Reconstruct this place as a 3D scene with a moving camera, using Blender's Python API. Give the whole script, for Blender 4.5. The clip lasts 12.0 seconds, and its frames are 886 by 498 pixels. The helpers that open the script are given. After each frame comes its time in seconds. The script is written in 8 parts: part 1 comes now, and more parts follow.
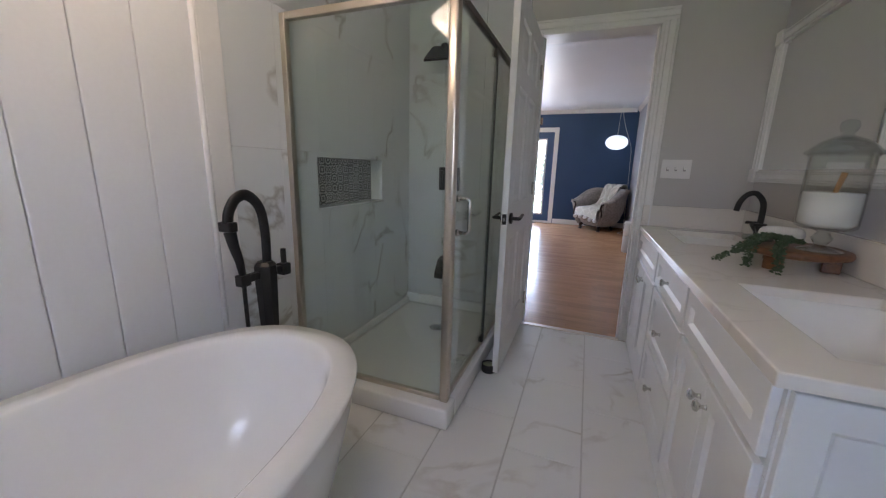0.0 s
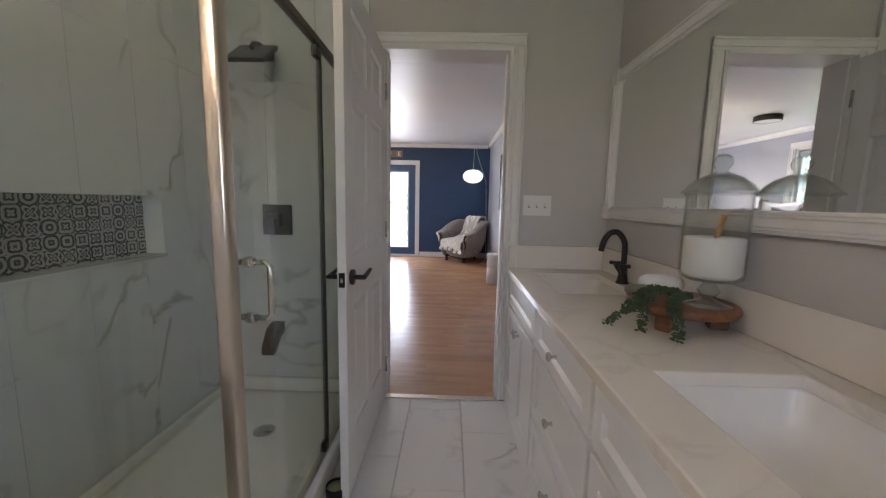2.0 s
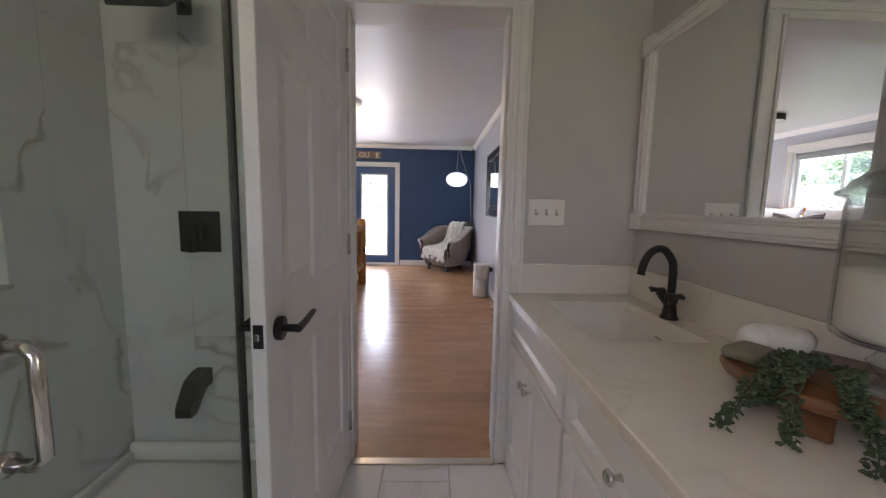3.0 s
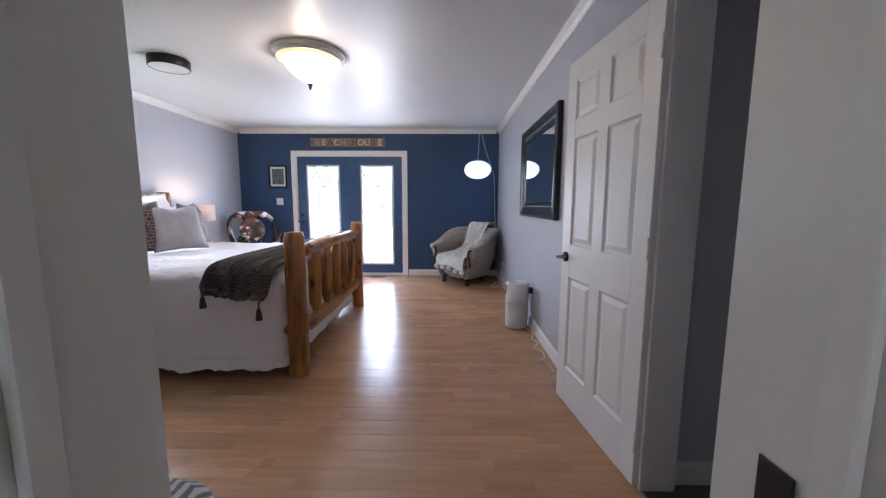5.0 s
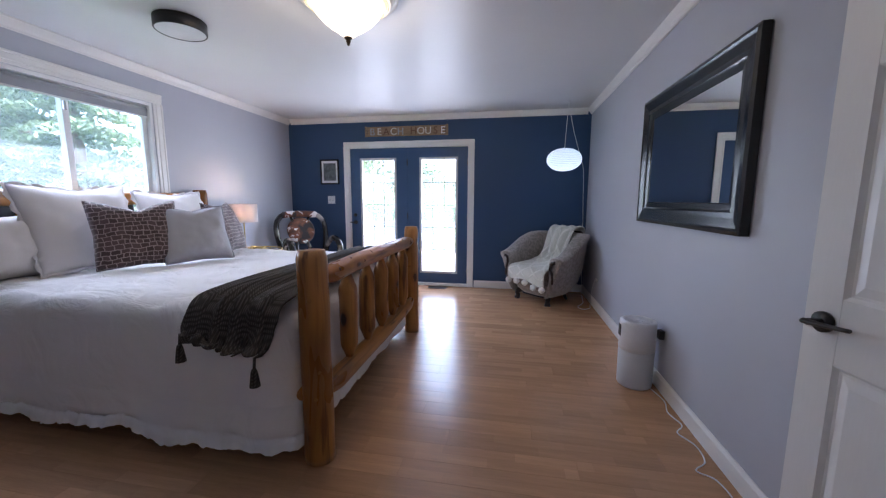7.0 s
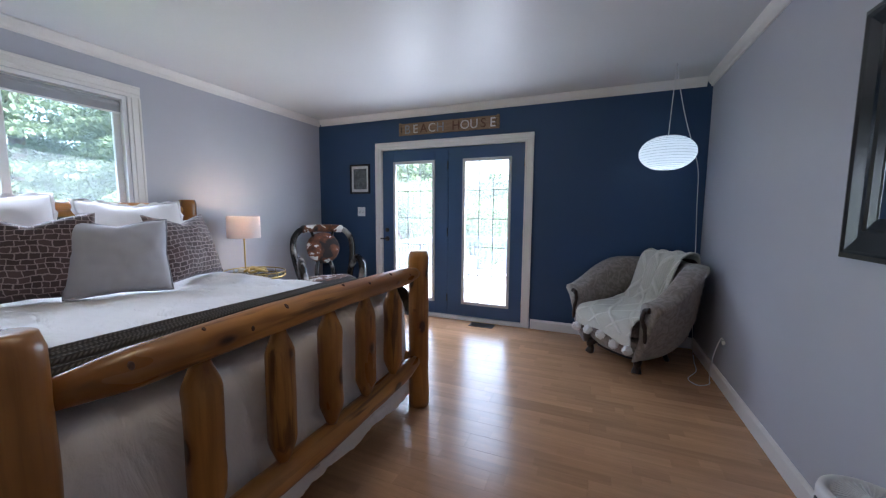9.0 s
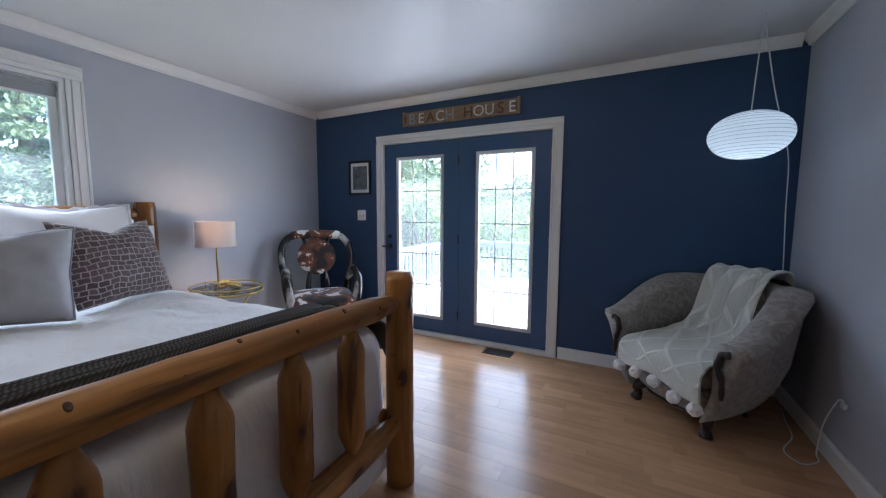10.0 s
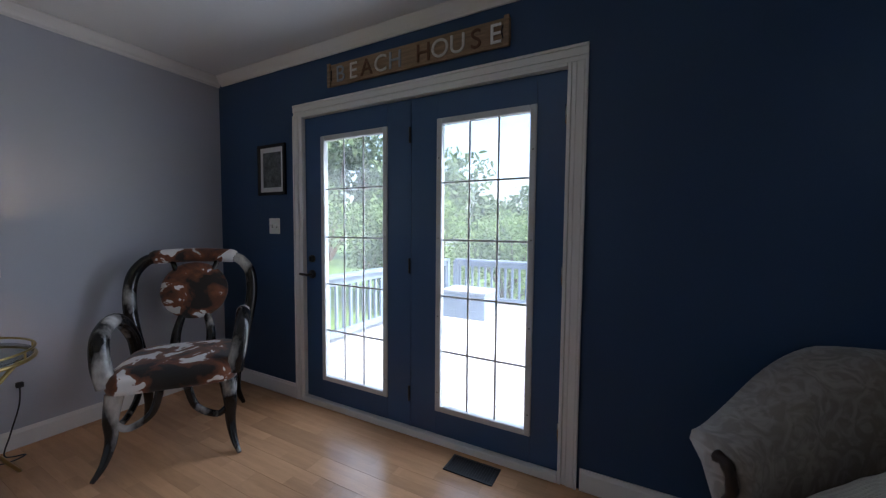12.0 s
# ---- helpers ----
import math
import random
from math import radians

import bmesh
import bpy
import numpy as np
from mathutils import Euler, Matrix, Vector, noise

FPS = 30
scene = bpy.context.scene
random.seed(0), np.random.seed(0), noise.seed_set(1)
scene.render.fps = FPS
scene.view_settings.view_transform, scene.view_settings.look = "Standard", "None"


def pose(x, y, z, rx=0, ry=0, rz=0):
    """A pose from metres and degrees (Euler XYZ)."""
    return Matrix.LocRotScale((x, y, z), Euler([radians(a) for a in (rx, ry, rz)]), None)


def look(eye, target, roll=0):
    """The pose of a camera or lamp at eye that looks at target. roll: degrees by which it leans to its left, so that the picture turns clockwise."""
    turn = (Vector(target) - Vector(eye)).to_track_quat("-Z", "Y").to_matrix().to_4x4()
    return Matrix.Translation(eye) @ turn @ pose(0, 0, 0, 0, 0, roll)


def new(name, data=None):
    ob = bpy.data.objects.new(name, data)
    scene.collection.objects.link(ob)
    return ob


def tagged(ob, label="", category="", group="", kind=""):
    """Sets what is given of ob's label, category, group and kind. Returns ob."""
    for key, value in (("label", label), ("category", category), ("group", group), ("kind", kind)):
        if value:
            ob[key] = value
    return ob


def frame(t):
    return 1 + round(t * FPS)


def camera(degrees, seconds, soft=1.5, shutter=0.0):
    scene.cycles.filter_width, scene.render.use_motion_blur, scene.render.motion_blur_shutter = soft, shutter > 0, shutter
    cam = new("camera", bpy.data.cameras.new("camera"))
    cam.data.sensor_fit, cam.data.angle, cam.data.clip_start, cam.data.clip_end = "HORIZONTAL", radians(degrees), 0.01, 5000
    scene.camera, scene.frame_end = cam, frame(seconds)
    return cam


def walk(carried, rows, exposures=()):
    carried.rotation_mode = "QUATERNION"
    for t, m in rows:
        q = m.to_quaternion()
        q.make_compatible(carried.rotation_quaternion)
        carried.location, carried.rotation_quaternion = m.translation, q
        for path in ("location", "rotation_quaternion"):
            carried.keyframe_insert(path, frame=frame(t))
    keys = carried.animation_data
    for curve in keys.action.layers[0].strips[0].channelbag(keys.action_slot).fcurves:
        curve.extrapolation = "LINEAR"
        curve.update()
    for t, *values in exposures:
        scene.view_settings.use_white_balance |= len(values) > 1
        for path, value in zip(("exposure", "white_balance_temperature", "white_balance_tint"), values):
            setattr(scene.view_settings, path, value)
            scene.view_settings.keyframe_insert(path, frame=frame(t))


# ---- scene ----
cam = camera(101.3, 12.0, soft=1.25)
PATH = [
    (0, (0.223, 0.729, 1.174), (-0.483, 2.55, 0.739), 1.5),
    (0.5, (0.227, 0.815, 1.167), (-0.28, 2.724, 0.854), 1.3),
    (1, (0.228, 0.967, 1.17), (-0.029, 2.93, 0.887), 1.3),
    (1.5, (0.232, 1.108, 1.188), (0.133, 3.089, 0.929), 1.2),
    (2, (0.23, 1.312, 1.213), (0.191, 3.296, 0.958), 1.2),
    (2.5, (0.209, 1.532, 1.217), (0.237, 3.516, 0.968), 1.2),
    (3, (0.221, 1.827, 1.218), (0.279, 3.813, 0.99), 1.2),
    (3.2, (0.226, 1.957, 1.228), (0.279, 3.943, 0.998), 1.2),
    (4.8, (0.23, 3.104, 1.227), (0.218, 5.09, 0.99), 0.1),
    (5, (0.203, 3.201, 1.226), (0.179, 5.186, 0.981), 0.2),
    (5.5, (0.156, 3.474, 1.207), (0.085, 5.454, 0.94), 0.2),
    (6, (0.117, 3.733, 1.219), (-0.048, 5.707, 0.948), 0.2),
    (6.5, (0.068, 3.949, 1.245), (-0.199, 5.912, 0.97), 0.2),
    (7, (0.018, 4.193, 1.257), (-0.333, 6.144, 0.992), 0.2),
    (7.2, (0.031, 4.295, 1.249), (-0.37, 6.238, 0.997), 0.2),
    (8.8, (0.126, 5.293, 1.26), (-0.615, 7.14, 1.059), 0.7),
    (9, (0.141, 5.429, 1.263), (-0.621, 7.267, 1.061), 0.4),
    (9.5, (0.127, 5.778, 1.262), (-0.718, 7.579, 1.056), 0.3),
    (10, (0.036, 6.114, 1.278), (-0.859, 7.892, 1.087), 0.3),
    (10.5, (0.006, 6.5, 1.261), (-0.906, 8.274, 1.116), 0.4),
    (11, (-0.076, 6.844, 1.259), (-1.029, 8.597, 1.12), 0.3),
    (11.5, (-0.184, 7.202, 1.263), (-1.157, 8.945, 1.134), 0.4),
    (12, (-0.257, 7.575, 1.255), (-1.194, 9.338, 1.142), 0.5),
]
walk(cam, [(t, look(eye, target, roll)) for t, eye, target, roll in PATH],
     [(0.0, 4.30, 6250, 22), (1.0, 4.36, 6450, 22), (2.0, 4.40, 6750, 22), (3.2, 4.36, 6800, 23), (4.8, 4.32, 6200, 20), (5.5, 4.16, 5950, 21), (6.5, 3.92, 5850, 22), (7.0, 3.84, 5800, 21), (9.0, 3.54, 5900, 15), (10.0, 3.23, 5800, 13), (11.0, 2.76, 5850, 12), (12.0, 2.18, 6050, 14)])

# ---- world and light ----
world = bpy.data.worlds.new("world")
scene.world = world
world.use_nodes = True
wn = world.node_tree
sky = wn.nodes.new("ShaderNodeTexSky")
sky.sky_type = "NISHITA"
sky.sun_disc = False
sky.sun_elevation, sky.sun_rotation = radians(49), radians(99)
sky.air_density, sky.dust_density = 1.0, 4.0
wn.nodes["Background"].inputs["Strength"].default_value = 0.15
wn.links.new(sky.outputs["Color"], wn.nodes["Background"].inputs["Color"])


def lamp(name, kind, energy, color, m, **extra):
    data = bpy.data.lights.new(name, kind)
    data.energy, data.color = energy, color
    for key, value in extra.items():
        if key == "size":
            data.shape = "RECTANGLE"
            data.size, data.size_y = value
        elif key == "radius":
            data.shadow_soft_size = value
        elif key == "angle":
            data.angle = value
        elif key == "spread":
            data.spread = value
    ob = new(name, data)
    ob.matrix_world = m
    return ob


lamp("sun", "SUN", 2.4, (1.0, 0.97, 0.92), look((6, -1, 7), (0, 0, 0)), angle=radians(10))
# sky light that enters by the openings
lamp("window_daylight", "AREA", 1.45, (0.80, 0.90, 1.0), look((-3.42, 6.52, 1.62), (-2.72, 6.46, 0.62)), size=(1.2, 1.0), spread=radians(105))
lamp("door_daylight_left", "AREA", 1.35, (0.82, 0.91, 1.0), look((-1.92, 9.52, 1.03), (-1.92, 8.52, 0.85)), size=(0.5, 1.6))
lamp("door_daylight_right", "AREA", 1.35, (0.82, 0.91, 1.0), look((-1.0, 9.52, 1.03), (-1.0, 8.52, 0.85)), size=(0.5, 1.6))
lamp("bath_window_daylight", "AREA", 0.25, (0.80, 0.90, 1.0), look((0.3, -0.62, 1.7), (0.1, 0.4, 1.0)), size=(0.8, 0.7))
lamp("ceiling_bulb", "POINT", 0.78, (1.0, 0.80, 0.52), pose(-0.95, 6.365, 2.30), radius=0.06)
lamp("bedside_bulb", "POINT", 0.62, (1.0, 0.72, 0.45), pose(-3.035, 7.975, 1.14), radius=0.03)
lamp("lantern_bulb", "POINT", 0.11, (0.80, 0.92, 1.0), pose(0.665, 8.92, 1.715), radius=0.045)
lamp("ring_light", "POINT", 0.32, (1.0, 0.74, 0.46), pose(-0.62, 1.30, 2.04), radius=0.10)



# ---- materials ----
def material(name, color, rough=0.5, metal=0.0, vary=0.08, scale=6.0, bump=0.05, fine=90.0, stretch=(1, 1, 1), random_value=0.0, coat=0.0, spec=0.5):
    """A painted, cloth, wood or metal surface: base colour with stains at one scale and grain at another."""
    m = bpy.data.materials.new(name)
    m.use_nodes = True
    nt = m.node_tree
    p = nt.nodes["Principled BSDF"]
    co = nt.nodes.new("ShaderNodeTexCoord")
    mp = nt.nodes.new("ShaderNodeMapping")
    mp.inputs["Scale"].default_value = stretch
    nt.links.new(co.outputs["Object"], mp.inputs["Vector"])
    big = nt.nodes.new("ShaderNodeTexNoise")
    big.inputs["Scale"].default_value, big.inputs["Detail"].default_value = scale, 5
    small = nt.nodes.new("ShaderNodeTexNoise")
    small.inputs["Scale"].default_value, small.inputs["Detail"].default_value = fine, 3
    nt.links.new(mp.outputs[0], big.inputs["Vector"])
    nt.links.new(mp.outputs[0], small.inputs["Vector"])
    add = nt.nodes.new("ShaderNodeMath")
    add.operation = "MULTIPLY_ADD"
    nt.links.new(small.outputs["Fac"], add.inputs[0])
    add.inputs[1].default_value = 0.5
    nt.links.new(big.outputs["Fac"], add.inputs[2])
    ramp = nt.nodes.new("ShaderNodeMapRange")
    ramp.inputs["From Min"].default_value, ramp.inputs["From Max"].default_value = 0.45, 1.05
    ramp.inputs["To Min"].default_value, ramp.inputs["To Max"].default_value = 1 - vary, 1 + vary
    nt.links.new(add.outputs[0], ramp.inputs["Value"])
    value = ramp.outputs["Result"]
    if random_value:
        info = nt.nodes.new("ShaderNodeObjectInfo")
        r = nt.nodes.new("ShaderNodeMapRange")
        r.inputs["To Min"].default_value, r.inputs["To Max"].default_value = 1 - random_value, 1 + random_value
        nt.links.new(info.outputs["Random"], r.inputs["Value"])
        mul = nt.nodes.new("ShaderNodeMath")
        mul.operation = "MULTIPLY"
        nt.links.new(value, mul.inputs[0])
        nt.links.new(r.outputs["Result"], mul.inputs[1])
        value = mul.outputs[0]
    hsv = nt.nodes.new("ShaderNodeHueSaturation")
    hsv.inputs["Color"].default_value = (*color, 1)
    nt.links.new(value, hsv.inputs["Value"])
    nt.links.new(hsv.outputs["Color"], p.inputs["Base Color"])
    p.inputs["Roughness"].default_value, p.inputs["Metallic"].default_value = rough, metal
    p.inputs["Coat Weight"].default_value = coat
    p.inputs["Specular IOR Level"].default_value = spec
    if bump:
        b = nt.nodes.new("ShaderNodeBump")
        b.inputs["Strength"].default_value, b.inputs["Distance"].default_value = bump, 0.002
        nt.links.new(small.outputs["Fac"], b.inputs["Height"])
        nt.links.new(b.outputs["Normal"], p.inputs["Normal"])
    return m


def vein_material(name, base, vein, rough, scale=1.6, width=0.035, strength=0.6, patches=(0.43, 0.60)):
    """Polished marble: cloudy base with thin branching veins, another cut on each piece."""
    m = bpy.data.materials.new(name)
    m.use_nodes = True
    nt = m.node_tree
    p = nt.nodes["Principled BSDF"]
    co = nt.nodes.new("ShaderNodeTexCoord")
    info = nt.nodes.new("ShaderNodeObjectInfo")
    off = nt.nodes.new("ShaderNodeVectorMath")
    off.operation = "MULTIPLY_ADD"
    comb = nt.nodes.new("ShaderNodeCombineXYZ")
    for k in range(3):
        nt.links.new(info.outputs["Random"], comb.inputs[k])
    nt.links.new(comb.outputs[0], off.inputs[0])
    off.inputs[1].default_value = (37.0, 53.0, 71.0)
    nt.links.new(co.outputs["Object"], off.inputs[2])
    n1 = nt.nodes.new("ShaderNodeTexNoise")
    n1.inputs["Scale"].default_value, n1.inputs["Detail"].default_value, n1.inputs["Distortion"].default_value = scale, 7, 0.55
    nt.links.new(off.outputs[0], n1.inputs["Vector"])
    sub = nt.nodes.new("ShaderNodeMath")
    sub.operation = "SUBTRACT"
    sub.inputs[1].default_value = 0.5
    nt.links.new(n1.outputs["Fac"], sub.inputs[0])
    ab = nt.nodes.new("ShaderNodeMath")
    ab.operation = "ABSOLUTE"
    nt.links.new(sub.outputs[0], ab.inputs[0])
    mr = nt.nodes.new("ShaderNodeMapRange")
    mr.inputs["From Min"].default_value, mr.inputs["From Max"].default_value = 0.0, width
    mr.inputs["To Min"].default_value, mr.inputs["To Max"].default_value = strength, 0.0
    nt.links.new(ab.outputs[0], mr.inputs["Value"])
    n2 = nt.nodes.new("ShaderNodeTexNoise")
    n2.inputs["Scale"].default_value, n2.inputs["Detail"].default_value = scale * 0.9, 3
    nt.links.new(off.outputs[0], n2.inputs["Vector"])
    gate = nt.nodes.new("ShaderNodeMapRange")
    gate.inputs["From Min"].default_value, gate.inputs["From Max"].default_value = patches
    nt.links.new(n2.outputs["Fac"], gate.inputs["Value"])
    mul = nt.nodes.new("ShaderNodeMath")
    mul.operation = "MULTIPLY"
    nt.links.new(mr.outputs["Result"], mul.inputs[0])
    nt.links.new(gate.outputs["Result"], mul.inputs[1])
    mix = nt.nodes.new("ShaderNodeMix")
    mix.data_type = "RGBA"
    mix.inputs["A"].default_value, mix.inputs["B"].default_value = (*base, 1), (*vein, 1)
    nt.links.new(mul.outputs[0], mix.inputs["Factor"])
    nt.links.new(mix.outputs["Result"], p.inputs["Base Color"])
    p.inputs["Roughness"].default_value = rough
    return m


def pane_material(name, tint=(0.95, 0.98, 0.97), gloss=0.9, power=4.0, haze_share=0.0):
    """A thin flat pane: clear through, with Fresnel gloss and, on outer panes, a milky veil added to imitate haze."""
    m = bpy.data.materials.new(name)
    m.use_nodes = True
    nt = m.node_tree
    nt.nodes.remove(nt.nodes["Principled BSDF"])
    tr = nt.nodes.new("ShaderNodeBsdfTransparent")
    tr.inputs["Color"].default_value = (*tint, 1)
    gl = nt.nodes.new("ShaderNodeBsdfGlossy")
    gl.inputs["Roughness"].default_value = 0.015
    lw = nt.nodes.new("ShaderNodeLayerWeight")
    pw = nt.nodes.new("ShaderNodeMath")
    pw.operation = "POWER"
    pw.inputs[1].default_value = power
    nt.links.new(lw.outputs["Facing"], pw.inputs[0])
    k = nt.nodes.new("ShaderNodeMath")
    k.operation = "MULTIPLY_ADD"
    k.inputs[1].default_value, k.inputs[2].default_value = gloss, 0.035
    nt.links.new(pw.outputs[0], k.inputs[0])
    mix = nt.nodes.new("ShaderNodeMixShader")
    nt.links.new(k.outputs[0], mix.inputs["Fac"])
    nt.links.new(tr.outputs[0], mix.inputs[1])
    nt.links.new(gl.outputs[0], mix.inputs[2])
    last_ = mix
    if haze_share:
        haze = nt.nodes.new("ShaderNodeBsdfTranslucent")
        haze.inputs["Color"].default_value = (0.9, 0.92, 0.92, 1)
        veil = nt.nodes.new("ShaderNodeMixShader")
        veil.inputs["Fac"].default_value = haze_share
        nt.links.new(mix.outputs[0], veil.inputs[1])
        nt.links.new(haze.outputs[0], veil.inputs[2])
        last_ = veil
    nt.links.new(last_.outputs[0], nt.nodes["Material Output"].inputs["Surface"])
    return m


def glow_material(name, color, strength, base=(0.8, 0.8, 0.8), rough=0.5):
    m = bpy.data.materials.new(name)
    m.use_nodes = True
    p = m.node_tree.nodes["Principled BSDF"]
    p.inputs["Base Color"].default_value = (*base, 1)
    p.inputs["Roughness"].default_value = rough
    p.inputs["Emission Color"].default_value = (*color, 1)
    p.inputs["Emission Strength"].default_value = strength
    return m


WHITE_PAINT = material("white_trim_paint", (0.80, 0.79, 0.78), 0.35, vary=0.03, scale=3, fine=60, bump=0.02)
DOOR_PAINT = material("white_door_paint", (0.80, 0.80, 0.80), 0.38, vary=0.03, scale=3, fine=120, bump=0.06, stretch=(1, 1, 0.15))
BOARD_PAINT = material("white_board_paint", (0.78, 0.79, 0.81), 0.4, vary=0.03, scale=2, fine=80, bump=0.03)
CABINET_PAINT = material("white_cabinet_paint", (0.78, 0.79, 0.80), 0.32, vary=0.02, scale=3, fine=70, bump=0.02)
BATH_WALL = material("grey_bath_paint", (0.55, 0.535, 0.525), 0.55, vary=0.03, scale=1.5, fine=160, bump=0.08)
BED_WALL = material("pale_blue_grey_paint", (0.47, 0.49, 0.56), 0.5, vary=0.03, scale=1.3, fine=160, bump=0.08)
BLUE_WALL = material("navy_blue_paint", (0.021, 0.060, 0.142), 0.55, vary=0.06, scale=1.5, fine=160, bump=0.10)
BLUE_DOOR = material("navy_door_paint", (0.032, 0.085, 0.20), 0.38, vary=0.05, scale=2, fine=120, bump=0.04)
CEILING_PAINT = material("semigloss_white_ceiling", (0.70, 0.715, 0.73), 0.42, vary=0.03, scale=1.2, fine=70, bump=0.10, spec=0.36)
HALL_WALL = material("grey_hall_paint", (0.50, 0.51, 0.54), 0.55, vary=0.03, scale=1.5)


def laminate_material():
    """Three-strip oak laminate: short staves of differing tone, with long grain."""
    m = material("oak_laminate", (0.52, 0.30, 0.163), 0.24, vary=0.16, scale=4, fine=30, bump=0.015, stretch=(0.5, 7, 1), random_value=0.06)
    nt = m.node_tree
    p = nt.nodes["Principled BSDF"]
    hsv = next(n for n in nt.nodes if n.type == "HUE_SAT")
    co = nt.nodes.new("ShaderNodeTexCoord")
    info = nt.nodes.new("ShaderNodeObjectInfo")
    comb = nt.nodes.new("ShaderNodeCombineXYZ")
    nt.links.new(info.outputs["Random"], comb.inputs[0])
    mv = nt.nodes.new("ShaderNodeVectorMath")
    mv.operation = "MULTIPLY_ADD"
    mv.inputs[1].default_value = (31.0, 0.0, 0.0)
    nt.links.new(comb.outputs[0], mv.inputs[0])
    nt.links.new(co.outputs["Object"], mv.inputs[2])
    br = nt.nodes.new("ShaderNodeTexBrick")
    br.inputs["Color1"].default_value, br.inputs["Color2"].default_value = (0.87, 0.85, 0.83, 1), (1.08, 1.07, 1.06, 1)
    br.inputs["Mortar"].default_value = (0.88, 0.86, 0.84, 1)
    br.inputs["Scale"].default_value = 1.0
    br.inputs["Brick Width"].default_value, br.inputs["Row Height"].default_value = 0.36, 0.0642
    br.inputs["Mortar Size"].default_value = 0.0004
    br.offset = 0.37
    nt.links.new(mv.outputs[0], br.inputs["Vector"])
    mx = nt.nodes.new("ShaderNodeMix")
    mx.data_type, mx.blend_type = "RGBA", "MULTIPLY"
    mx.inputs["Factor"].default_value = 1.0
    nt.links.new(hsv.outputs["Color"], mx.inputs["A"])
    nt.links.new(br.outputs["Color"], mx.inputs["B"])
    nt.links.new(mx.outputs["Result"], p.inputs["Base Color"])
    return m


LAMINATE = laminate_material()
FLOOR_BASE = material("floor_underlay", (0.20, 0.11, 0.055), 0.8)
GROUT = material("grey_grout", (0.55, 0.54, 0.53), 0.8)
MARBLE_TILE = vein_material("marble_floor_tile", (0.78, 0.78, 0.775), (0.46, 0.42, 0.37), 0.24, 2.0, 0.026, 0.75)
SHOWER_MARBLE = vein_material("marble_wall_panel", (0.70, 0.725, 0.74), (0.33, 0.31, 0.29), 0.13, 1.0, 0.015, 0.72, (0.42, 0.58))
QUARTZ = vein_material("white_quartz", (0.80, 0.76, 0.71), (0.55, 0.50, 0.45), 0.16, 2.0, 0.012, 0.35)
PORCELAIN = material("white_porcelain", (0.80, 0.78, 0.75), 0.08, vary=0.01, scale=2, bump=0)
ACRYLIC = material("white_acrylic", (0.84, 0.835, 0.83), 0.16, vary=0.015, scale=2, bump=0)
NICKEL = material("brushed_nickel", (0.60, 0.54, 0.47), 0.28, 1.0, vary=0.05, fine=200, bump=0.02, stretch=(1, 1, 0.05))
CHROME = material("satin_chrome", (0.62, 0.62, 0.60), 0.14, 1.0, vary=0.03, bump=0)
BRASS = material("antique_brass", (0.55, 0.42, 0.17), 0.3, 1.0, vary=0.1, scale=20)
BLACK_METAL = material("matte_black_metal", (0.012, 0.012, 0.013), 0.38, 0.0, vary=0.1, bump=0.01)
BLACK_LACQUER = material("black_lacquer", (0.010, 0.012, 0.014), 0.22, vary=0.1, bump=0.02)
MIRROR = material("mirror_silver", (0.86, 0.88, 0.87), 0.0, 1.0, vary=0.0, bump=0)
SHOWER_GLASS = pane_material("shower_glass", (0.935, 0.968, 0.955), 0.7)
# the last value is a milky veil that imitates haze over the garden
WINDOW_GLASS = pane_material("window_glass", (0.97, 0.985, 0.98), 0.6, 4.0, 0.045)
HAZY_GLASS = pane_material("hazy_window_glass", (0.97, 0.985, 0.98), 0.6, 4.0, 0.09)
JAR_GLASS = pane_material("clear_jar_glass", (0.965, 0.975, 0.97), 0.9, 4.0)
LID_GLASS = pane_material("clear_lid_glass", (0.90, 0.925, 0.92), 0.9, 1.7)


# ---- mesh tools ----
def thing(name, at=(0, 0, 0), turn=0, label="", category="", group="", kind=""):
    """An empty at the thing's base, which carries its parts."""
    ob = new(name)
    ob.empty_display_size = 0.05
    ob.matrix_world = pose(*at, 0, 0, turn)
    return tagged(ob, label, category, group, kind)


def part(name, bm, mat, parent=None, label="", smooth=False):
    """Links a bmesh as one mesh object under a thing or a part."""
    me = bpy.data.meshes.new(name)
    if smooth:
        for f in bm.faces:
            f.smooth = True
    bm.to_mesh(me)
    bm.free()
    me.materials.append(mat)
    ob = new(name, me)
    if parent:
        ob.parent = parent
    if label:
        ob["label"] = label
    return ob


def box(lo, hi, bevel=0.0, segments=2, bm=None):
    bm = bm or bmesh.new()
    lo, hi = Vector(lo), Vector(hi)
    made = bmesh.ops.create_cube(bm, size=1.0, matrix=Matrix.Translation((lo + hi) / 2) @ Matrix.Diagonal((*(hi - lo), 1)))
    if bevel:
        edges = list({e for v in made["verts"] for e in v.link_edges})
        bmesh.ops.bevel(bm, geom=edges, offset=bevel, segments=segments, affect="EDGES", profile=0.5)
    return bm


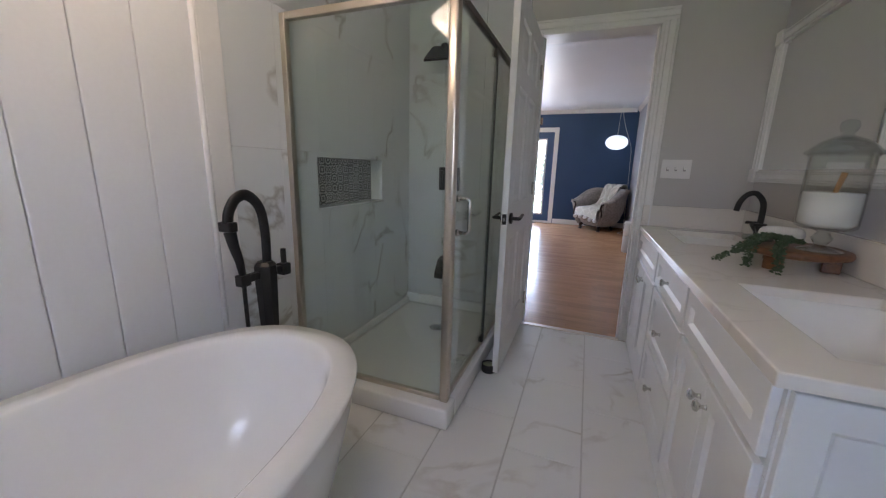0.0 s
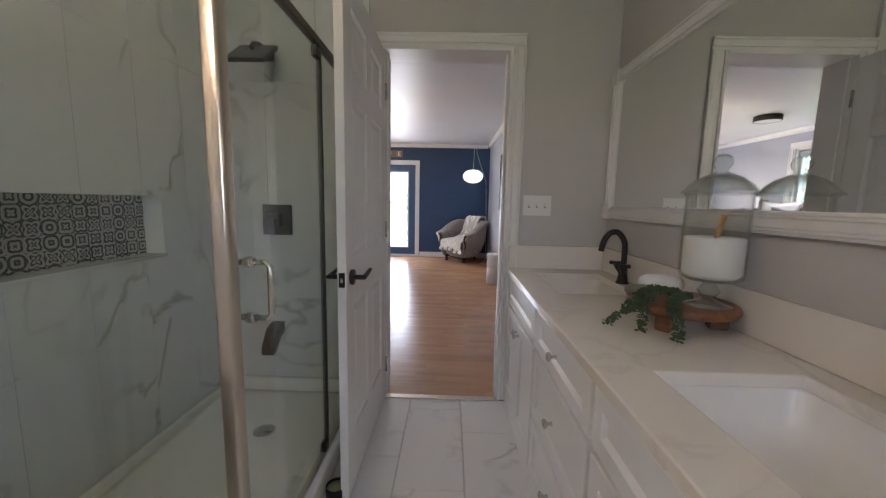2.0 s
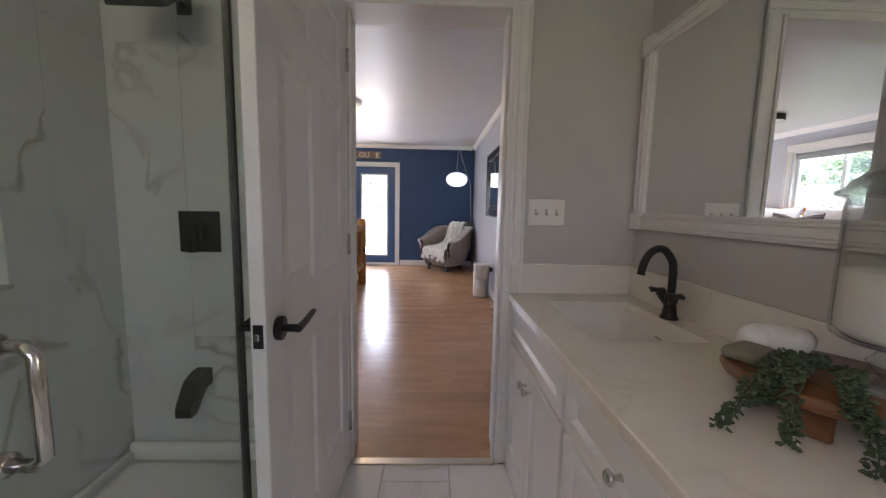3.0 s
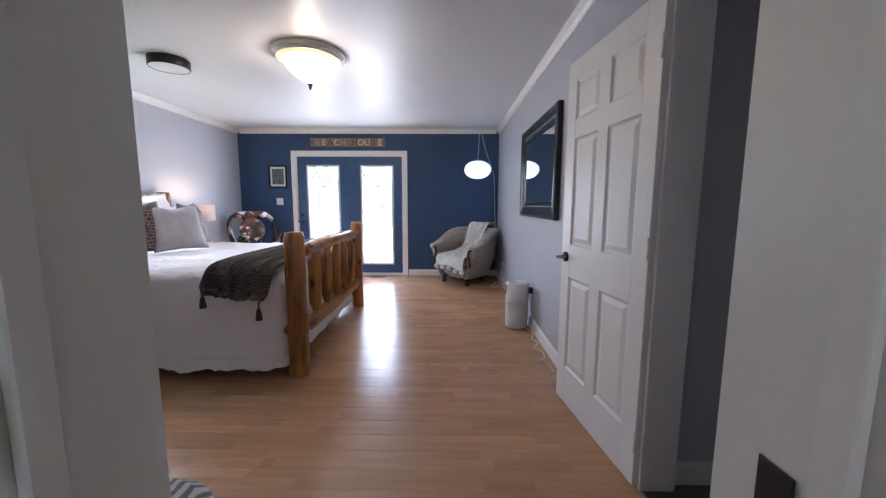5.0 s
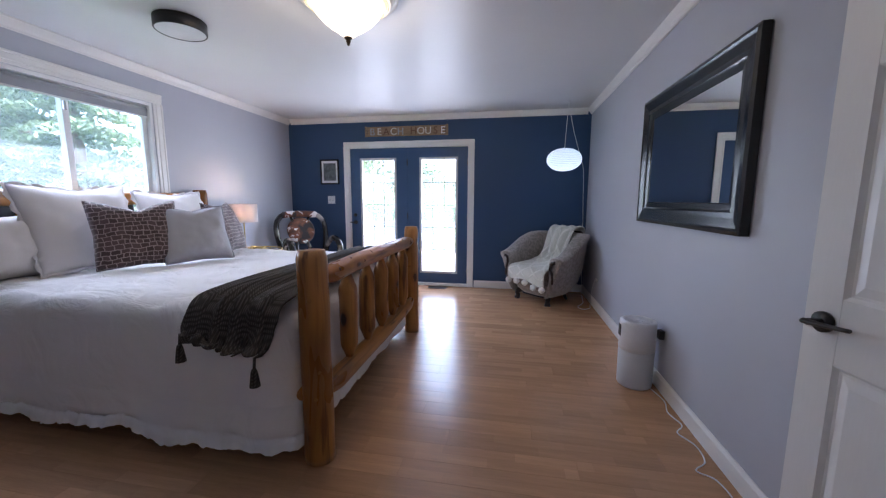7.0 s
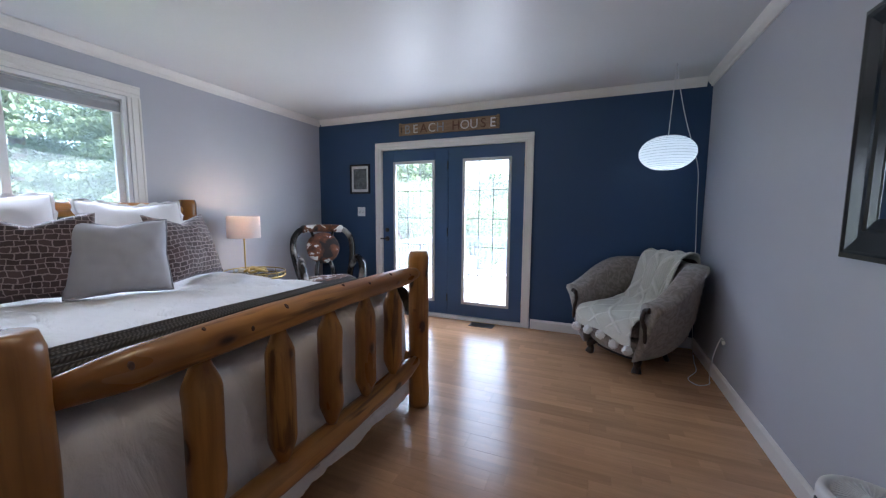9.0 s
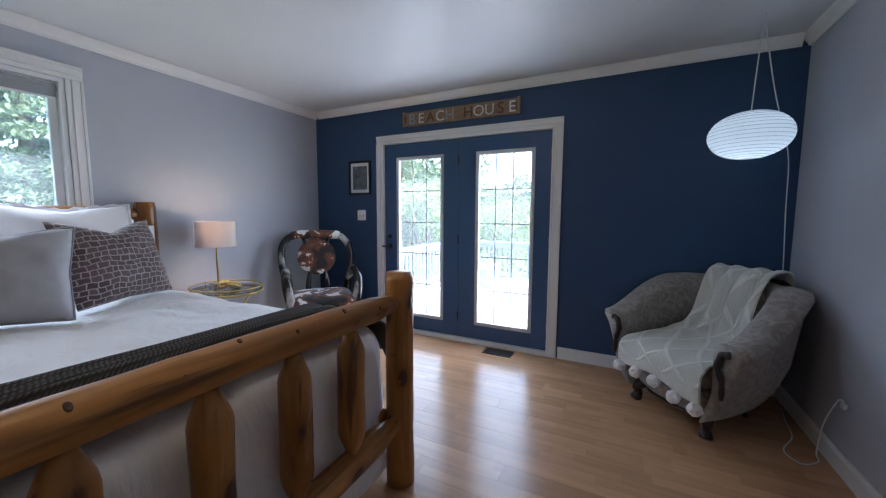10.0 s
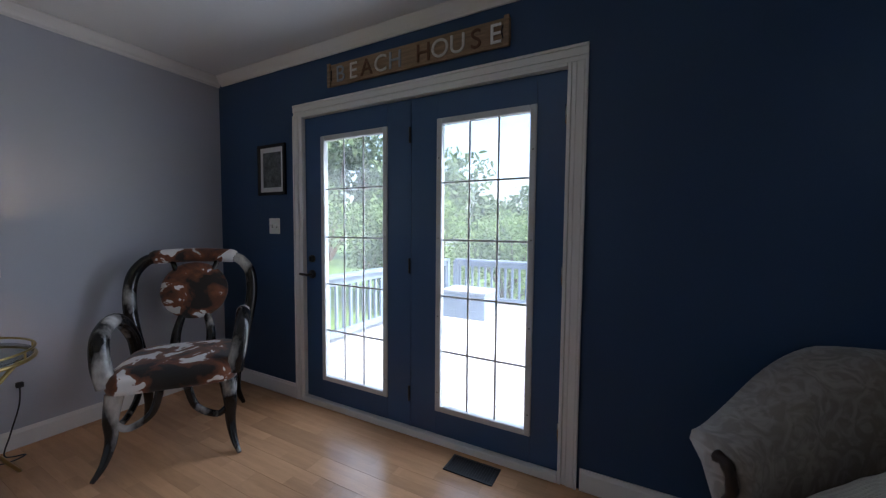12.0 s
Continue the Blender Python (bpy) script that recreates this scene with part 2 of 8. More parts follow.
def lathe(profile, seg=32, at=(0, 0, 0), bm=None, wobble=0.0):
    """A turned body about the z axis from (radius, z) pairs."""
    bm = bm or bmesh.new()
    rings = []
    for r, z in profile:
        if r < 1e-5:
            rings.append([bm.verts.new((at[0], at[1], at[2] + z))])
        else:
            rings.append([bm.verts.new((at[0] + r * math.cos(2 * math.pi * k / seg), at[1] + r * math.sin(2 * math.pi * k / seg), at[2] + z)) for k in range(seg)])
    for a, b in zip(rings, rings[1:]):
        for k in range(seg):
            q = (k + 1) % seg
            if len(a) == 1 and len(b) == 1:
                continue
            if len(a) == 1:
                bm.faces.new((a[0], b[q], b[k]))
            elif len(b) == 1:
                bm.faces.new((a[k], a[q], b[0]))
            else:
                bm.faces.new((a[k], a[q], b[q], b[k]))
    bmesh.ops.recalc_face_normals(bm, faces=bm.faces)
    return bm


def curve_points(points, steps=8, closed=False):
    """A smooth line through the points."""
    pts = [Vector(p) for p in points]
    n, out = len(pts), []
    for i in range(n if closed else n - 1):
        p0 = pts[(i - 1) % n] if closed or i else pts[0]
        p1, p2 = pts[i], pts[(i + 1) % n]
        p3 = pts[(i + 2) % n] if closed or i + 2 < n else pts[-1]
        for s in range(steps):
            t = s / steps
            out.append(0.5 * (2 * p1 + (p2 - p0) * t + (2 * p0 - 5 * p1 + 4 * p2 - p3) * t * t + (3 * p1 - p0 - 3 * p2 + p3) * t ** 3))
    if not closed:
        out.append(pts[-1])
    return out


def tube(points, radius, seg=10, closed=False, caps=True, bm=None, flat=1.0):
    """A round bar along a line; radius is a number or a function of 0..1 along it."""
    bm = bm or bmesh.new()
    pts = [Vector(p) for p in points]
    n, rings, side = len(pts), [], None
    for i, p in enumerate(pts):
        a, b = (pts[i - 1], pts[(i + 1) % n]) if closed else (pts[max(i - 1, 0)], pts[min(i + 1, n - 1)])
        d = (b - a).normalized()
        if side is None:
            side = d.cross(Vector((0, 0, 1)) if abs(d.z) < 0.9 else Vector((1, 0, 0))).normalized()
        side = (side - d * side.dot(d)).normalized()
        up = d.cross(side)
        r = radius(i / max(n - 1, 1)) if callable(radius) else radius
        rings.append([bm.verts.new(p + side * (r * math.cos(2 * math.pi * k / seg)) + up * (flat * r * math.sin(2 * math.pi * k / seg))) for k in range(seg)])
    for i in range(n if closed else n - 1):
        a, b = rings[i], rings[(i + 1) % n]
        for k in range(seg):
            bm.faces.new((a[k], a[(k + 1) % seg], b[(k + 1) % seg], b[k]))
    if caps and not closed:
        bm.faces.new(rings[0][::-1])
        bm.faces.new(rings[-1])
    bmesh.ops.recalc_face_normals(bm, faces=bm.faces)
    return bm


def sheet(nx, ny, place):
    """A grid whose points come from place(u, v)."""
    bm = bmesh.new()
    vs = [[bm.verts.new(place(i / nx, j / ny)) for j in range(ny + 1)] for i in range(nx + 1)]
    for i in range(nx):
        for j in range(ny):
            bm.faces.new((vs[i][j], vs[i + 1][j], vs[i + 1][j + 1], vs[i][j + 1]))
    return bm


def thicken(bm, depth):
    """Gives a grid sheet a back and edges."""
    bmesh.ops.recalc_face_normals(bm, faces=bm.faces)
    bmesh.ops.solidify(bm, geom=bm.faces, thickness=depth)
    return bm


def prism(outline, lo, hi, axis="z", bm=None):
    """An outline (2D) drawn out along an axis."""
    bm = bm or bmesh.new()

    def at(p, h):
        return {"z": (p[0], p[1], h), "y": (p[0], h, p[1]), "x": (h, p[0], p[1])}[axis]
    a = [bm.verts.new(at(p, lo)) for p in outline]
    b = [bm.verts.new(at(p, hi)) for p in outline]
    n = len(outline)
    bm.faces.new(a)
    bm.faces.new(b)
    for k in range(n):
        bm.faces.new((a[k], a[(k + 1) % n], b[(k + 1) % n], b[k]))
    bmesh.ops.recalc_face_normals(bm, faces=bm.faces)
    return bm


def slab(name, axis, near, far, along, heights, mat, holes=()):
    """A wall of real thickness; holes are (from, to, bottom, top) along it."""
    bm = bmesh.new()
    cuts = sorted({along[0], along[1], *[h[0] for h in holes], *[h[1] for h in holes]})
    levels = sorted({heights[0], heights[1], *[h[2] for h in holes], *[h[3] for h in holes]})
    for a0, a1 in zip(cuts, cuts[1:]):
        for z0, z1 in zip(levels, levels[1:]):
            if any(h[0] - 1e-6 <= a0 and a1 <= h[1] + 1e-6 and h[2] - 1e-6 <= z0 and z1 <= h[3] + 1e-6 for h in holes):
                continue
            if axis == "x":
                box((near, a0, z0), (far, a1, z1), bm=bm)
            else:
                box((a0, near, z0), (a1, far, z1), bm=bm)
    bmesh.ops.remove_doubles(bm, verts=bm.verts, dist=1e-5)
    return tagged(part(name, bm, mat), kind="structure")


# ---- structure ----
X0, X1 = -3.30, 1.05          # bedroom side walls
Y0, Y1 = 3.605, 9.385          # bedroom end walls
CEIL = 2.455
BX0, BX1, BY0 = -1.14, 1.14, -0.60   # bathroom walls
DOOR = (-0.172, 0.556)         # bathroom doorway
FRENCH = (-2.345, -0.545)     # french doors
WIN = (5.86, 7.205, 1.06, 2.15)  # bedroom window opening
HALLDOOR = (3.82, 4.655)

slab("wall_bed_north", "y", Y1, Y1 + 0.16, (X0 - 0.16, X1 + 0.14), (0, CEIL), BLUE_WALL, [(*FRENCH, 0.0, 2.03)])
slab("wall_bed_west", "x", X0 - 0.16, X0, (Y0 - 0.08, Y1), (0, CEIL), BED_WALL, [WIN])
slab("wall_bed_east", "x", X1, X1 + 0.12, (Y0, Y1), (0, CEIL), BED_WALL, [(*HALLDOOR, 0.0, 2.04)])
slab("wall_bed_south", "y", Y0 - 0.075, Y0, (X0, X1 + 0.12), (0, CEIL), BED_WALL, [(*DOOR, 0.0, 2.065)])
slab("wall_bath_north", "y", 3.45, Y0 - 0.075, (BX0 - 0.15, BX1 + 0.15), (0, CEIL), BATH_WALL, [(*DOOR, 0.0, 2.065)])
slab("wall_bath_east", "x", BX1, BX1 + 0.15, (BY0, 3.45), (0, CEIL), BATH_WALL)
slab("wall_bath_south", "y", BY0 - 0.15, BY0, (BX0 - 0.15, BX1 + 0.15), (0, CEIL), BATH_WALL, [(-0.1, 0.7, 1.35, 2.05)])
slab("wall_bath_west", "x", BX0 - 0.15, BX0 - 0.02, (BY0, 3.45), (0, CEIL), BATH_WALL)
tagged(part("ceiling", box((X0 - 0.16, 3.52, CEIL), (X1 + 0.14, Y1 + 0.16, CEIL + 0.1)), CEILING_PAINT), kind="structure")
tagged(part("ceiling_bath", box((BX0 - 0.15, BY0 - 0.15, CEIL), (BX1 + 0.15, 3.52, CEIL + 0.1)), CEILING_PAINT), kind="structure")
floor_bed = tagged(part("floor", box((X0, 3.44, -0.12), (X1, Y1 + 0.14, -0.012)), FLOOR_BASE), kind="structure")
floor_bath = tagged(part("floor_bath", box((BX0, BY0, -0.12), (BX1, 3.44, -0.004)), GROUT), kind="structure")
# hall beyond the second door
slab("wall_hall_north", "y", 4.69, 4.8, (1.17, 2.6), (0, CEIL), HALL_WALL)
slab("wall_hall_east", "x", 2.6, 2.7, (3.4, 4.8), (0, CEIL), HALL_WALL)
slab("wall_hall_south", "y", 3.4, 3.5, (1.29, 2.6), (0, CEIL), HALL_WALL)
tagged(part("ceiling_hall", box((1.19, 3.4, CEIL), (2.7, 4.8, CEIL + 0.1)), CEILING_PAINT), kind="structure")
tagged(part("floor_hall", box((X1, 3.4, -0.12), (2.7, 4.8, -0.002)), material("dark_hall_floor", (0.10, 0.10, 0.105), 0.4, vary=0.2)), kind="structure")

# crown, skirting and casings
CROWN = [(0, 0), (0.0, -0.075), (0.012, -0.075), (0.016, -0.060), (0.030, -0.046), (0.038, -0.030), (0.044, -0.016), (0.048, -0.010), (0.048, 0)]


def crown(name, axis, wall, sign, a, b):
    pts = [(wall + sign * p[0], CEIL - 0.002 + p[1]) for p in CROWN]
    bm = prism(pts, a, b, "y" if axis == "x" else "x")
    return tagged(part(name, bm, WHITE_PAINT), kind="structure")


crown("trim_crown_west", "x", X0 + 0.001, 1, Y0, Y1)
crown("trim_crown_east", "x", X1 - 0.001, -1, Y0, Y1)
crown("trim_crown_north", "y", Y1 - 0.001, -1, X0 + 0.048, X1 - 0.048)
crown("trim_crown_south", "y", Y0 + 0.001, 1, X0 + 0.048, X1 - 0.048)
crown("trim_crown_bath_north", "y", 3.449, -1, BX0, BX1 - 0.048)
crown("trim_crown_bath_east", "x", BX1 - 0.001, -1, BY0, 3.45)

BASE = [(0, 0), (0, 0.105), (0.006, 0.105), (0.009, 0.092), (0.013, 0.084), (0.014, 0.0)]


def skirting(name, axis, wall, sign, a, b):
    pts = [(wall + sign * (p[0] + 0.001), p[1] + 0.001) for p in BASE]
    return tagged(part(name, prism(pts, a, b, "y" if axis == "x" else "x"), WHITE_PAINT), kind="structure")


skirting("baseboard_east", "x", X1, -1, HALLDOOR[1] + 0.07, Y1)
skirting("baseboard_west", "x", X0, 1, Y0, Y1)
skirting("baseboard_north_left", "y", Y1, -1, X0 + 0.016, FRENCH[0] - 0.075)
skirting("baseboard_north_right", "y", Y1, -1, FRENCH[1] + 0.085, X1 - 0.016)
skirting("baseboard_south", "y", Y0, 1, X0 + 0.016, DOOR[0] - 0.08)
skirting("baseboard_hall", "y", 4.69, -1, 1.19, 2.6)


def casing(name, axis, face, sign, a, b, top, width=0.075, bottom=0.0, sill=False, depth=0.022):
    """Moulded trim round an opening: two legs and a head, mitred as butt joints."""
    frame_thing = tagged(new(name), kind="structure")
    steps = [(0.0, 0.30, 0.55), (0.30, 0.80, 0.80), (0.80, 1.0, 1.0)]

    def strip(label, lo, hi, z0, z1, horizontal, flip):
        bm = bmesh.new()
        for s0, s1, d in steps:
            if horizontal:
                za, zb = z0 + (z1 - z0) * s0, z0 + (z1 - z0) * s1
                p, q = (lo, za), (hi, zb)
            else:
                w = hi - lo
                u0, u1 = (lo + w * s0, lo + w * s1) if not flip else (hi - w * s1, hi - w * s0)
                p, q = (u0, z0), (u1, z1)
            f0, f1 = sorted((face + sign * 0.001, face + sign * depth * d))
            if axis == "x":
                box((f0, p[0], p[1]), (f1, q[0], q[1]), 0.003, 1, bm)
            else:
                box((p[0], f0, p[1]), (q[0], f1, q[1]), 0.003, 1, bm)
        part(label, bm, WHITE_PAINT, frame_thing)
    strip("casing_leg", a - width, a, bottom, top, False, True)
    strip("casing_leg", b, b + width, bottom, top, False, False)
    strip("casing_head", a - width, b + width, top, top + width, True, False)
    if sill:
        strip("casing_sill", a - width, b + width, bottom - width, bottom, True, False)
    return frame_thing


casing("trim_bath_door_inside", "y", 3.45, -1, *DOOR, 2.065, 0.07)
casing("trim_bath_door_outside", "y", Y0, 1, *DOOR, 2.065, 0.07)
casing("trim_french_doors", "y", Y1, -1, *FRENCH, 2.03, 0.072)
casing("trim_window", "x", X0, 1, WIN[0], WIN[1], WIN[3], 0.09, WIN[2], True)
casing("trim_hall_door", "x", X1, -1, *HALLDOOR, 2.04, 0.075)


def jamb(name, axis, a, b, lo, hi, top, mat=None):
    """The lining of a doorway with its stop."""
    t = tagged(new(name), kind="structure")
    for u0, u1 in ((a + 0.001, a + 0.018), (b - 0.018, b - 0.001)):
        part("jamb_leg", box((u0, lo, 0), (u1, hi, top - 0.001), 0.002, 1) if axis == "y" else box((lo, u0, 0), (hi, u1, top - 0.001), 0.002, 1), mat or WHITE_PAINT, t)
    part("jamb_head", box((a + 0.019, lo, top - 0.018), (b - 0.019, hi, top - 0.001), 0.002, 1) if axis == "y" else box((lo, a + 0.019, top - 0.018), (hi, b - 0.019, top - 0.001), 0.002, 1), mat or WHITE_PAINT, t)
    return t


jamb("trim_jamb_bath", "y", *DOOR, 3.432, 3.627, 2.065)
jamb("trim_jamb_hall", "x", *HALLDOOR, 1.034, 1.185, 2.04)
tagged(part("trim_threshold", box((DOOR[0] + 0.019, 3.425, -0.003), (DOOR[1] - 0.019, 3.47, 0.007), 0.003, 1), NICKEL), kind="structure")
for x0, x1 in ((DOOR[0] + 0.019, DOOR[0] + 0.031), (DOOR[1] - 0.031, DOOR[1] - 0.019)):
    tagged(part("trim_door_stop", box((x0, 3.470, 0.0), (x1, 3.502, 2.045), 0.002, 1), WHITE_PAINT), kind="structure")
tagged(part("trim_strike_plate", box((DOOR[1] - 0.0215, 3.522, 0.895), (DOOR[1] - 0.0185, 3.562, 0.965), 0.001, 1), BLACK_METAL), kind="structure")
window_2 = tagged(new("window_2"), kind="structure")
for lo, hi in (((-0.099, BY0 - 0.14, 1.351), (-0.05, BY0 + 0.01, 2.049)), ((0.65, BY0 - 0.14, 1.351), (0.699, BY0 + 0.01, 2.049)), ((-0.05, BY0 - 0.14, 1.351), (0.65, BY0 + 0.01, 1.40)), ((-0.05, BY0 - 0.14, 2.0), (0.65, BY0 + 0.01, 2.049))):
    part("window_frame", box(lo, hi, 0.003, 1), WHITE_PAINT, window_2)
part("pane", box((-0.05, BY0 - 0.10, 1.40), (0.65, BY0 - 0.094, 2.0)), WINDOW_GLASS, window_2).visible_shadow = False

# ---- bathroom: shower ----
NICHE = (2.345, 3.015, 0.938, 1.216)
SHOWER_Z = 1.80


def tile_cells(y0, y1, z0, z1, hole):
    """The rectangles that are left of one tile when the hole is cut out."""
    ys = sorted({y0, y1, *[min(max(h, y0), y1) for h in hole[:2]]})
    zs = sorted({z0, z1, *[min(max(h, z0), z1) for h in hole[2:]]})
    for a, b in zip(ys, ys[1:]):
        for c, d in zip(zs, zs[1:]):
            if b - a < 1e-4 or d - c < 1e-4:
                continue
            if not (hole[0] - 1e-6 <= a and b <= hole[1] + 1e-6 and hole[2] - 1e-6 <= c and d <= hole[3] + 1e-6):
                yield a, b, c, d


tile_west = tagged(new("wall_tiles_west"), kind="structure")
for iy in range(6):
    for iz in range(4):
        ya, yb = 1.83 + iy * 0.27, 1.83 + (iy + 1) * 0.27
        za, zb = iz * 0.62 + 0.0, min((iz + 1) * 0.62, CEIL - 0.004)
        bm = bmesh.new()
        for a, b, c, d in tile_cells(ya + 0.0006, yb - 0.0006, za + 0.0006, zb - 0.0006, NICHE):
            box((BX0 - 0.014, a, c), (BX0, b, d), bm=bm)
        if len(bm.verts):
            part("tile", bm, SHOWER_MARBLE, tile_west)
tile_north = tagged(new("wall_tiles_north"), kind="structure")
for ix in range(3):
    for iz in range(4):
        xa, xb = BX0 + 0.001 + ix * 0.30, BX0 + (ix + 1) * 0.30
        part("tile", box((xa + 0.0006, 3.432, iz * 0.62 + 0.0006), (xb - 0.0006, 3.4485, min((iz + 1) * 0.62, CEIL - 0.08) - 0.0006)), SHOWER_MARBLE, tile_north)

niche = tagged(new("niche"), "recessed shower niche with a patterned grey mosaic back", "shower niche", kind="structure")
MOSAIC = bpy.data.materials.new("patterned_mosaic")
MOSAIC.use_nodes = True
nt = MOSAIC.node_tree
co = nt.nodes.new("ShaderNodeTexCoord")
def mosaic_math(op, x, y=None):
    n = nt.nodes.new("ShaderNodeMath")
    n.operation = op
    for k, v in enumerate((x, y)):
        if v is None:
            continue
        if isinstance(v, (int, float)):
            n.inputs[k].default_value = v
        else:
            nt.links.new(v, n.inputs[k])
    return n.outputs[0]


# small printed squares, each with its own rosette
xyz = nt.nodes.new("ShaderNodeSeparateXYZ")
nt.links.new(co.outputs["Object"], xyz.inputs[0])
gu, gv = mosaic_math("DIVIDE", xyz.outputs["Y"], 0.056), mosaic_math("DIVIDE", xyz.outputs["Z"], 0.056)
cell = nt.nodes.new("ShaderNodeCombineXYZ")
nt.links.new(mosaic_math("FLOOR", gu), cell.inputs[0])
nt.links.new(mosaic_math("FLOOR", gv), cell.inputs[1])
rnd = nt.nodes.new("ShaderNodeTexWhiteNoise")
nt.links.new(cell.outputs[0], rnd.inputs["Vector"])
fu, fv = mosaic_math("SUBTRACT", mosaic_math("FRACT", gu), 0.5), mosaic_math("SUBTRACT", mosaic_math("FRACT", gv), 0.5)
rad_ = mosaic_math("SQRT", mosaic_math("ADD", mosaic_math("MULTIPLY", fu, fu), mosaic_math("MULTIPLY", fv, fv)))
ang = mosaic_math("ARCTAN2", fv, fu)
petal = mosaic_math("MULTIPLY", mosaic_math("COSINE", mosaic_math("MULTIPLY", ang, 4)), mosaic_math("MULTIPLY", rnd.outputs["Value"], 3.0))
wave_ = mosaic_math("SINE", mosaic_math("ADD", mosaic_math("ADD", mosaic_math("MULTIPLY", rad_, 19), petal), mosaic_math("MULTIPLY", rnd.outputs["Value"], 17)))
ramp = nt.nodes.new("ShaderNodeValToRGB")
ramp.color_ramp.interpolation = "CONSTANT"
ramp.color_ramp.elements[0].color = (0.055, 0.058, 0.062, 1)
ramp.color_ramp.elements[1].position, ramp.color_ramp.elements[1].color = 0.34, (0.20, 0.21, 0.23, 1)
last = ramp.color_ramp.elements.new(0.48)
last.color = (0.47, 0.48, 0.48, 1)
nt.links.new(mosaic_math("MULTIPLY", mosaic_math("ADD", wave_, 1.0), 0.5), ramp.inputs["Fac"])
nt.links.new(ramp.outputs["Color"], nt.nodes["Principled BSDF"].inputs["Base Color"])
nt.nodes["Principled BSDF"].inputs["Roughness"].default_value = 0.3
nb = BX0 - 0.10
part("niche_back", box((nb - 0.006, NICHE[0] - 0.004, NICHE[2] - 0.004), (nb + 0.005, NICHE[1] + 0.004, NICHE[3] + 0.004)), GROUT, niche)
for k in range(4):
    w = (NICHE[1] - NICHE[0]) / 4
    for j in range(2):
        h = (NICHE[3] - NICHE[2]) / 2
        part("mosaic_tile", box((nb, NICHE[0] + k * w + 0.0006, NICHE[2] + j * h + 0.0006), (nb + 0.008, NICHE[0] + (k + 1) * w - 0.0006, NICHE[2] + (j + 1) * h - 0.0006)), MOSAIC, niche, "patterned grey and white encaustic tile")
part("niche_sill", box((nb, NICHE[0] - 0.008, NICHE[2] - 0.010), (BX0 + 0.006, NICHE[1] + 0.008, NICHE[2] + 0.004), 0.002, 1), SHOWER_MARBLE, niche)
part("niche_head", box((nb, NICHE[0], NICHE[3] - 0.001), (BX0 - 0.001, NICHE[1], NICHE[3] + 0.012)), SHOWER_MARBLE, niche)
for ya, yb in ((NICHE[0] - 0.012, NICHE[0] + 0.001), (NICHE[1] - 0.001, NICHE[1] + 0.012)):
    part("niche_side", box((nb, ya, NICHE[2] + 0.004), (BX0 - 0.001, yb, NICHE[3])), SHOWER_MARBLE, niche)
# the wall behind is cut by the niche
bpy.data.objects.remove(bpy.data.objects["wall_bath_west"])
slab("wall_bath_west", "x", BX0 - 0.15, BX0 - 0.0145, (BY0, 3.45), (0, CEIL), BATH_WALL, [(NICHE[0] - 0.012, NICHE[1] + 0.012, NICHE[2] - 0.010, NICHE[3] + 0.012)])

# boards beside the tub
boards = tagged(new("wall_boards"), kind="structure")
y = 1.725
width = 0.192
while y > BY0 + 0.2:
    part("board", box((BX0 - 0.0145, y - width + 0.002, 0.0), (BX0, y, CEIL - 0.004), 0.004, 2), BOARD_PAINT, boards)
    y -= width
    width = 0.1605
part("board", box((BX0 - 0.0145, BY0 + 0.001, 0.0), (BX0, y, CEIL - 0.004), 0.004, 2), BOARD_PAINT, boards)
tagged(part("trim_board_edge", box((BX0 - 0.0145, 1.735, 0.0), (BX0 + 0.012, 1.828, CEIL - 0.004), 0.003, 1), WHITE_PAINT), kind="structure")
tagged(part("trim_board_bead", tube([(BX0 + 0.004, 1.728, 0.002), (BX0 + 0.004, 1.728, CEIL - 0.006)], 0.011, 10), WHITE_PAINT, None, "", True), kind="structure")

# pan with curb
pan = thing("shower_pan", (0, 0, 0), 0, "white acrylic shower pan with raised curb on the tiled floor", "shower pan")
bm = box((BX0 + 0.001, 2.080, 0.0), (-0.262, 2.195, 0.105), 0.012, 3)
part("front_curb", bm, ACRYLIC, pan, "", True)
part("side_curb", box((-0.342, 2.196, 0.0), (-0.262, 3.43, 0.105), 0.012, 3), ACRYLIC, pan, "", True)
part("back_upstand", box((BX0 + 0.001, 3.395, 0.0), (-0.343, 3.431, 0.125), 0.012, 3), ACRYLIC, pan, "", True)
part("wall_upstand", box((BX0 + 0.001, 2.196, 0.0), (BX0 + 0.03, 3.394, 0.095), 0.012, 3), ACRYLIC, pan, "", True)


def dish(u, v):
    x, yy = BX0 + 0.02 + u * 0.795, 2.17 + v * 1.24
    d = math.hypot(x + 0.69, yy - 3.0)
    return (x, yy, 0.042 + 0.012 * min(d, 1.0))


part("pan_floor", thicken(sheet(20, 24, dish), 0.01), ACRYLIC, pan, "", True)
drain = part("drain", lathe([(0.0, 0.0), (0.050, 0.0), (0.052, 0.003), (0.046, 0.005), (0.0, 0.005)], 28, (-0.69, 3.0, 0.0455)), CHROME, pan, "round chrome drain with small holes", True)
for k in range(16):
    a, r = k * 2.4, 0.008 + 0.0021 * k
    part("drain_hole", lathe([(0.0, 0.0), (0.0042, 0.0), (0.0042, 0.0006), (0.0, 0.0006)], 8, (-0.69 + r * math.cos(a), 3.0 + r * math.sin(a), 0.0505)), BLACK_METAL, drain)

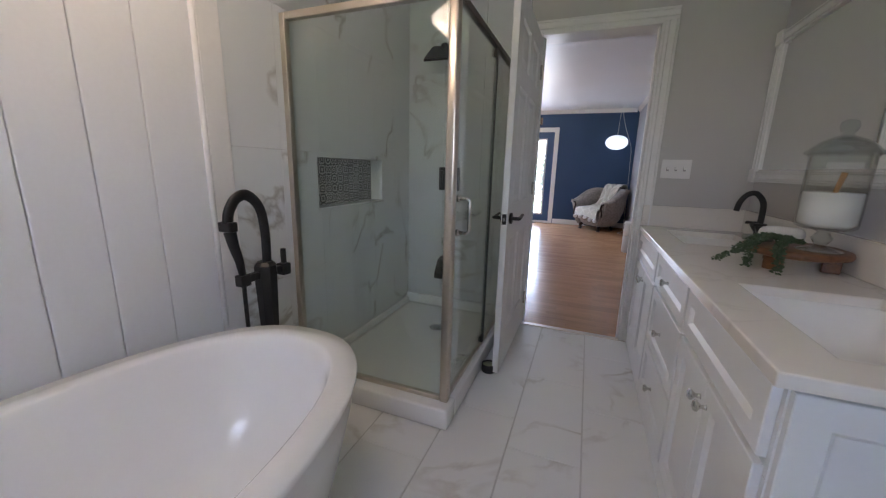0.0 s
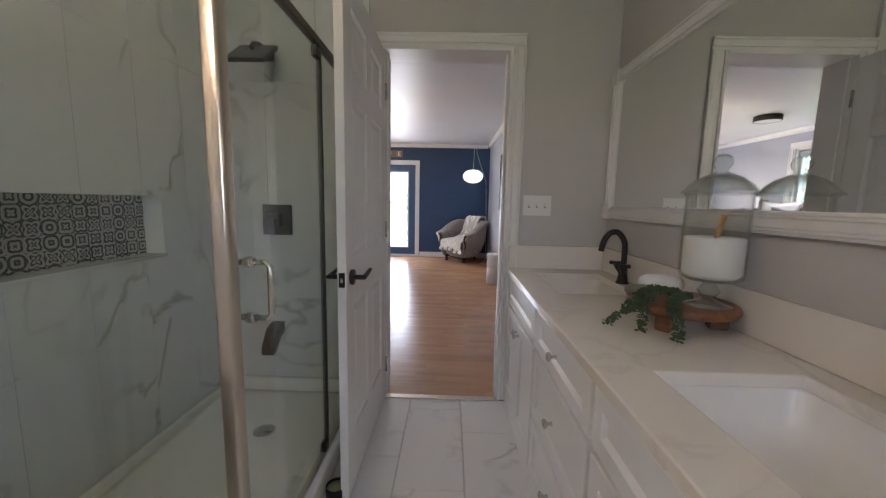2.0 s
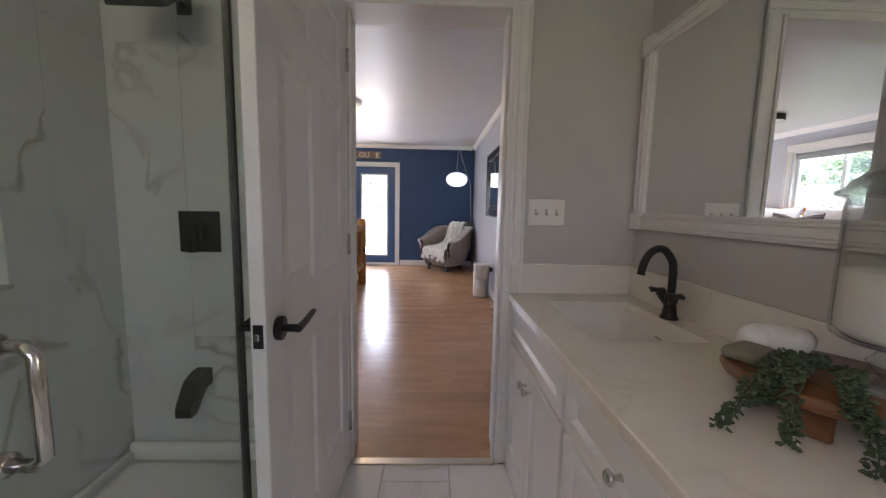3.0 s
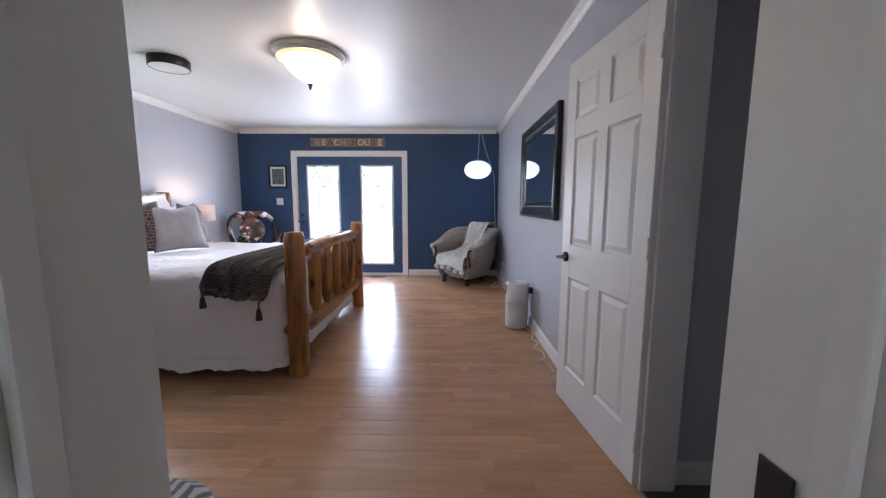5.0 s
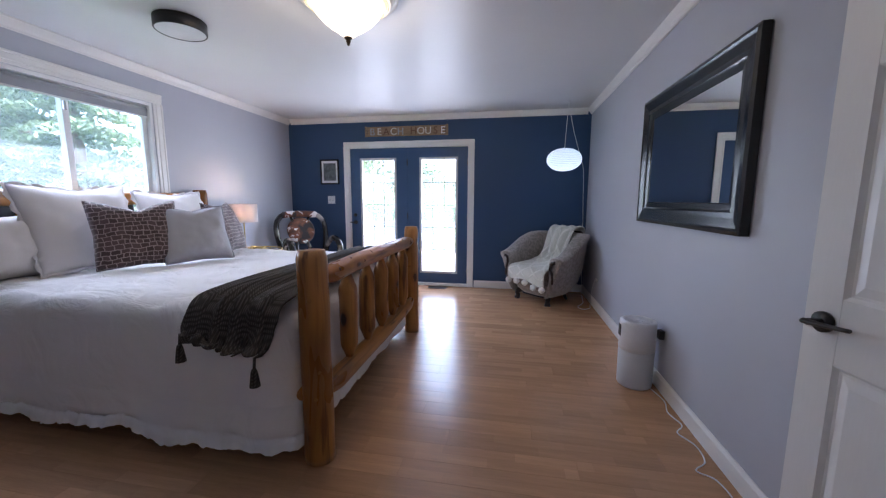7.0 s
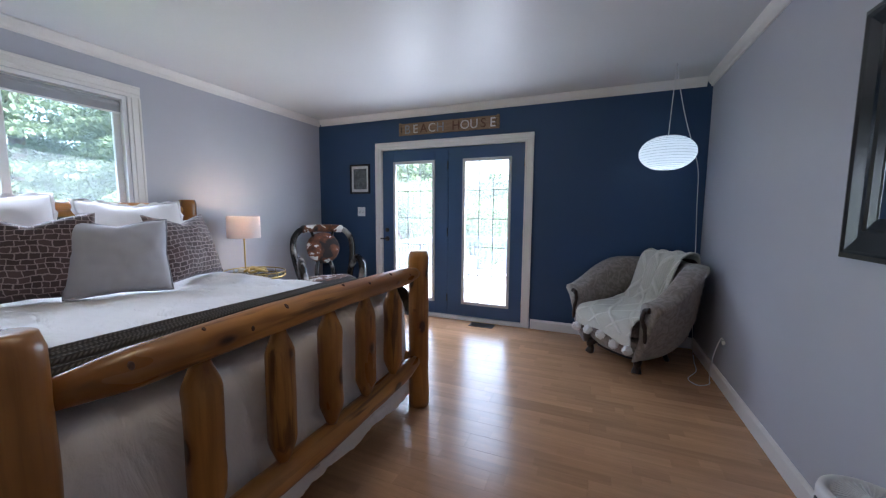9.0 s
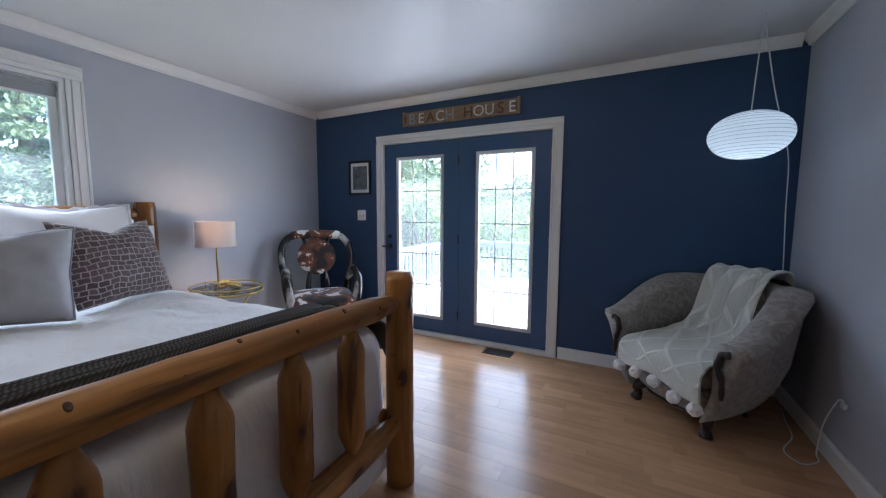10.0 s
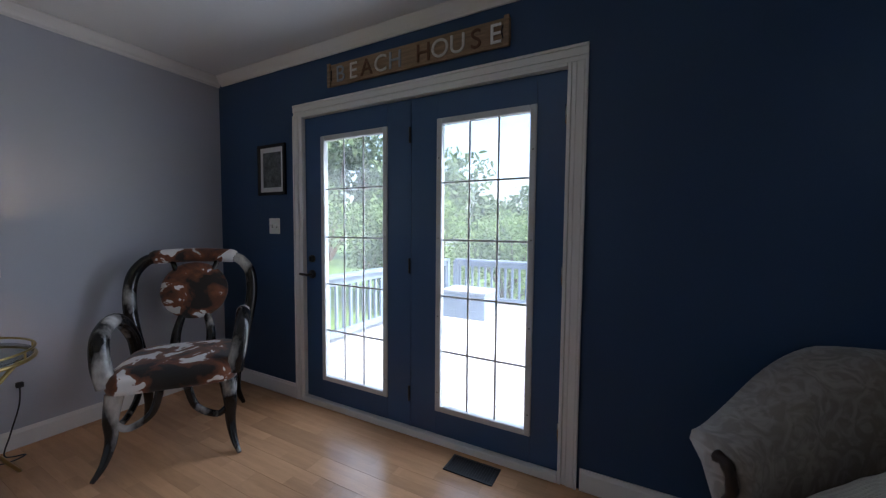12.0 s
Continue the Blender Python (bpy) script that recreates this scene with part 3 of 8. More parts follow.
# enclosure: fixed front, hinged door and fixed side
shower = thing("shower_enclosure", (0, 0, 0), 0, "clear glass corner shower enclosure with brushed nickel frame", "shower")
PX, PY, GZ0 = -0.302, 2.150, 0.106
part("corner_post", box((PX - 0.020, PY - 0.020, GZ0), (PX + 0.022, PY + 0.022, SHOWER_Z + 0.035), 0.009, 3), NICKEL, shower, "brushed nickel corner post", True)
part("wall_channel", box((BX0 + 0.001, PY - 0.016, GZ0), (BX0 + 0.030, PY + 0.018, SHOWER_Z + 0.03), 0.003, 1), NICKEL, shower)
part("front_header", box((BX0 + 0.031, PY - 0.015, SHOWER_Z), (PX - 0.021, PY + 0.015, SHOWER_Z + 0.032), 0.003, 1), NICKEL, shower)
part("front_sill", box((BX0 + 0.031, PY - 0.013, GZ0), (PX - 0.021, PY + 0.013, GZ0 + 0.022), 0.003, 1), NICKEL, shower)
g = part("front_pane", box((BX0 + 0.028, PY - 0.004, GZ0 + 0.018), (PX - 0.018, PY + 0.004, SHOWER_Z + 0.004)), SHOWER_GLASS, shower, "clear fixed glass pane")
# same nickel as the other rails, with shade put into its colour
part("side_header", box((PX - 0.014, PY + 0.023, SHOWER_Z), (PX + 0.014, 3.43, SHOWER_Z + 0.030), 0.003, 1), material("shaded_nickel", (0.20, 0.18, 0.16), 0.35, 1.0), shower, "brushed nickel header rail coloured darker for shade")
part("side_sill", box((PX - 0.012, PY + 0.023, GZ0), (PX + 0.012, 3.43, GZ0 + 0.020), 0.003, 1), NICKEL, shower)
part("side_pane", box((PX - 0.004, 2.815, GZ0 + 0.02), (PX + 0.004, 3.428, SHOWER_Z)), SHOWER_GLASS, shower, "clear fixed glass pane")
part("mullion", box((PX - 0.009, 2.798, GZ0 + 0.02), (PX + 0.009, 2.814, SHOWER_Z), 0.002, 1), material("dark_seal", (0.06, 0.07, 0.07), 0.4), shower)
sdoor = part("glass_door", box((PX - 0.004, PY + 0.034, GZ0 + 0.028), (PX + 0.004, 2.790, SHOWER_Z - 0.004)), SHOWER_GLASS, shower, "hinged clear glass shower door")
part("door_strip", box((PX - 0.006, PY + 0.024, GZ0 + 0.028), (PX + 0.006, PY + 0.033, SHOWER_Z - 0.004), 0.001, 1), CHROME, sdoor)
hx = PX + 0.055
hp = [(PX + 0.005, 2.252, 1.045), (hx - 0.012, 2.252, 1.045), (hx, 2.252, 1.033), (hx, 2.252, 0.98), (hx, 2.252, 0.905), (hx - 0.012, 2.252, 0.893), (PX + 0.005, 2.252, 0.893)]
part("pull_handle", tube(hp, 0.0085, 12), CHROME, sdoor, "chrome D-shaped pull handle", True)
hp2 = [(2 * PX - p[0], p[1], p[2]) for p in hp]
part("pull_handle", tube(hp2, 0.0085, 12), CHROME, sdoor, "chrome D-shaped pull handle", True)
for z in (0.885, 1.04):
    part("washer", tube([(PX - 0.011, 2.252, z + (0.008 if z < 1 else 0.005)), (PX + 0.011, 2.252, z + (0.008 if z < 1 else 0.005))], 0.015, 14), CHROME, sdoor, "", True)
for z in (0.135, SHOWER_Z - 0.03):
    part("hinge", box((PX - 0.012, 2.755, z - 0.018), (PX + 0.012, 2.797, z + 0.026), 0.003, 1), BLACK_METAL, sdoor)

head = thing("rain_shower", (-0.80, 3.43, 1.98), 0, "square matte black rain shower head on the tiled wall", "shower head")
part("arm", tube(curve_points([(0, 0, 0.02), (0, -0.09, 0.04), (0, -0.16, 0.02), (0, -0.185, -0.01)], 6), 0.011, 12), BLACK_METAL, head, "", True)
bm = box((-0.10, -0.10, -0.012), (0.10, 0.10, 0.008), 0.003, 2)
bm.transform(pose(0, -0.185, -0.035, 38, 0, 0))
part("spray_plate", bm, BLACK_METAL, head)
part("wall_flange", box((-0.03, -0.008, -0.01), (0.03, -0.0005, 0.05), 0.003, 1), BLACK_METAL, head)
valve = thing("shower_valve", (-0.785, 3.431, 1.092), 0, "square matte black shower valve plate with lever", "shower valve")
part("plate", box((-0.085, -0.014, -0.088), (0.085, -0.0005, 0.088), 0.004, 2), BLACK_METAL, valve)
part("knob", box((-0.035, -0.06, -0.035), (0.035, -0.015, 0.035), 0.005, 2), BLACK_METAL, valve)
part("lever", box((-0.012, -0.075, -0.085), (0.012, -0.061, 0.01), 0.003, 2), BLACK_METAL, valve)
spout = thing("tub_spout", (-0.80, 3.431, 0.40), 0, "angular matte black wall spout in the shower", "spout")
part("spout_body", prism([(-0.0005, 0.075), (-0.0005, 0.005), (-0.05, 0.0), (-0.12, -0.075), (-0.16, -0.075), (-0.16, -0.035), (-0.10, 0.055), (-0.04, 0.075)], -0.032, 0.032, "x"), BLACK_METAL, spout)

# ---- bathroom: tub, filler, pendant ----
tub = thing("bathtub", (-0.662, 0.905, 0.0), 0, "freestanding oval white acrylic bathtub with flat rim", "bathtub")


def oval(a, b, z, n=72):
    """A ring a little squarer than an ellipse."""
    return [Vector((b * math.copysign(abs(math.cos(t)) ** 0.84, math.cos(t)), a * math.copysign(abs(math.sin(t)) ** 0.84, math.sin(t)), z)) for t in (2 * math.pi * k / n for k in range(n))]


def loft(rings, cap_first=False, cap_last=False):
    bm = bmesh.new()
    vs = [[bm.verts.new(p) for p in ring] for ring in rings]
    n = len(vs[0])
    for a, b in zip(vs, vs[1:]):
        for k in range(n):
            bm.faces.new((a[k], a[(k + 1) % n], b[(k + 1) % n], b[k]))
    if cap_first:
        bm.faces.new(vs[0])
    if cap_last:
        bm.faces.new(vs[-1])
    bmesh.ops.recalc_face_normals(bm, faces=bm.faces)
    return bm


TA, TB, TH = 0.822, 0.428, 0.580
shell = [oval(TA - 0.22, TB - 0.10, 0.0), oval(TA - 0.215, TB - 0.095, 0.03), oval(TA - 0.16, TB - 0.065, 0.16), oval(TA - 0.085, TB - 0.035, 0.33), oval(TA - 0.03, TB - 0.012, 0.48),
         oval(TA - 0.012, TB - 0.004, TH - 0.028), oval(TA - 0.002, TB - 0.001, TH - 0.018), oval(TA, TB, TH - 0.008), oval(TA - 0.004, TB - 0.004, TH),
         oval(TA - 0.072, TB - 0.072, TH), oval(TA - 0.082, TB - 0.080, TH - 0.006), oval(TA - 0.095, TB - 0.092, TH - 0.05), oval(TA - 0.14, TB - 0.11, 0.36), oval(TA - 0.24, TB - 0.15, 0.22), oval(TA - 0.34, TB - 0.21, 0.165), oval(TA - 0.50, TB - 0.30, 0.15)]
part("tub_shell", loft(shell, True, True), ACRYLIC, tub, "", True)
part("tub_drain", lathe([(0, 0), (0.034, 0), (0.034, 0.004), (0.0, 0.006)], 24, (0, 0.12, 0.152)), CHROME, tub, "chrome pop-up drain", True)

filler = thing("tub_filler", (-0.985, 1.815, 0.0), 0, "freestanding matte black tub filler with hand shower", "tub filler")
part("floor_flange", lathe([(0, 0), (0.055, 0), (0.055, 0.012), (0.045, 0.018), (0, 0.018)], 28), BLACK_METAL, filler, "", True)
part("column", loft([[Vector((s * math.cos(t), s * math.sin(t), z)) for t in (math.pi / 8 + math.pi / 4 * k for k in range(8))] for s, z in ((0.028, 0.015), (0.030, 0.30), (0.040, 0.55), (0.046, 0.73), (0.044, 0.765), (0.030, 0.78))], True, True), BLACK_METAL, filler)
arch = curve_points([(0, 0.01, 0.77), (0, 0.012, 0.90), (0, -0.005, 1.00), (0, -0.055, 1.052), (0, -0.105, 1.045), (0, -0.140, 1.00), (0, -0.150, 0.955)], 8)
part("spout_arch", tube(arch, 0.021, 12, flat=0.6), BLACK_METAL, filler, "", True)
part("spout_lip", box((-0.030, -0.168, 0.925), (0.030, -0.132, 0.962), 0.005, 2), BLACK_METAL, filler)
part("cross_arm", box((-0.014, -0.120, 0.715), (0.014, 0.115, 0.745), 0.004, 2), BLACK_METAL, filler)
part("lever_hub", box((-0.022, 0.075, 0.700), (0.022, 0.118, 0.750), 0.004, 2), BLACK_METAL, filler)
part("lever", box((-0.009, 0.090, 0.751), (0.009, 0.108, 0.815), 0.003, 2), BLACK_METAL, filler)
part("cradle", box((-0.020, -0.130, 0.705), (0.020, -0.088, 0.750), 0.004, 2), BLACK_METAL, filler)
part("hand_shower", tube([(0, -0.145, 0.925), (0, -0.135, 0.87), (0, -0.118, 0.81), (0, -0.109, 0.751)], lambda s: 0.024 - 0.010 * s, 12, flat=0.7), BLACK_METAL, filler, "", True)
part("hose", tube(curve_points([(0, -0.108, 0.71), (0.0, -0.106, 0.50), (0.0, -0.10, 0.25), (0.01, -0.06, 0.08), (0.02, -0.02, 0.03)], 8), 0.008, 8), BLACK_METAL, filler, "", True)

ring = thing("ring_pendant", (-0.62, 1.30, 2.04), 0, "glowing ring pendant lamp hung above the bathtub", "pendant lamp")
part("ring_band", lathe([(0.120, -0.020), (0.132, -0.020), (0.132, 0.020), (0.120, 0.020), (0.120, -0.020)], 48), glow_material("ring_led", (1.0, 0.86, 0.66), 0.9), ring, "white glowing band", True)
for k in range(3):
    a = 2.0944 * k
    part("hanger", tube([(0.126 * math.cos(a), 0.126 * math.sin(a), 0.025), (0.01 * math.cos(a), 0.01 * math.sin(a), CEIL - 2.04 - 0.02)], 0.0012, 5), BLACK_METAL, ring)
part("canopy", lathe([(0, 0), (0.06, 0), (0.06, -0.02), (0, -0.022)], 24, (0, 0, CEIL - 2.04 - 0.001)), WHITE_PAINT, ring, "", True)

# ---- bathroom: vanity ----
FRONT, TOP = 0.600, 0.838


def shaker(bm, x, y0, y1, z0, z1, rail=0.055):
    """A framed front with a sunk panel, on the plane x, facing -x; one solid."""
    t, e = 0.018, 0.012
    rings = []
    for inset, depth in ((0, 0), (0, t - 0.002), (0.002, t), (rail, t), (rail + e, 0.007), (rail + e + 0.002, 0.007)):
        rings.append([bm.verts.new((x - depth, p, q)) for p, q in ((y0 + inset, z0 + inset), (y1 - inset, z0 + inset), (y1 - inset, z1 - inset), (y0 + inset, z1 - inset))])
    for a, b in zip(rings, rings[1:]):
        for k in range(4):
            bm.faces.new((a[k], a[(k + 1) % 4], b[(k + 1) % 4], b[k]))
    bm.faces.new(rings[0])
    bm.faces.new(rings[-1])
    bmesh.ops.recalc_face_normals(bm, faces=bm.faces)
    return bm


def knob(parent, x, y, z):
    bm = lathe([(0, 0), (0.008, 0), (0.0065, 0.004), (0.0055, 0.012), (0.010, 0.018), (0.0155, 0.022), (0.016, 0.026), (0.012, 0.031), (0, 0.033)], 18)
    bm.transform(pose(x, y, z, 0, -90, 0))
    return part("knob", bm, CHROME, parent, "round brushed nickel knob", True)


def cabinet(y0, y1, label, drawers):
    t = thing("vanity_cabinet", (0, 0, 0), 0, label, "cabinet", "vanity cabinets")
    part("carcass", box((FRONT + 0.001, y0, 0.0), (BX1 - 0.002, y1, TOP - 0.032) if drawers else (BX1 - 0.002, y1, 0.60)), CABINET_PAINT, t)
    if not drawers:
        part("top_rail", box((FRONT + 0.001, y0, 0.601), (FRONT + 0.03, y1, TOP - 0.032)), CABINET_PAINT, t)
    part("plinth", box((FRONT - 0.012, y0, 0.0), (FRONT, y1, 0.075), 0.003, 1), CABINET_PAINT, t)
    g = 0.012
    a, b = y0 + g, y1 - g
    if drawers:
        for z0, z1, kz in ((0.640, 0.795, 0.722), (0.355, 0.622, 0.489), (0.092, 0.338, 0.222)):
            d = part("drawer_front", shaker(bmesh.new(), FRONT, a, b, z0, z1, 0.045), CABINET_PAINT, t)
            knob(d, FRONT - 0.018, (a + b) / 2, kz)
    else:
        part("false_front", shaker(bmesh.new(), FRONT, a, b, 0.640, 0.795, 0.045), CABINET_PAINT, t)
        m = (a + b) / 2
        d = part("cabinet_door", shaker(bmesh.new(), FRONT, a, m - 0.002, 0.092, 0.622), CABINET_PAINT, t)
        knob(d, FRONT - 0.018, m - 0.028, 0.560)
        d = part("cabinet_door", shaker(bmesh.new(), FRONT, m + 0.002, b, 0.092, 0.622), CABINET_PAINT, t)
        knob(d, FRONT - 0.018, m + 0.028, 0.560)
    return t


cabinet(2.745, 3.430, "white shaker sink cabinet with two doors beside the doorway", False)
cabinet(2.145, 2.744, "white shaker cabinet with three drawers under the counter", True)
near = cabinet(1.512, 2.144, "white shaker sink cabinet with two doors at the vanity's end", False)
bm = shaker(bmesh.new(), 0, 0.0, 0.52, 0.0, 0.80, 0.06)
bm.transform(Matrix.Translation((FRONT + 0.005, 1.512, 0.0)) @ Matrix.Rotation(radians(90), 4, "Z") @ Matrix.Translation((0, -0.52, 0)))
part("end_panel", bm, CABINET_PAINT, near)

counter = thing("countertop", (0, 0, 0), 0, "cream-white quartz vanity countertop with two sink cutouts", "countertop")
SINKS = [(0.705, 1.045, 1.60, 2.115), (0.705, 1.045, 2.84, 3.295)]
bm = bmesh.new()
xs = sorted({0.570, BX1 - 0.002, 0.705, 1.045})
ys = sorted({1.488, 3.448, *[v for s in SINKS for v in s[2:]]})
vgrid = {}
for lvl in (TOP, TOP - 0.030):
    for xv in xs:
        for yv in ys:
            vgrid[(xv, yv, lvl)] = bm.verts.new((xv, yv, lvl))


def solid_cell(i, j):
    if not (0 <= i < len(xs) - 1 and 0 <= j < len(ys) - 1):
        return False
    cx, cy = (xs[i] + xs[i + 1]) / 2, (ys[j] + ys[j + 1]) / 2
    return not any(s[0] < cx < s[1] and s[2] < cy < s[3] for s in SINKS)


for i in range(len(xs) - 1):
    for j in range(len(ys) - 1):
        if not solid_cell(i, j):
            continue
        for lvl in (TOP, TOP - 0.030):
            bm.faces.new([vgrid[(xs[i + p], ys[j + q], lvl)] for p, q in ((0, 0), (1, 0), (1, 1), (0, 1))])
        for di, dj, e in ((-1, 0, ((0, 0), (0, 1))), (1, 0, ((1, 0), (1, 1))), (0, -1, ((0, 0), (1, 0))), (0, 1, ((0, 1), (1, 1)))):
            if not solid_cell(i + di, j + dj):
                (p, q), (r, s) = e
                bm.faces.new([vgrid[(xs[i + p], ys[j + q], TOP)], vgrid[(xs[i + r], ys[j + s], TOP)], vgrid[(xs[i + r], ys[j + s], TOP - 0.030)], vgrid[(xs[i + p], ys[j + q], TOP - 0.030)]])
bmesh.ops.recalc_face_normals(bm, faces=bm.faces)
sharp = [e for e in bm.edges if len(e.link_faces) == 2 and e.calc_face_angle(0) > 1 and max(v.co.z for v in e.verts) > TOP - 0.001]
bmesh.ops.bevel(bm, geom=sharp, offset=0.004, segments=2, affect="EDGES", profile=0.5)
part("slab", bm, QUARTZ, counter)
part("backsplash", box((BX1 - 0.022, 1.488, TOP + 0.0005), (BX1 - 0.002, 3.428, TOP + 0.135), 0.003, 1), QUARTZ, counter)
part("side_splash", box((0.575, 3.4285, TOP + 0.0005), (BX1 - 0.002, 3.4495, TOP + 0.135), 0.003, 1), QUARTZ, counter)


def basin(s):
    t = thing("sink", (0, 0, 0), 0, "white porcelain undermount rectangular sink", "sink", "vanity sinks")
    cx, cy, hx, hy = (s[0] + s[1]) / 2, (s[2] + s[3]) / 2, (s[1] - s[0]) / 2, (s[3] - s[2]) / 2

    def rr(k, z, c):
        out = []
        w, h = hx + k, hy + k
        for q in range(4):
            ox, oy = (w - c) * (1, -1, -1, 1)[q], (h - c) * (1, 1, -1, -1)[q]
            for e in range(6):
                t0 = math.pi / 2 * (q + e / 5)
                out.append(Vector((cx + ox + c * math.cos(t0), cy + oy + c * math.sin(t0), z)))
        return out
    part("bowl", loft([rr(0.02, TOP - 0.0305, 0.05), rr(0.004, TOP - 0.0305, 0.04), rr(0.002, TOP - 0.036, 0.04), rr(-0.012, TOP - 0.10, 0.04), rr(-0.03, TOP - 0.145, 0.05), rr(-0.06, TOP - 0.160, 0.06), rr(-0.12, TOP - 0.166, 0.03)], False, True), PORCELAIN, t, "", True)
    part("drain", lathe([(0, 0.0), (0.022, 0.0), (0.024, 0.003), (0.0, 0.005)], 20, (cx + 0.02, cy, TOP - 0.1655)), CHROME, t, "", True)
    part("overflow", box((s[1] - 0.012, cy - 0.016, TOP - 0.075), (s[1] - 0.004, cy + 0.016, TOP - 0.069), 0.002, 1), CHROME, t)
    return t


for s in SINKS:
    basin(s)


def faucet(y):
    t = thing("faucet", (1.075, y, TOP), 0, "matte black gooseneck faucet with two cross handles", "faucet", "vanity faucets")
    part("base", lathe([(0, 0), (0.030, 0), (0.030, 0.006), (0.025, 0.012), (0.020, 0.045), (0.019, 0.09), (0, 0.09)], 24), BLACK_METAL, t, "", True)
    part("gooseneck", tube(curve_points([(0, 0, 0.08), (0, 0, 0.17), (-0.008, 0.001, 0.212), (-0.038, 0.004, 0.248), (-0.072, 0.008, 0.243), (-0.098, 0.011, 0.205), (-0.108, 0.013, 0.155)], 8), 0.0135, 14), BLACK_METAL, t, "", True)
    for sgn in (-1, 1):
        h = part("handle_stem", tube([(-0.004, 0.012 * sgn, 0.055), (-0.016, 0.044 * sgn, 0.088)], 0.014, 12), BLACK_METAL, t, "", True)
        cxx, cyy, cz = -0.018, 0.050 * sgn, 0.094
        for dx, dy in ((0.030, 0.012), (0.010, -0.030)):
            part("cross_bar", tube([(cxx - dx, cyy - dy, cz), (cxx + dx, cyy + dy, cz)], 0.007, 10), BLACK_METAL, h, "", True)
    return t


faucet(1.855)
faucet(3.075)

# framed mirror over the counter
vm = thing("vanity_mirror", (BX1 - 0.001, 0, 0), 0, "wide wall mirror in a white moulded frame with corner blocks", "mirror")
MY0, MY1, MZ0, MZ1, MW = 1.50, 3.444, 1.143, 1.940, 0.066
part("mirror_glass", box((-0.012, MY0 + MW - 0.01, MZ0 + MW - 0.01), (-0.006, MY1 - MW + 0.01, MZ1 - MW + 0.01)), MIRROR, vm, "silvered mirror glass")


def moulding(lo, hi, horizontal):
    bm = bmesh.new()
    for s0, s1, d in ((0.0, 0.16, 0.022), (0.16, 0.30, 0.030), (0.30, 0.70, 0.024), (0.70, 0.84, 0.030), (0.84, 1.0, 0.018)):
        if horizontal:
            w = hi[1] - lo[1]
            box((-d, lo[0], lo[1] + w * s0), (-0.001, hi[0], lo[1] + w * s1), 0.003, 2, bm)
        else:
            w = hi[0] - lo[0]
            box((-d, lo[0] + w * s0, lo[1]), (-0.001, lo[0] + w * s1, hi[1]), 0.003, 2, bm)
    return bm


part("frame_bottom", moulding((MY0 + MW, MZ0), (MY1 - MW, MZ0 + MW), True), WHITE_PAINT, vm)
part("frame_top", moulding((MY0 + MW, MZ1 - MW), (MY1 - MW, MZ1), True), WHITE_PAINT, vm)
part("frame_side", moulding((MY0, MZ0 + MW), (MY0 + MW, MZ1 - MW), False), WHITE_PAINT, vm)
part("frame_side", moulding((MY1 - MW, MZ0 + MW), (MY1, MZ1 - MW), False), WHITE_PAINT, vm)
for yy in (MY0, MY1 - MW):
    for zz in (MZ0, MZ1 - MW):
        part("corner_block", box((-0.036, yy - 0.004, zz - 0.004), (-0.001, yy + MW + 0.004, zz + MW + 0.004), 0.005, 2), WHITE_PAINT, vm)


def switch_plate(name, m, gangs, label, outlet=False):
    """A plate on a wall; local x across, z up, facing -y."""
    t = tagged(new(name), label, "outlet" if outlet else "light switch")
    t.matrix_world = m
    w = 0.070 + 0.046 * (gangs - 1)
    part("plate", box((-w / 2, -0.006, -0.058), (w / 2, -0.0008, 0.058), 0.003, 2), WHITE_PAINT, t)
    for k in range(gangs):
        x = (k - (gangs - 1) / 2) * 0.046
        if outlet:
            for z in (-0.021, 0.021):
                part("socket", box((x - 0.015, -0.0085, z - 0.014), (x + 0.015, -0.0062, z + 0.014), 0.001, 1), material("ivory_plastic", (0.7, 0.7, 0.68), 0.4), t)
        else:
            part("toggle", box((x - 0.005, -0.020, -0.004), (x + 0.005, -0.0062, 0.013), 0.002, 1), WHITE_PAINT, t)
            part("slot", box((x - 0.007, -0.0068, -0.013), (x + 0.007, -0.0061, 0.013)), material("switch_slot", (0.35, 0.34, 0.33), 0.6), t)
    return t


switch_plate("light_switch", pose(0.728, 3.4495, 1.205), 3, "white triple toggle switch plate on grey wall")
switch_plate("outlet", pose(BX1 - 0.0005, 3.13, 1.075, 0, 0, 90), 1, "white outlet plate under the vanity mirror", True)

# ---- six panel doors ----
def lever_handle(parent, y, z, face, sign, back):
    """A black lever on a rose; face is the x of the door face, the lever points along y by back."""
    r = part("door_handle", tube([(face, y, z), (face + sign * 0.012, y, z)], 0.030, 24), BLACK_METAL, parent, "black lever handle", True)
    part("neck", tube([(face + sign * 0.012, y, z), (face + sign * 0.050, y, z)], 0.010, 12), BLACK_METAL, r, "", True)
    part("lever", tube(curve_points([(face + sign * 0.050, y - back * 0.01, z), (face + sign * 0.052, y + back * 0.04, z + 0.004), (face + sign * 0.050, y + back * 0.115, z + 0.012)], 6), lambda s: 0.012 - 0.004 * s, 12, flat=0.7), BLACK_METAL, r, "", True)
    return r


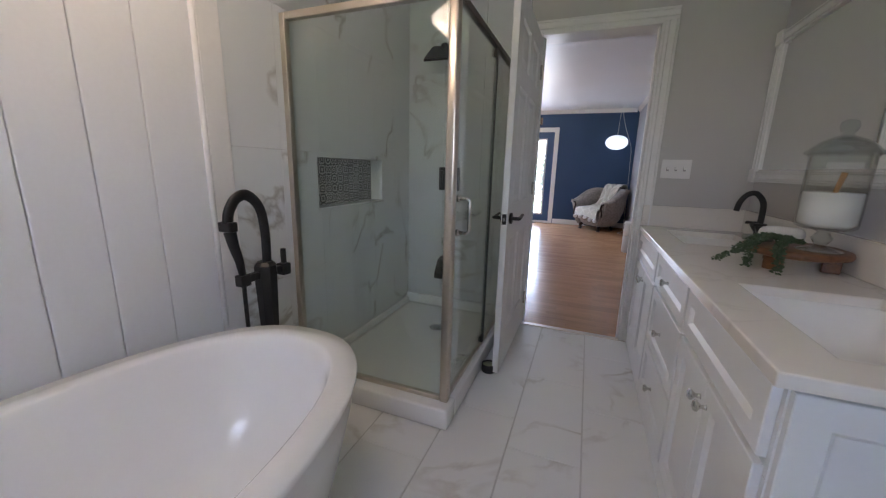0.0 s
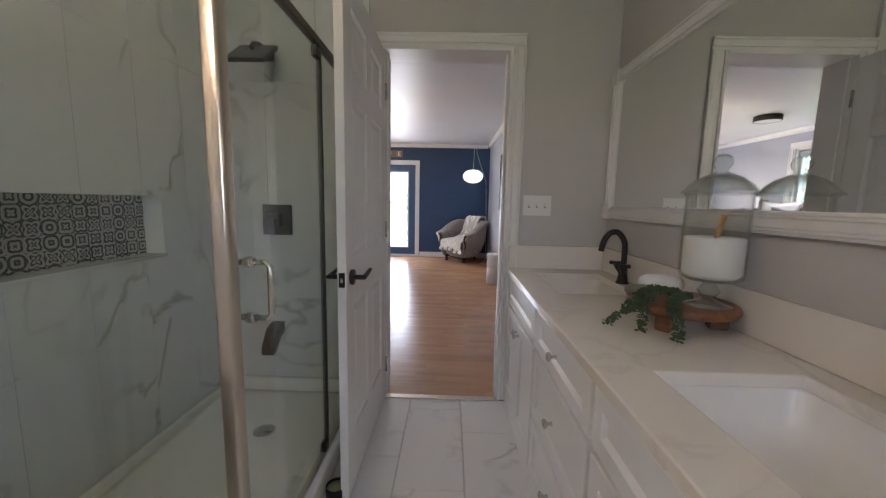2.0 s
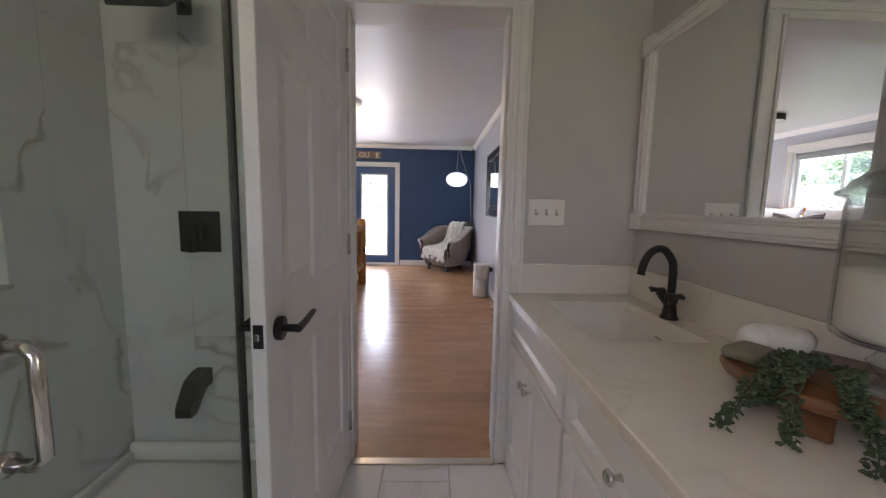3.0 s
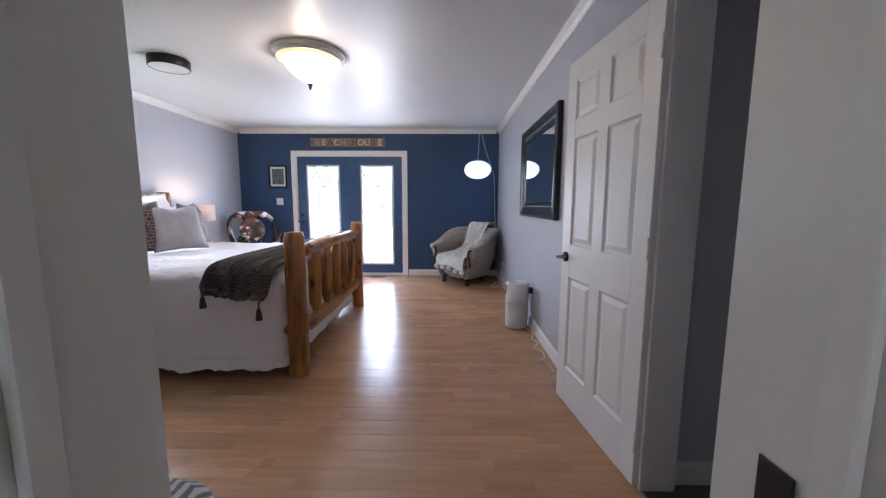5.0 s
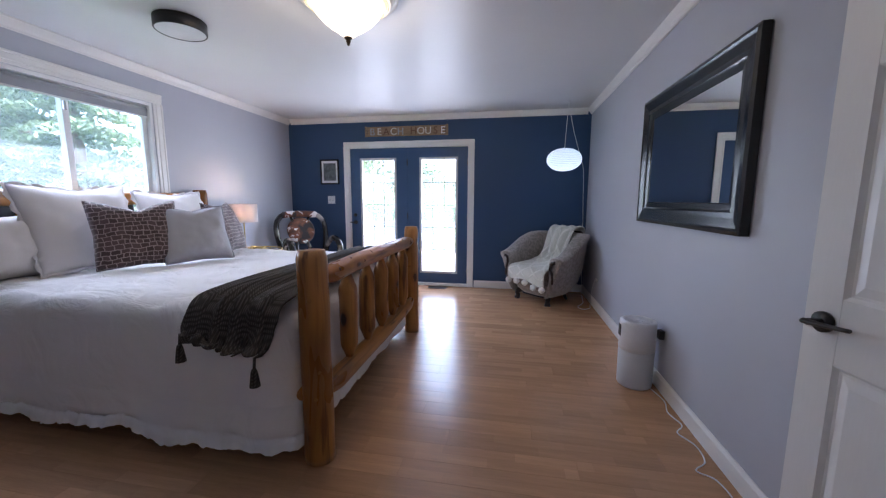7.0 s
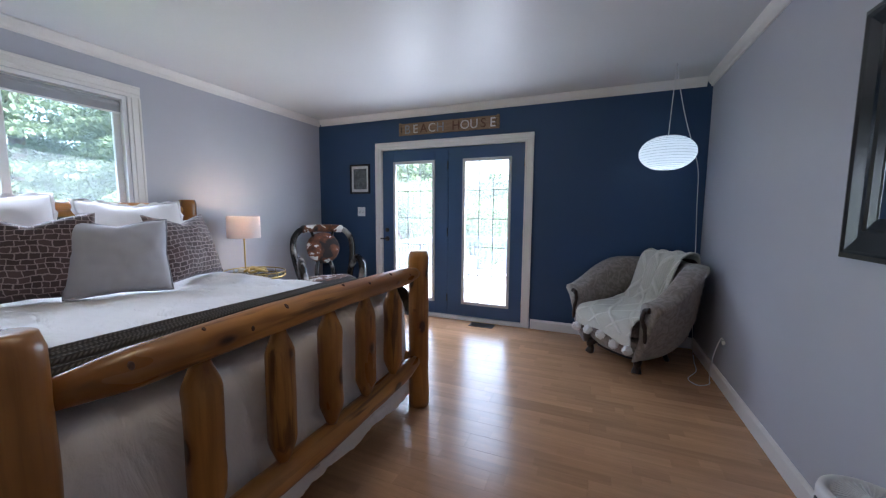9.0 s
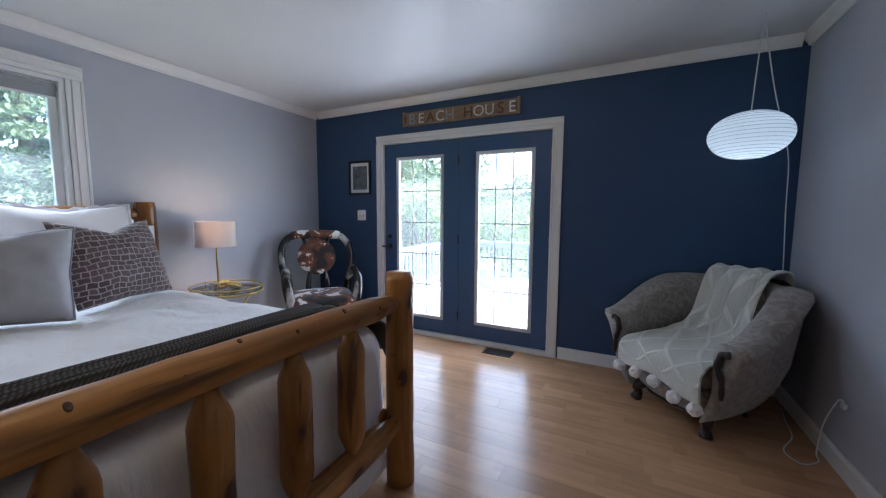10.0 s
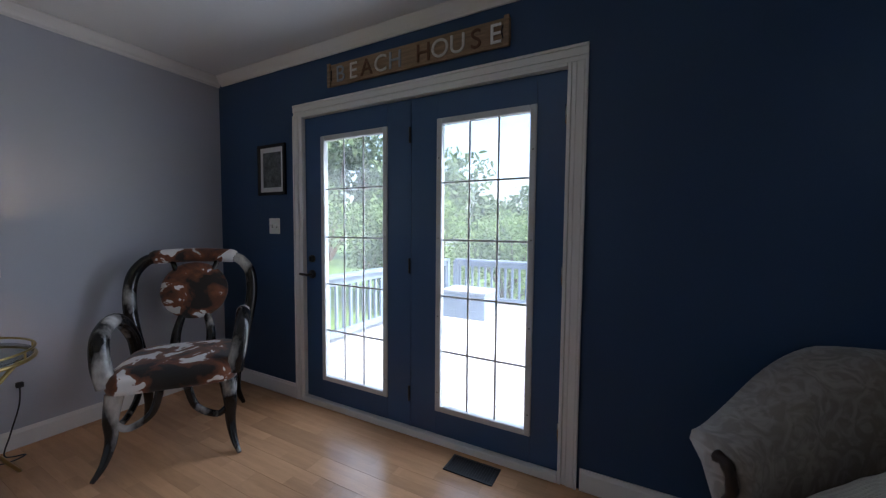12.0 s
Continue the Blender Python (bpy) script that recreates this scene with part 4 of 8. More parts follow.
def panel_door(name, m, width, label, flip=1):
    """Six raised panels; hinge at y = 0, leaf along +y, faces at x = 0 and x = -0.035."""
    t = tagged(new(name), label, "door")
    t.matrix_world = m
    T, H0, H1 = 0.035, 0.012, 2.030
    st = 0.105
    mid = 0.095
    cols = [(st, (width - mid) / 2), ((width + mid) / 2, width - st)]
    rows_ = [(0.235, 0.800), (0.990, 1.600), (1.700, 1.915)]
    part("door_stile", box((-T, 0, H0), (0, st, H1), 0.002, 1), DOOR_PAINT, t)
    part("door_stile", box((-T, width - st, H0), (0, width, H1), 0.002, 1), DOOR_PAINT, t)
    part("door_mullion", box((-T, (width - mid) / 2, 0.235), (0, (width + mid) / 2, 1.915)), DOOR_PAINT, t)
    zs = [H0, 0.235, 0.800, 0.990, 1.600, 1.700, 1.915, H1]
    for z0, z1 in zip(zs[0::2], zs[1::2]):
        for a, b in ((st, (width - mid) / 2), ((width + mid) / 2, width - st)) if 0.3 < z0 < 1.8 else ((st, width - st),):
            part("door_rail", box((-T, a, z0), (0, b, z1)), DOOR_PAINT, t)
    for a, b in cols:
        for c, d in rows_:
            bm = bmesh.new()
            for s, base in ((1, 0.0), (-1, -T)):
                levels = [(0.0, -0.0008), (0.010, -0.009), (0.018, -0.010), (0.045, -0.003)]
                prev = None
                for inset, depth in levels:
                    xx = base + s * depth
                    cur = [bm.verts.new((xx, p, q)) for p, q in ((a + inset, c + inset), (b - inset, c + inset), (b - inset, d - inset), (a + inset, d - inset))]
                    if prev:
                        for k in range(4):
                            bm.faces.new((prev[k], prev[(k + 1) % 4], cur[(k + 1) % 4], cur[k]))
                    prev = cur
                bm.faces.new(prev)
            bmesh.ops.recalc_face_normals(bm, faces=bm.faces)
            part("door_panel", bm, DOOR_PAINT, t)
    hy, hz = width - 0.065, 0.915
    lever_handle(t, hy, hz, 0.0, 1, -1)
    lever_handle(t, hy, hz, -T, -1, -1)
    part("latch_plate", box((-T + 0.006, width - 0.0008, hz - 0.028), (-0.006, width + 0.002, hz + 0.028), 0.0008, 1), BLACK_METAL, t)
    part("latch_bolt", box((-T + 0.012, width + 0.0005, hz - 0.009), (-0.012, width + 0.010, hz + 0.009), 0.003, 1), CHROME, t)
    for z in (0.22, 1.05, 1.82):
        part("hinge", tube([(0.006, -0.006, z - 0.045), (0.006, -0.006, z + 0.045)], 0.007, 10), CHROME if flip > 0 else WHITE_PAINT, t, "", True)
    return t


panel_door("bathroom_door", pose(-0.155, 3.428, 0, 0, 0, 180) @ Matrix.Diagonal((-1, 1, 1, 1)), 0.790, "white six-panel door standing open against the shower")
part_b = panel_door("bedroom_door", pose(1.010, 4.655, 0, 0, 0, 7.0) @ Matrix.Diagonal((-1, 1, 1, 1)) @ Matrix.Translation((0.0, 0, 0)), 0.795, "white six-panel door opened back against the wall", -1)

# ---- bathroom: small things ----
WOOD_RISER = material("brown_walnut", (0.20, 0.085, 0.035), 0.38, vary=0.35, scale=9, fine=40, stretch=(8, 1, 8), bump=0.1)
riser = thing("wooden_riser", (0.975, 2.470, TOP), 0, "round brown wooden riser stand on three block feet", "tray stand")
part("top_board", lathe([(0, 0.050), (0.135, 0.050), (0.155, 0.056), (0.160, 0.066), (0.156, 0.078), (0.150, 0.081), (0, 0.079)], 44), WOOD_RISER, riser, "", True)
for k in range(3):
    a = radians(100 + 120 * k)
    bm = box((-0.026, -0.022, 0.0), (0.026, 0.022, 0.0495), 0.004, 1)
    bm.transform(pose(0.105 * math.cos(a), 0.105 * math.sin(a), 0, 0, 0, math.degrees(a)))
    part("foot", bm, WOOD_RISER, riser)
RT = TOP + 0.081
jar = thing("apothecary_jar", (1.015, 2.405, RT), 0, "clear glass apothecary jar half filled with white salts", "glass jar")
part("stem_foot", lathe([(0, 0.0), (0.062, 0.0), (0.064, 0.004), (0.030, 0.014), (0.015, 0.022), (0.020, 0.030), (0.031, 0.046), (0.020, 0.062), (0.017, 0.070), (0.035, 0.078), (0, 0.079)], 32), LID_GLASS, jar, "", True).visible_shadow = False
part("jar_body", lathe([(0, 0.080), (0.066, 0.080), (0.080, 0.088), (0.083, 0.100), (0.083, 0.325), (0.087, 0.331), (0.080, 0.331), (0.079, 0.102), (0.064, 0.086), (0, 0.086)], 44), JAR_GLASS, jar, "", True)
part("bath_salts", lathe([(0, 0.0875), (0.062, 0.0875), (0.0765, 0.101), (0.0775, 0.205), (0.071, 0.208), (0, 0.206)], 40), material("white_bath_salt", (0.84, 0.83, 0.81), 0.85, vary=0.06, scale=60, fine=300, bump=0.4), jar, "fine white bath salts", True)
part("scoop", tube([(0.0, 0.0, 0.18), (0.012, -0.012, 0.275)], lambda s: 0.006 + 0.003 * s, 10), material("pale_wood_scoop", (0.50, 0.28, 0.12), 0.5), jar, "wooden scoop handle", True)
part("lid", lathe([(0.088, 0.3325), (0.098, 0.336), (0.098, 0.341), (0.092, 0.346), (0.084, 0.352), (0.078, 0.361), (0.056, 0.380), (0.032, 0.391), (0.018, 0.397), (0.013, 0.403), (0.021, 0.411), (0.025, 0.425), (0.021, 0.440), (0.010, 0.447), (0.0, 0.448), (0.0, 0.393), (0.030, 0.387), (0.053, 0.376), (0.074, 0.358), (0.080, 0.348), (0.086, 0.340), (0.088, 0.3325)], 40), LID_GLASS, jar, "domed clear glass lid with ball finial", True).visible_shadow = False
TOWEL = material("white_terry", (0.82, 0.81, 0.80), 0.95, vary=0.05, scale=30, fine=500, bump=0.8)
soap = thing("rolled_towel", (0.965, 2.565, RT + 0.001), 0, "small white rolled towel on the wooden riser", "towel")
part("roll", tube([(0.055 * (k / 6 - 0.5) * 2, 0.012 * math.sin(k), 0.031) for k in range(7)], lambda s: 0.030 - 0.004 * abs(2 * s - 1) ** 4, 20), TOWEL, soap, "", True)
stone = thing("soap_stone", (0.880, 2.535, RT + 0.0005), 25, "flat grey-green soap bar on the wooden riser", "soap")
part("soap_bar", box((-0.046, -0.032, 0.0), (0.046, 0.032, 0.026), 0.012, 3), material("grey_green_soap", (0.22, 0.22, 0.18), 0.55, vary=0.12, scale=30), stone, "", True)
candle = thing("candle_tin", (-0.216, 2.665, 0.0), 0, "small black candle tin on the bathroom floor", "candle")
part("tin", lathe([(0, 0), (0.040, 0), (0.042, 0.004), (0.042, 0.048), (0.039, 0.050), (0.038, 0.030), (0, 0.030)], 28), BLACK_METAL, candle, "", True)
part("wax", lathe([(0, 0.0305), (0.0375, 0.0305), (0.0375, 0.038), (0, 0.037)], 24), material("green_wax", (0.35, 0.38, 0.22), 0.5), candle, "pale green wax", True)

# trailing plant on the riser
LEAF = material("dusty_green_leaf", (0.050, 0.090, 0.042), 0.6, vary=0.35, scale=25, bump=0.05)
plant = thing("trailing_plant", (0.890, 2.440, RT), 0, "trailing green artificial plant draped over the riser", "plant")
rng = random.Random(4)
stems = [[(0.05, 0.02, 0.02), (0.0, 0.02, 0.030), (-0.065, 0.005, 0.014), (-0.120, -0.02, -0.030), (-0.172, -0.045, -0.062)],
         [(0.05, 0.00, 0.025), (0.0, -0.01, 0.035), (-0.055, -0.045, 0.02), (-0.085, -0.075, -0.03), (-0.092, -0.085, -0.068)],
         [(0.06, -0.03, 0.025), (0.02, -0.06, 0.03), (-0.015, -0.110, 0.012), (-0.025, -0.145, -0.03), (-0.028, -0.150, -0.072)],
         [(0.06, 0.02, 0.025), (0.0, 0.02, 0.035), (-0.05, 0.0, 0.022), (-0.085, -0.02, -0.01), (-0.11, -0.03, -0.03)],
         [(0.08, -0.02, 0.02), (0.03, -0.06, 0.03), (-0.01, -0.09, 0.02), (-0.03, -0.125, -0.015)],
         [(0.05, 0.01, 0.03), (-0.02, 0.00, 0.035), (-0.06, -0.02, 0.018), (-0.09, -0.04, -0.02)]]
for st in stems:
    line = curve_points(st, 7)
    s_ob = part("stem", tube(line, 0.0012, 5), LEAF, plant)
    bm = bmesh.new()
    for p in line:
        for q in range(8):
            a = rng.uniform(0, 6.28)
            size = rng.uniform(0.0045, 0.0075)
            mtx = Matrix.Translation(p + Vector((math.cos(a) * rng.uniform(0.004, 0.017), math.sin(a) * rng.uniform(0.004, 0.017), rng.uniform(-0.004, 0.010)))) @ Euler((rng.uniform(-1, 1), rng.uniform(-1, 1), a)).to_matrix().to_4x4() @ Matrix.Diagonal((size, size * 0.75, size * 0.35, 1))
            bmesh.ops.create_icosphere(bm, subdivisions=1, radius=1.0, matrix=mtx)
    part("leaves", bm, LEAF, s_ob, "", True)

# ---- bedroom: french doors and window ----
LITE_FRAME = material("grey_lite_frame", (0.60, 0.62, 0.63), 0.4)


def french_leaf(x0, x1, lx0, lx1, label, lock):
    t = thing("french_door", (0, 0, 0), 0, label, "door", "french doors")
    ya, yb, z0, z1 = Y1 + 0.012, Y1 + 0.056, 0.045, 2.008
    lz0, lz1 = 0.190, 1.866
    part("door_stile", box((x0, ya, z0), (lx0, yb, z1), 0.002, 1), BLUE_DOOR, t)
    part("door_stile", box((lx1, ya, z0), (x1, yb, z1), 0.002, 1), BLUE_DOOR, t)
    part("door_rail", box((lx0, ya, z0), (lx1, yb, lz0)), BLUE_DOOR, t)
    part("door_rail", box((lx0, ya, lz1), (lx1, yb, z1)), BLUE_DOOR, t)
    fw = 0.030
    fr = part("lite_frame", box((lx0 - 0.004, ya - 0.010, lz0 - 0.004), (lx0 + fw, ya + 0.03, lz1 + 0.004), 0.004, 1), LITE_FRAME, t, "grey moulded glass surround")
    part("frame_strip", box((lx1 - fw, ya - 0.010, lz0 - 0.004), (lx1 + 0.004, ya + 0.03, lz1 + 0.004), 0.004, 1), LITE_FRAME, fr)
    part("frame_strip", box((lx0 + fw, ya - 0.010, lz0 - 0.004), (lx1 - fw, ya + 0.03, lz0 + fw), 0.004, 1), LITE_FRAME, fr)
    part("frame_strip", box((lx0 + fw, ya - 0.010, lz1 - fw), (lx1 - fw, ya + 0.03, lz1 + 0.004), 0.004, 1), LITE_FRAME, fr)
    a, b, c, d = lx0 + fw, lx1 - fw, lz0 + fw, lz1 - fw
    cw, ch = (b - a) / 3, (d - c) / 5
    for i in range(3):
        for j in range(5):
            g = part("pane", box((a + i * cw + 0.001, ya + 0.012, c + j * ch + 0.001), (a + (i + 1) * cw - 0.001, ya + 0.016, c + (j + 1) * ch - 0.001)), WINDOW_GLASS, t)
            g.visible_shadow = False
    for i in (1, 2):
        part("muntin", box((a + i * cw - 0.0055, ya + 0.004, c), (a + i * cw + 0.0055, ya + 0.011, d), 0.002, 1), LITE_FRAME, t)
    for j in (1, 2, 3, 4):
        part("muntin", box((a, ya + 0.004, c + j * ch - 0.0055), (b, ya + 0.0115, c + j * ch + 0.0055), 0.002, 1), LITE_FRAME, t)
    for zz in (0.3, 0.75, 1.2, 1.65):
        for xx in (lx0 + 0.012, lx1 - 0.012):
            part("screw_cap", lathe([(0, 0), (0.004, 0), (0.003, 0.002), (0, 0.002)], 8, (0, 0, 0)), BLACK_METAL, fr).matrix_local = pose(xx, ya - 0.010, zz, 90, 0, 0)
    if lock:
        for zz, r in ((1.035, 0.026), (0.925, 0.030)):
            part("rose", tube([(x0 + 0.062, ya, zz), (x0 + 0.062, ya - 0.012, zz)], r, 20), BLACK_METAL, t, "black deadbolt rose", True)
        part("door_handle", tube(curve_points([(x0 + 0.062, ya - 0.012, 0.925), (x0 + 0.062, ya - 0.05, 0.925), (x0 + 0.05, ya - 0.058, 0.926), (x0 - 0.005, ya - 0.055, 0.928)], 5), 0.009, 10), BLACK_METAL, t, "black lever handle", True)
        part("thumb_turn", box((x0 + 0.056, ya - 0.032, 1.018), (x0 + 0.068, ya - 0.012, 1.052), 0.003, 1), BLACK_METAL, t)
    hx = x1 - 0.002 if not lock else x1 + 0.003
    for zz in (0.25, 1.03, 1.80):
        part("hinge", tube([(hx, ya - 0.006, zz - 0.045), (hx, ya - 0.006, zz + 0.045)], 0.007, 10), CHROME if not lock else BLACK_METAL, t, "", True)
    return t


french_leaf(FRENCH[0] + 0.020, -1.452, -2.168, -1.616, "navy blue french door with fifteen clear glass lites", True)
french_leaf(-1.440, FRENCH[1] - 0.020, -1.264, -0.710, "navy blue hinged french door with fifteen glass lites", False)
jamb("trim_jamb_french", "y", *FRENCH, Y1 - 0.018, Y1 + 0.158, 2.03)
tagged(part("trim_sill_french", box((FRENCH[0] + 0.019, Y1 - 0.020, 0.0), (FRENCH[1] - 0.019, Y1 + 0.158, 0.042), 0.004, 1), WHITE_PAINT), kind="structure")
tagged(part("trim_astragal", box((-1.4515, Y1 + 0.010, 0.045), (-1.4405, Y1 + 0.05, 2.008)), BLUE_DOOR), kind="structure")

VINYL = material("white_vinyl", (0.80, 0.81, 0.82), 0.3, vary=0.02)
win = tagged(new("window_1"), kind="structure")
wy0, wy1, wz0, wz1 = WIN
xo = X0 - 0.105


def sash(y0, y1, x):
    for lo, hi in (((x, y0, wz0 + 0.03), (x + 0.03, y0 + 0.045, wz1 - 0.03)), ((x, y1 - 0.045, wz0 + 0.03), (x + 0.03, y1, wz1 - 0.03)),
                   ((x, y0 + 0.045, wz0 + 0.03), (x + 0.03, y1 - 0.045, wz0 + 0.075)), ((x, y0 + 0.045, wz1 - 0.075), (x + 0.03, y1 - 0.045, wz1 - 0.03))):
        part("window_sash", box(lo, hi, 0.003, 1), VINYL, win)
    g = part("pane", box((x + 0.012, y0 + 0.045, wz0 + 0.075), (x + 0.018, y1 - 0.045, wz1 - 0.075)), HAZY_GLASS, win)
    g.visible_shadow = False


for lo, hi in (((xo - 0.03, wy0 + 0.001, wz0 + 0.001), (X0 - 0.001, wy0 + 0.03, wz1 - 0.001)), ((xo - 0.03, wy1 - 0.03, wz0 + 0.001), (X0 - 0.001, wy1 - 0.001, wz1 - 0.001)),
               ((xo - 0.03, wy0 + 0.03, wz0 + 0.001), (X0 - 0.001, wy1 - 0.03, wz0 + 0.03)), ((xo - 0.03, wy0 + 0.03, wz1 - 0.03), (X0 - 0.001, wy1 - 0.03, wz1 - 0.001))):
    part("window_frame", box(lo, hi, 0.002, 1), VINYL, win)
mid_y = (wy0 + wy1) / 2
sash(wy0 + 0.032, mid_y + 0.025, xo + 0.0)
sash(mid_y - 0.025, wy1 - 0.032, xo + 0.034)
part("sash_lock", box((xo + 0.066, mid_y - 0.022, 1.93), (xo + 0.082, mid_y - 0.004, 2.00), 0.004, 1), CHROME, win)
shade = thing("roller_shade", (X0 - 0.045, mid_y, wz1 - 0.002), 0, "grey roller shade rolled up at the window head", "window shade")
part("shade_roll", tube([(0, -0.64, -0.065), (0, 0.64, -0.065)], 0.024, 16), material("grey_shade_cloth", (0.33, 0.34, 0.37), 0.8, vary=0.06, fine=300, bump=0.3), shade, "", True)
part("shade_cloth", box((0.018, -0.635, -0.125), (0.022, 0.635, -0.040), 0.001, 1), bpy.data.materials["grey_shade_cloth"], shade, "grey woven cloth")
part("hem_bar", box((0.014, -0.637, -0.140), (0.026, 0.637, -0.126), 0.003, 1), VINYL, shade)

# ---- bedroom: log bed ----
def log_material(name, axis, dark):
    """Varnished peeled pine: honey heartwood, long dark streaks along the log, scattered knots with rings."""
    m = bpy.data.materials.new(name)
    m.use_nodes = True
    nt = m.node_tree
    p = nt.nodes["Principled BSDF"]
    co = nt.nodes.new("ShaderNodeTexCoord")

    def stretched(scale, along, detail, distortion):
        mp = nt.nodes.new("ShaderNodeMapping")
        mp.inputs["Scale"].default_value = [along if k == axis else 1.0 for k in range(3)]
        nt.links.new(co.outputs["Object"], mp.inputs["Vector"])
        n = nt.nodes.new("ShaderNodeTexNoise")
        n.inputs["Scale"].default_value, n.inputs["Detail"].default_value, n.inputs["Distortion"].default_value = scale, detail, distortion
        nt.links.new(mp.outputs[0], n.inputs["Vector"])
        return n.outputs["Fac"]

    def span(value, lo, hi, to_lo=0.0, to_hi=1.0):
        r = nt.nodes.new("ShaderNodeMapRange")
        r.interpolation_type = "SMOOTHSTEP"
        for key, v in (("From Min", lo), ("From Max", hi), ("To Min", to_lo), ("To Max", to_hi)):
            r.inputs[key].default_value = v
        nt.links.new(value, r.inputs["Value"])
        return r.outputs["Result"]

    def math_node(op, x, y):
        n = nt.nodes.new("ShaderNodeMath")
        n.operation = op
        nt.links.new(x, n.inputs[0])
        if isinstance(y, float):
            n.inputs[1].default_value = y
        else:
            nt.links.new(y, n.inputs[1])
        return n.outputs[0]

    def mixed(fac, col_a, col_b):
        n = nt.nodes.new("ShaderNodeMix")
        n.data_type = "RGBA"
        nt.links.new(fac, n.inputs["Factor"])
        for key, c in (("A", col_a), ("B", col_b)):
            if isinstance(c, tuple):
                n.inputs[key].default_value = (*c, 1)
            else:
                nt.links.new(c, n.inputs[key])
        return n.outputs["Result"]

    broad = stretched(5, 0.25, 3, 0.4)
    grain = stretched(46, 0.05, 4, 0.3)
    streak = stretched(17, 0.07, 5, 0.6)
    body = mixed(span(broad, 0.38, 0.60), (0.27 * dark, 0.105 * dark, 0.022 * dark), (0.50 * dark, 0.225 * dark, 0.052 * dark))
    body = mixed(math_node("MULTIPLY", span(grain, 0.46, 0.68), 0.45), body, (0.20 * dark, 0.075 * dark, 0.018 * dark))
    body = mixed(math_node("MULTIPLY", span(streak, 0.56, 0.66), 0.8), body, (0.085, 0.030, 0.010))
    vo = nt.nodes.new("ShaderNodeTexVoronoi")
    vo.inputs["Scale"].default_value = 8.0
    mp = nt.nodes.new("ShaderNodeMapping")
    mp.inputs["Scale"].default_value = [0.55 if k == axis else 1.0 for k in range(3)]
    nt.links.new(co.outputs["Object"], mp.inputs["Vector"])
    nt.links.new(mp.outputs[0], vo.inputs["Vector"])
    sep = nt.nodes.new("ShaderNodeSeparateColor")
    nt.links.new(vo.outputs["Color"], sep.inputs[0])
    some = span(sep.outputs[0], 0.30, 0.36)
    halo = math_node("MULTIPLY", span(vo.outputs["Distance"], 0.18, 0.42, 0.65, 0.0), some)
    core = math_node("MULTIPLY", span(vo.outputs["Distance"], 0.12, 0.22, 1.0, 0.0), some)
    body = mixed(halo, body, (0.22, 0.075, 0.018))
    body = mixed(core, body, (0.040, 0.014, 0.007))
    nt.links.new(body, p.inputs["Base Color"])
    p.inputs["Roughness"].default_value = 0.30
    nt.links.new(span(broad, 0.3, 0.7, 0.24, 0.40), p.inputs["Roughness"])
    bp = nt.nodes.new("ShaderNodeBump")
    bp.inputs["Strength"].default_value, bp.inputs["Distance"].default_value = 0.55, 0.006
    nt.links.new(math_node("ADD", math_node("MULTIPLY", streak, 0.7), math_node("ADD", core, broad)), bp.inputs["Height"])
    nt.links.new(bp.outputs["Normal"], p.inputs["Normal"])
    return m


LOG_X = log_material("varnished_pine_log_rail", 0, 1.0)
LOG_Y = log_material("varnished_pine_cross_rail", 1, 1.0)
LOG = log_material("varnished_pine_upright", 2, 0.95)


def log(points, radius, seed, seg=20, taper=0.0, bumps=0.05):
    """A peeled log: slightly bent, uneven in girth, with knot swellings."""
    pts = [Vector(q) for q in points]
    bm = tube(pts, radius, seg)
    for v in bm.verts:
        base = min(pts, key=lambda q: (q - v.co).length_squared)
        d = v.co - base
        if d.length > 1e-6:
            v.co = base + d * (1 + bumps * (noise.noise(v.co * 6 + Vector((seed, 0, 0))) * 1.2 + max(0, noise.noise(v.co * 14 + Vector((0, seed, 3))) - 0.25) * 1.6))
    return bm


def line(a, b, n=24, sag=(0, 0, 0)):
    a, b, s = Vector(a), Vector(b), Vector(sag)
    return [a.lerp(b, k / n) + s * math.sin(math.pi * k / n) for k in range(n + 1)]


bed = thing("log_bed", (0, 0, 0), 0, "king-size bed frame of honey-coloured varnished pine logs", "bed")


def post(name, x, y, h, r, seed):
    pts = line((x, y, 0.0), (x, y, h), 30)
    n = len(pts) - 1

    def rad(s):
        return r * (1 - 0.12 * max(0, (s - 0.985) / 0.015)) * (1.06 - 0.06 * s)
    part(name, log(pts, rad, seed, 24), LOG, bed, "thick peeled log post", True)
    for k in range(3):
        rr0 = random.Random(seed * 7 + k)
        a, z = rr0.uniform(-1.2, 0.8) - 0.6, rr0.uniform(0.25, h - 0.2)
        part("knot", lathe([(0.017, -0.008), (0.014, 0.003), (0.008, 0.007), (0, 0.008)], 12), LOG, bed, "", True).matrix_local = pose(x + (r - 0.004) * math.cos(a), y + (r - 0.004) * math.sin(a), z) @ Vector((math.cos(a), math.sin(a), 0)).to_track_quat("Z", "Y").to_matrix().to_4x4()


FX, FA, FB = -0.865, 5.705, 7.490
post("foot_post", FX, FA, 1.030, 0.068, 1)
post("foot_post", FX - 0.015, FB, 1.015, 0.062, 2)
post("head_post", -3.205, 5.62, 1.355, 0.068, 3)
post("head_post", -3.205, 7.560, 1.355, 0.068, 4)


def end_taper(r):
    return lambda s: r * min(1, 0.62 + 4.5 * min(s, 1 - s))


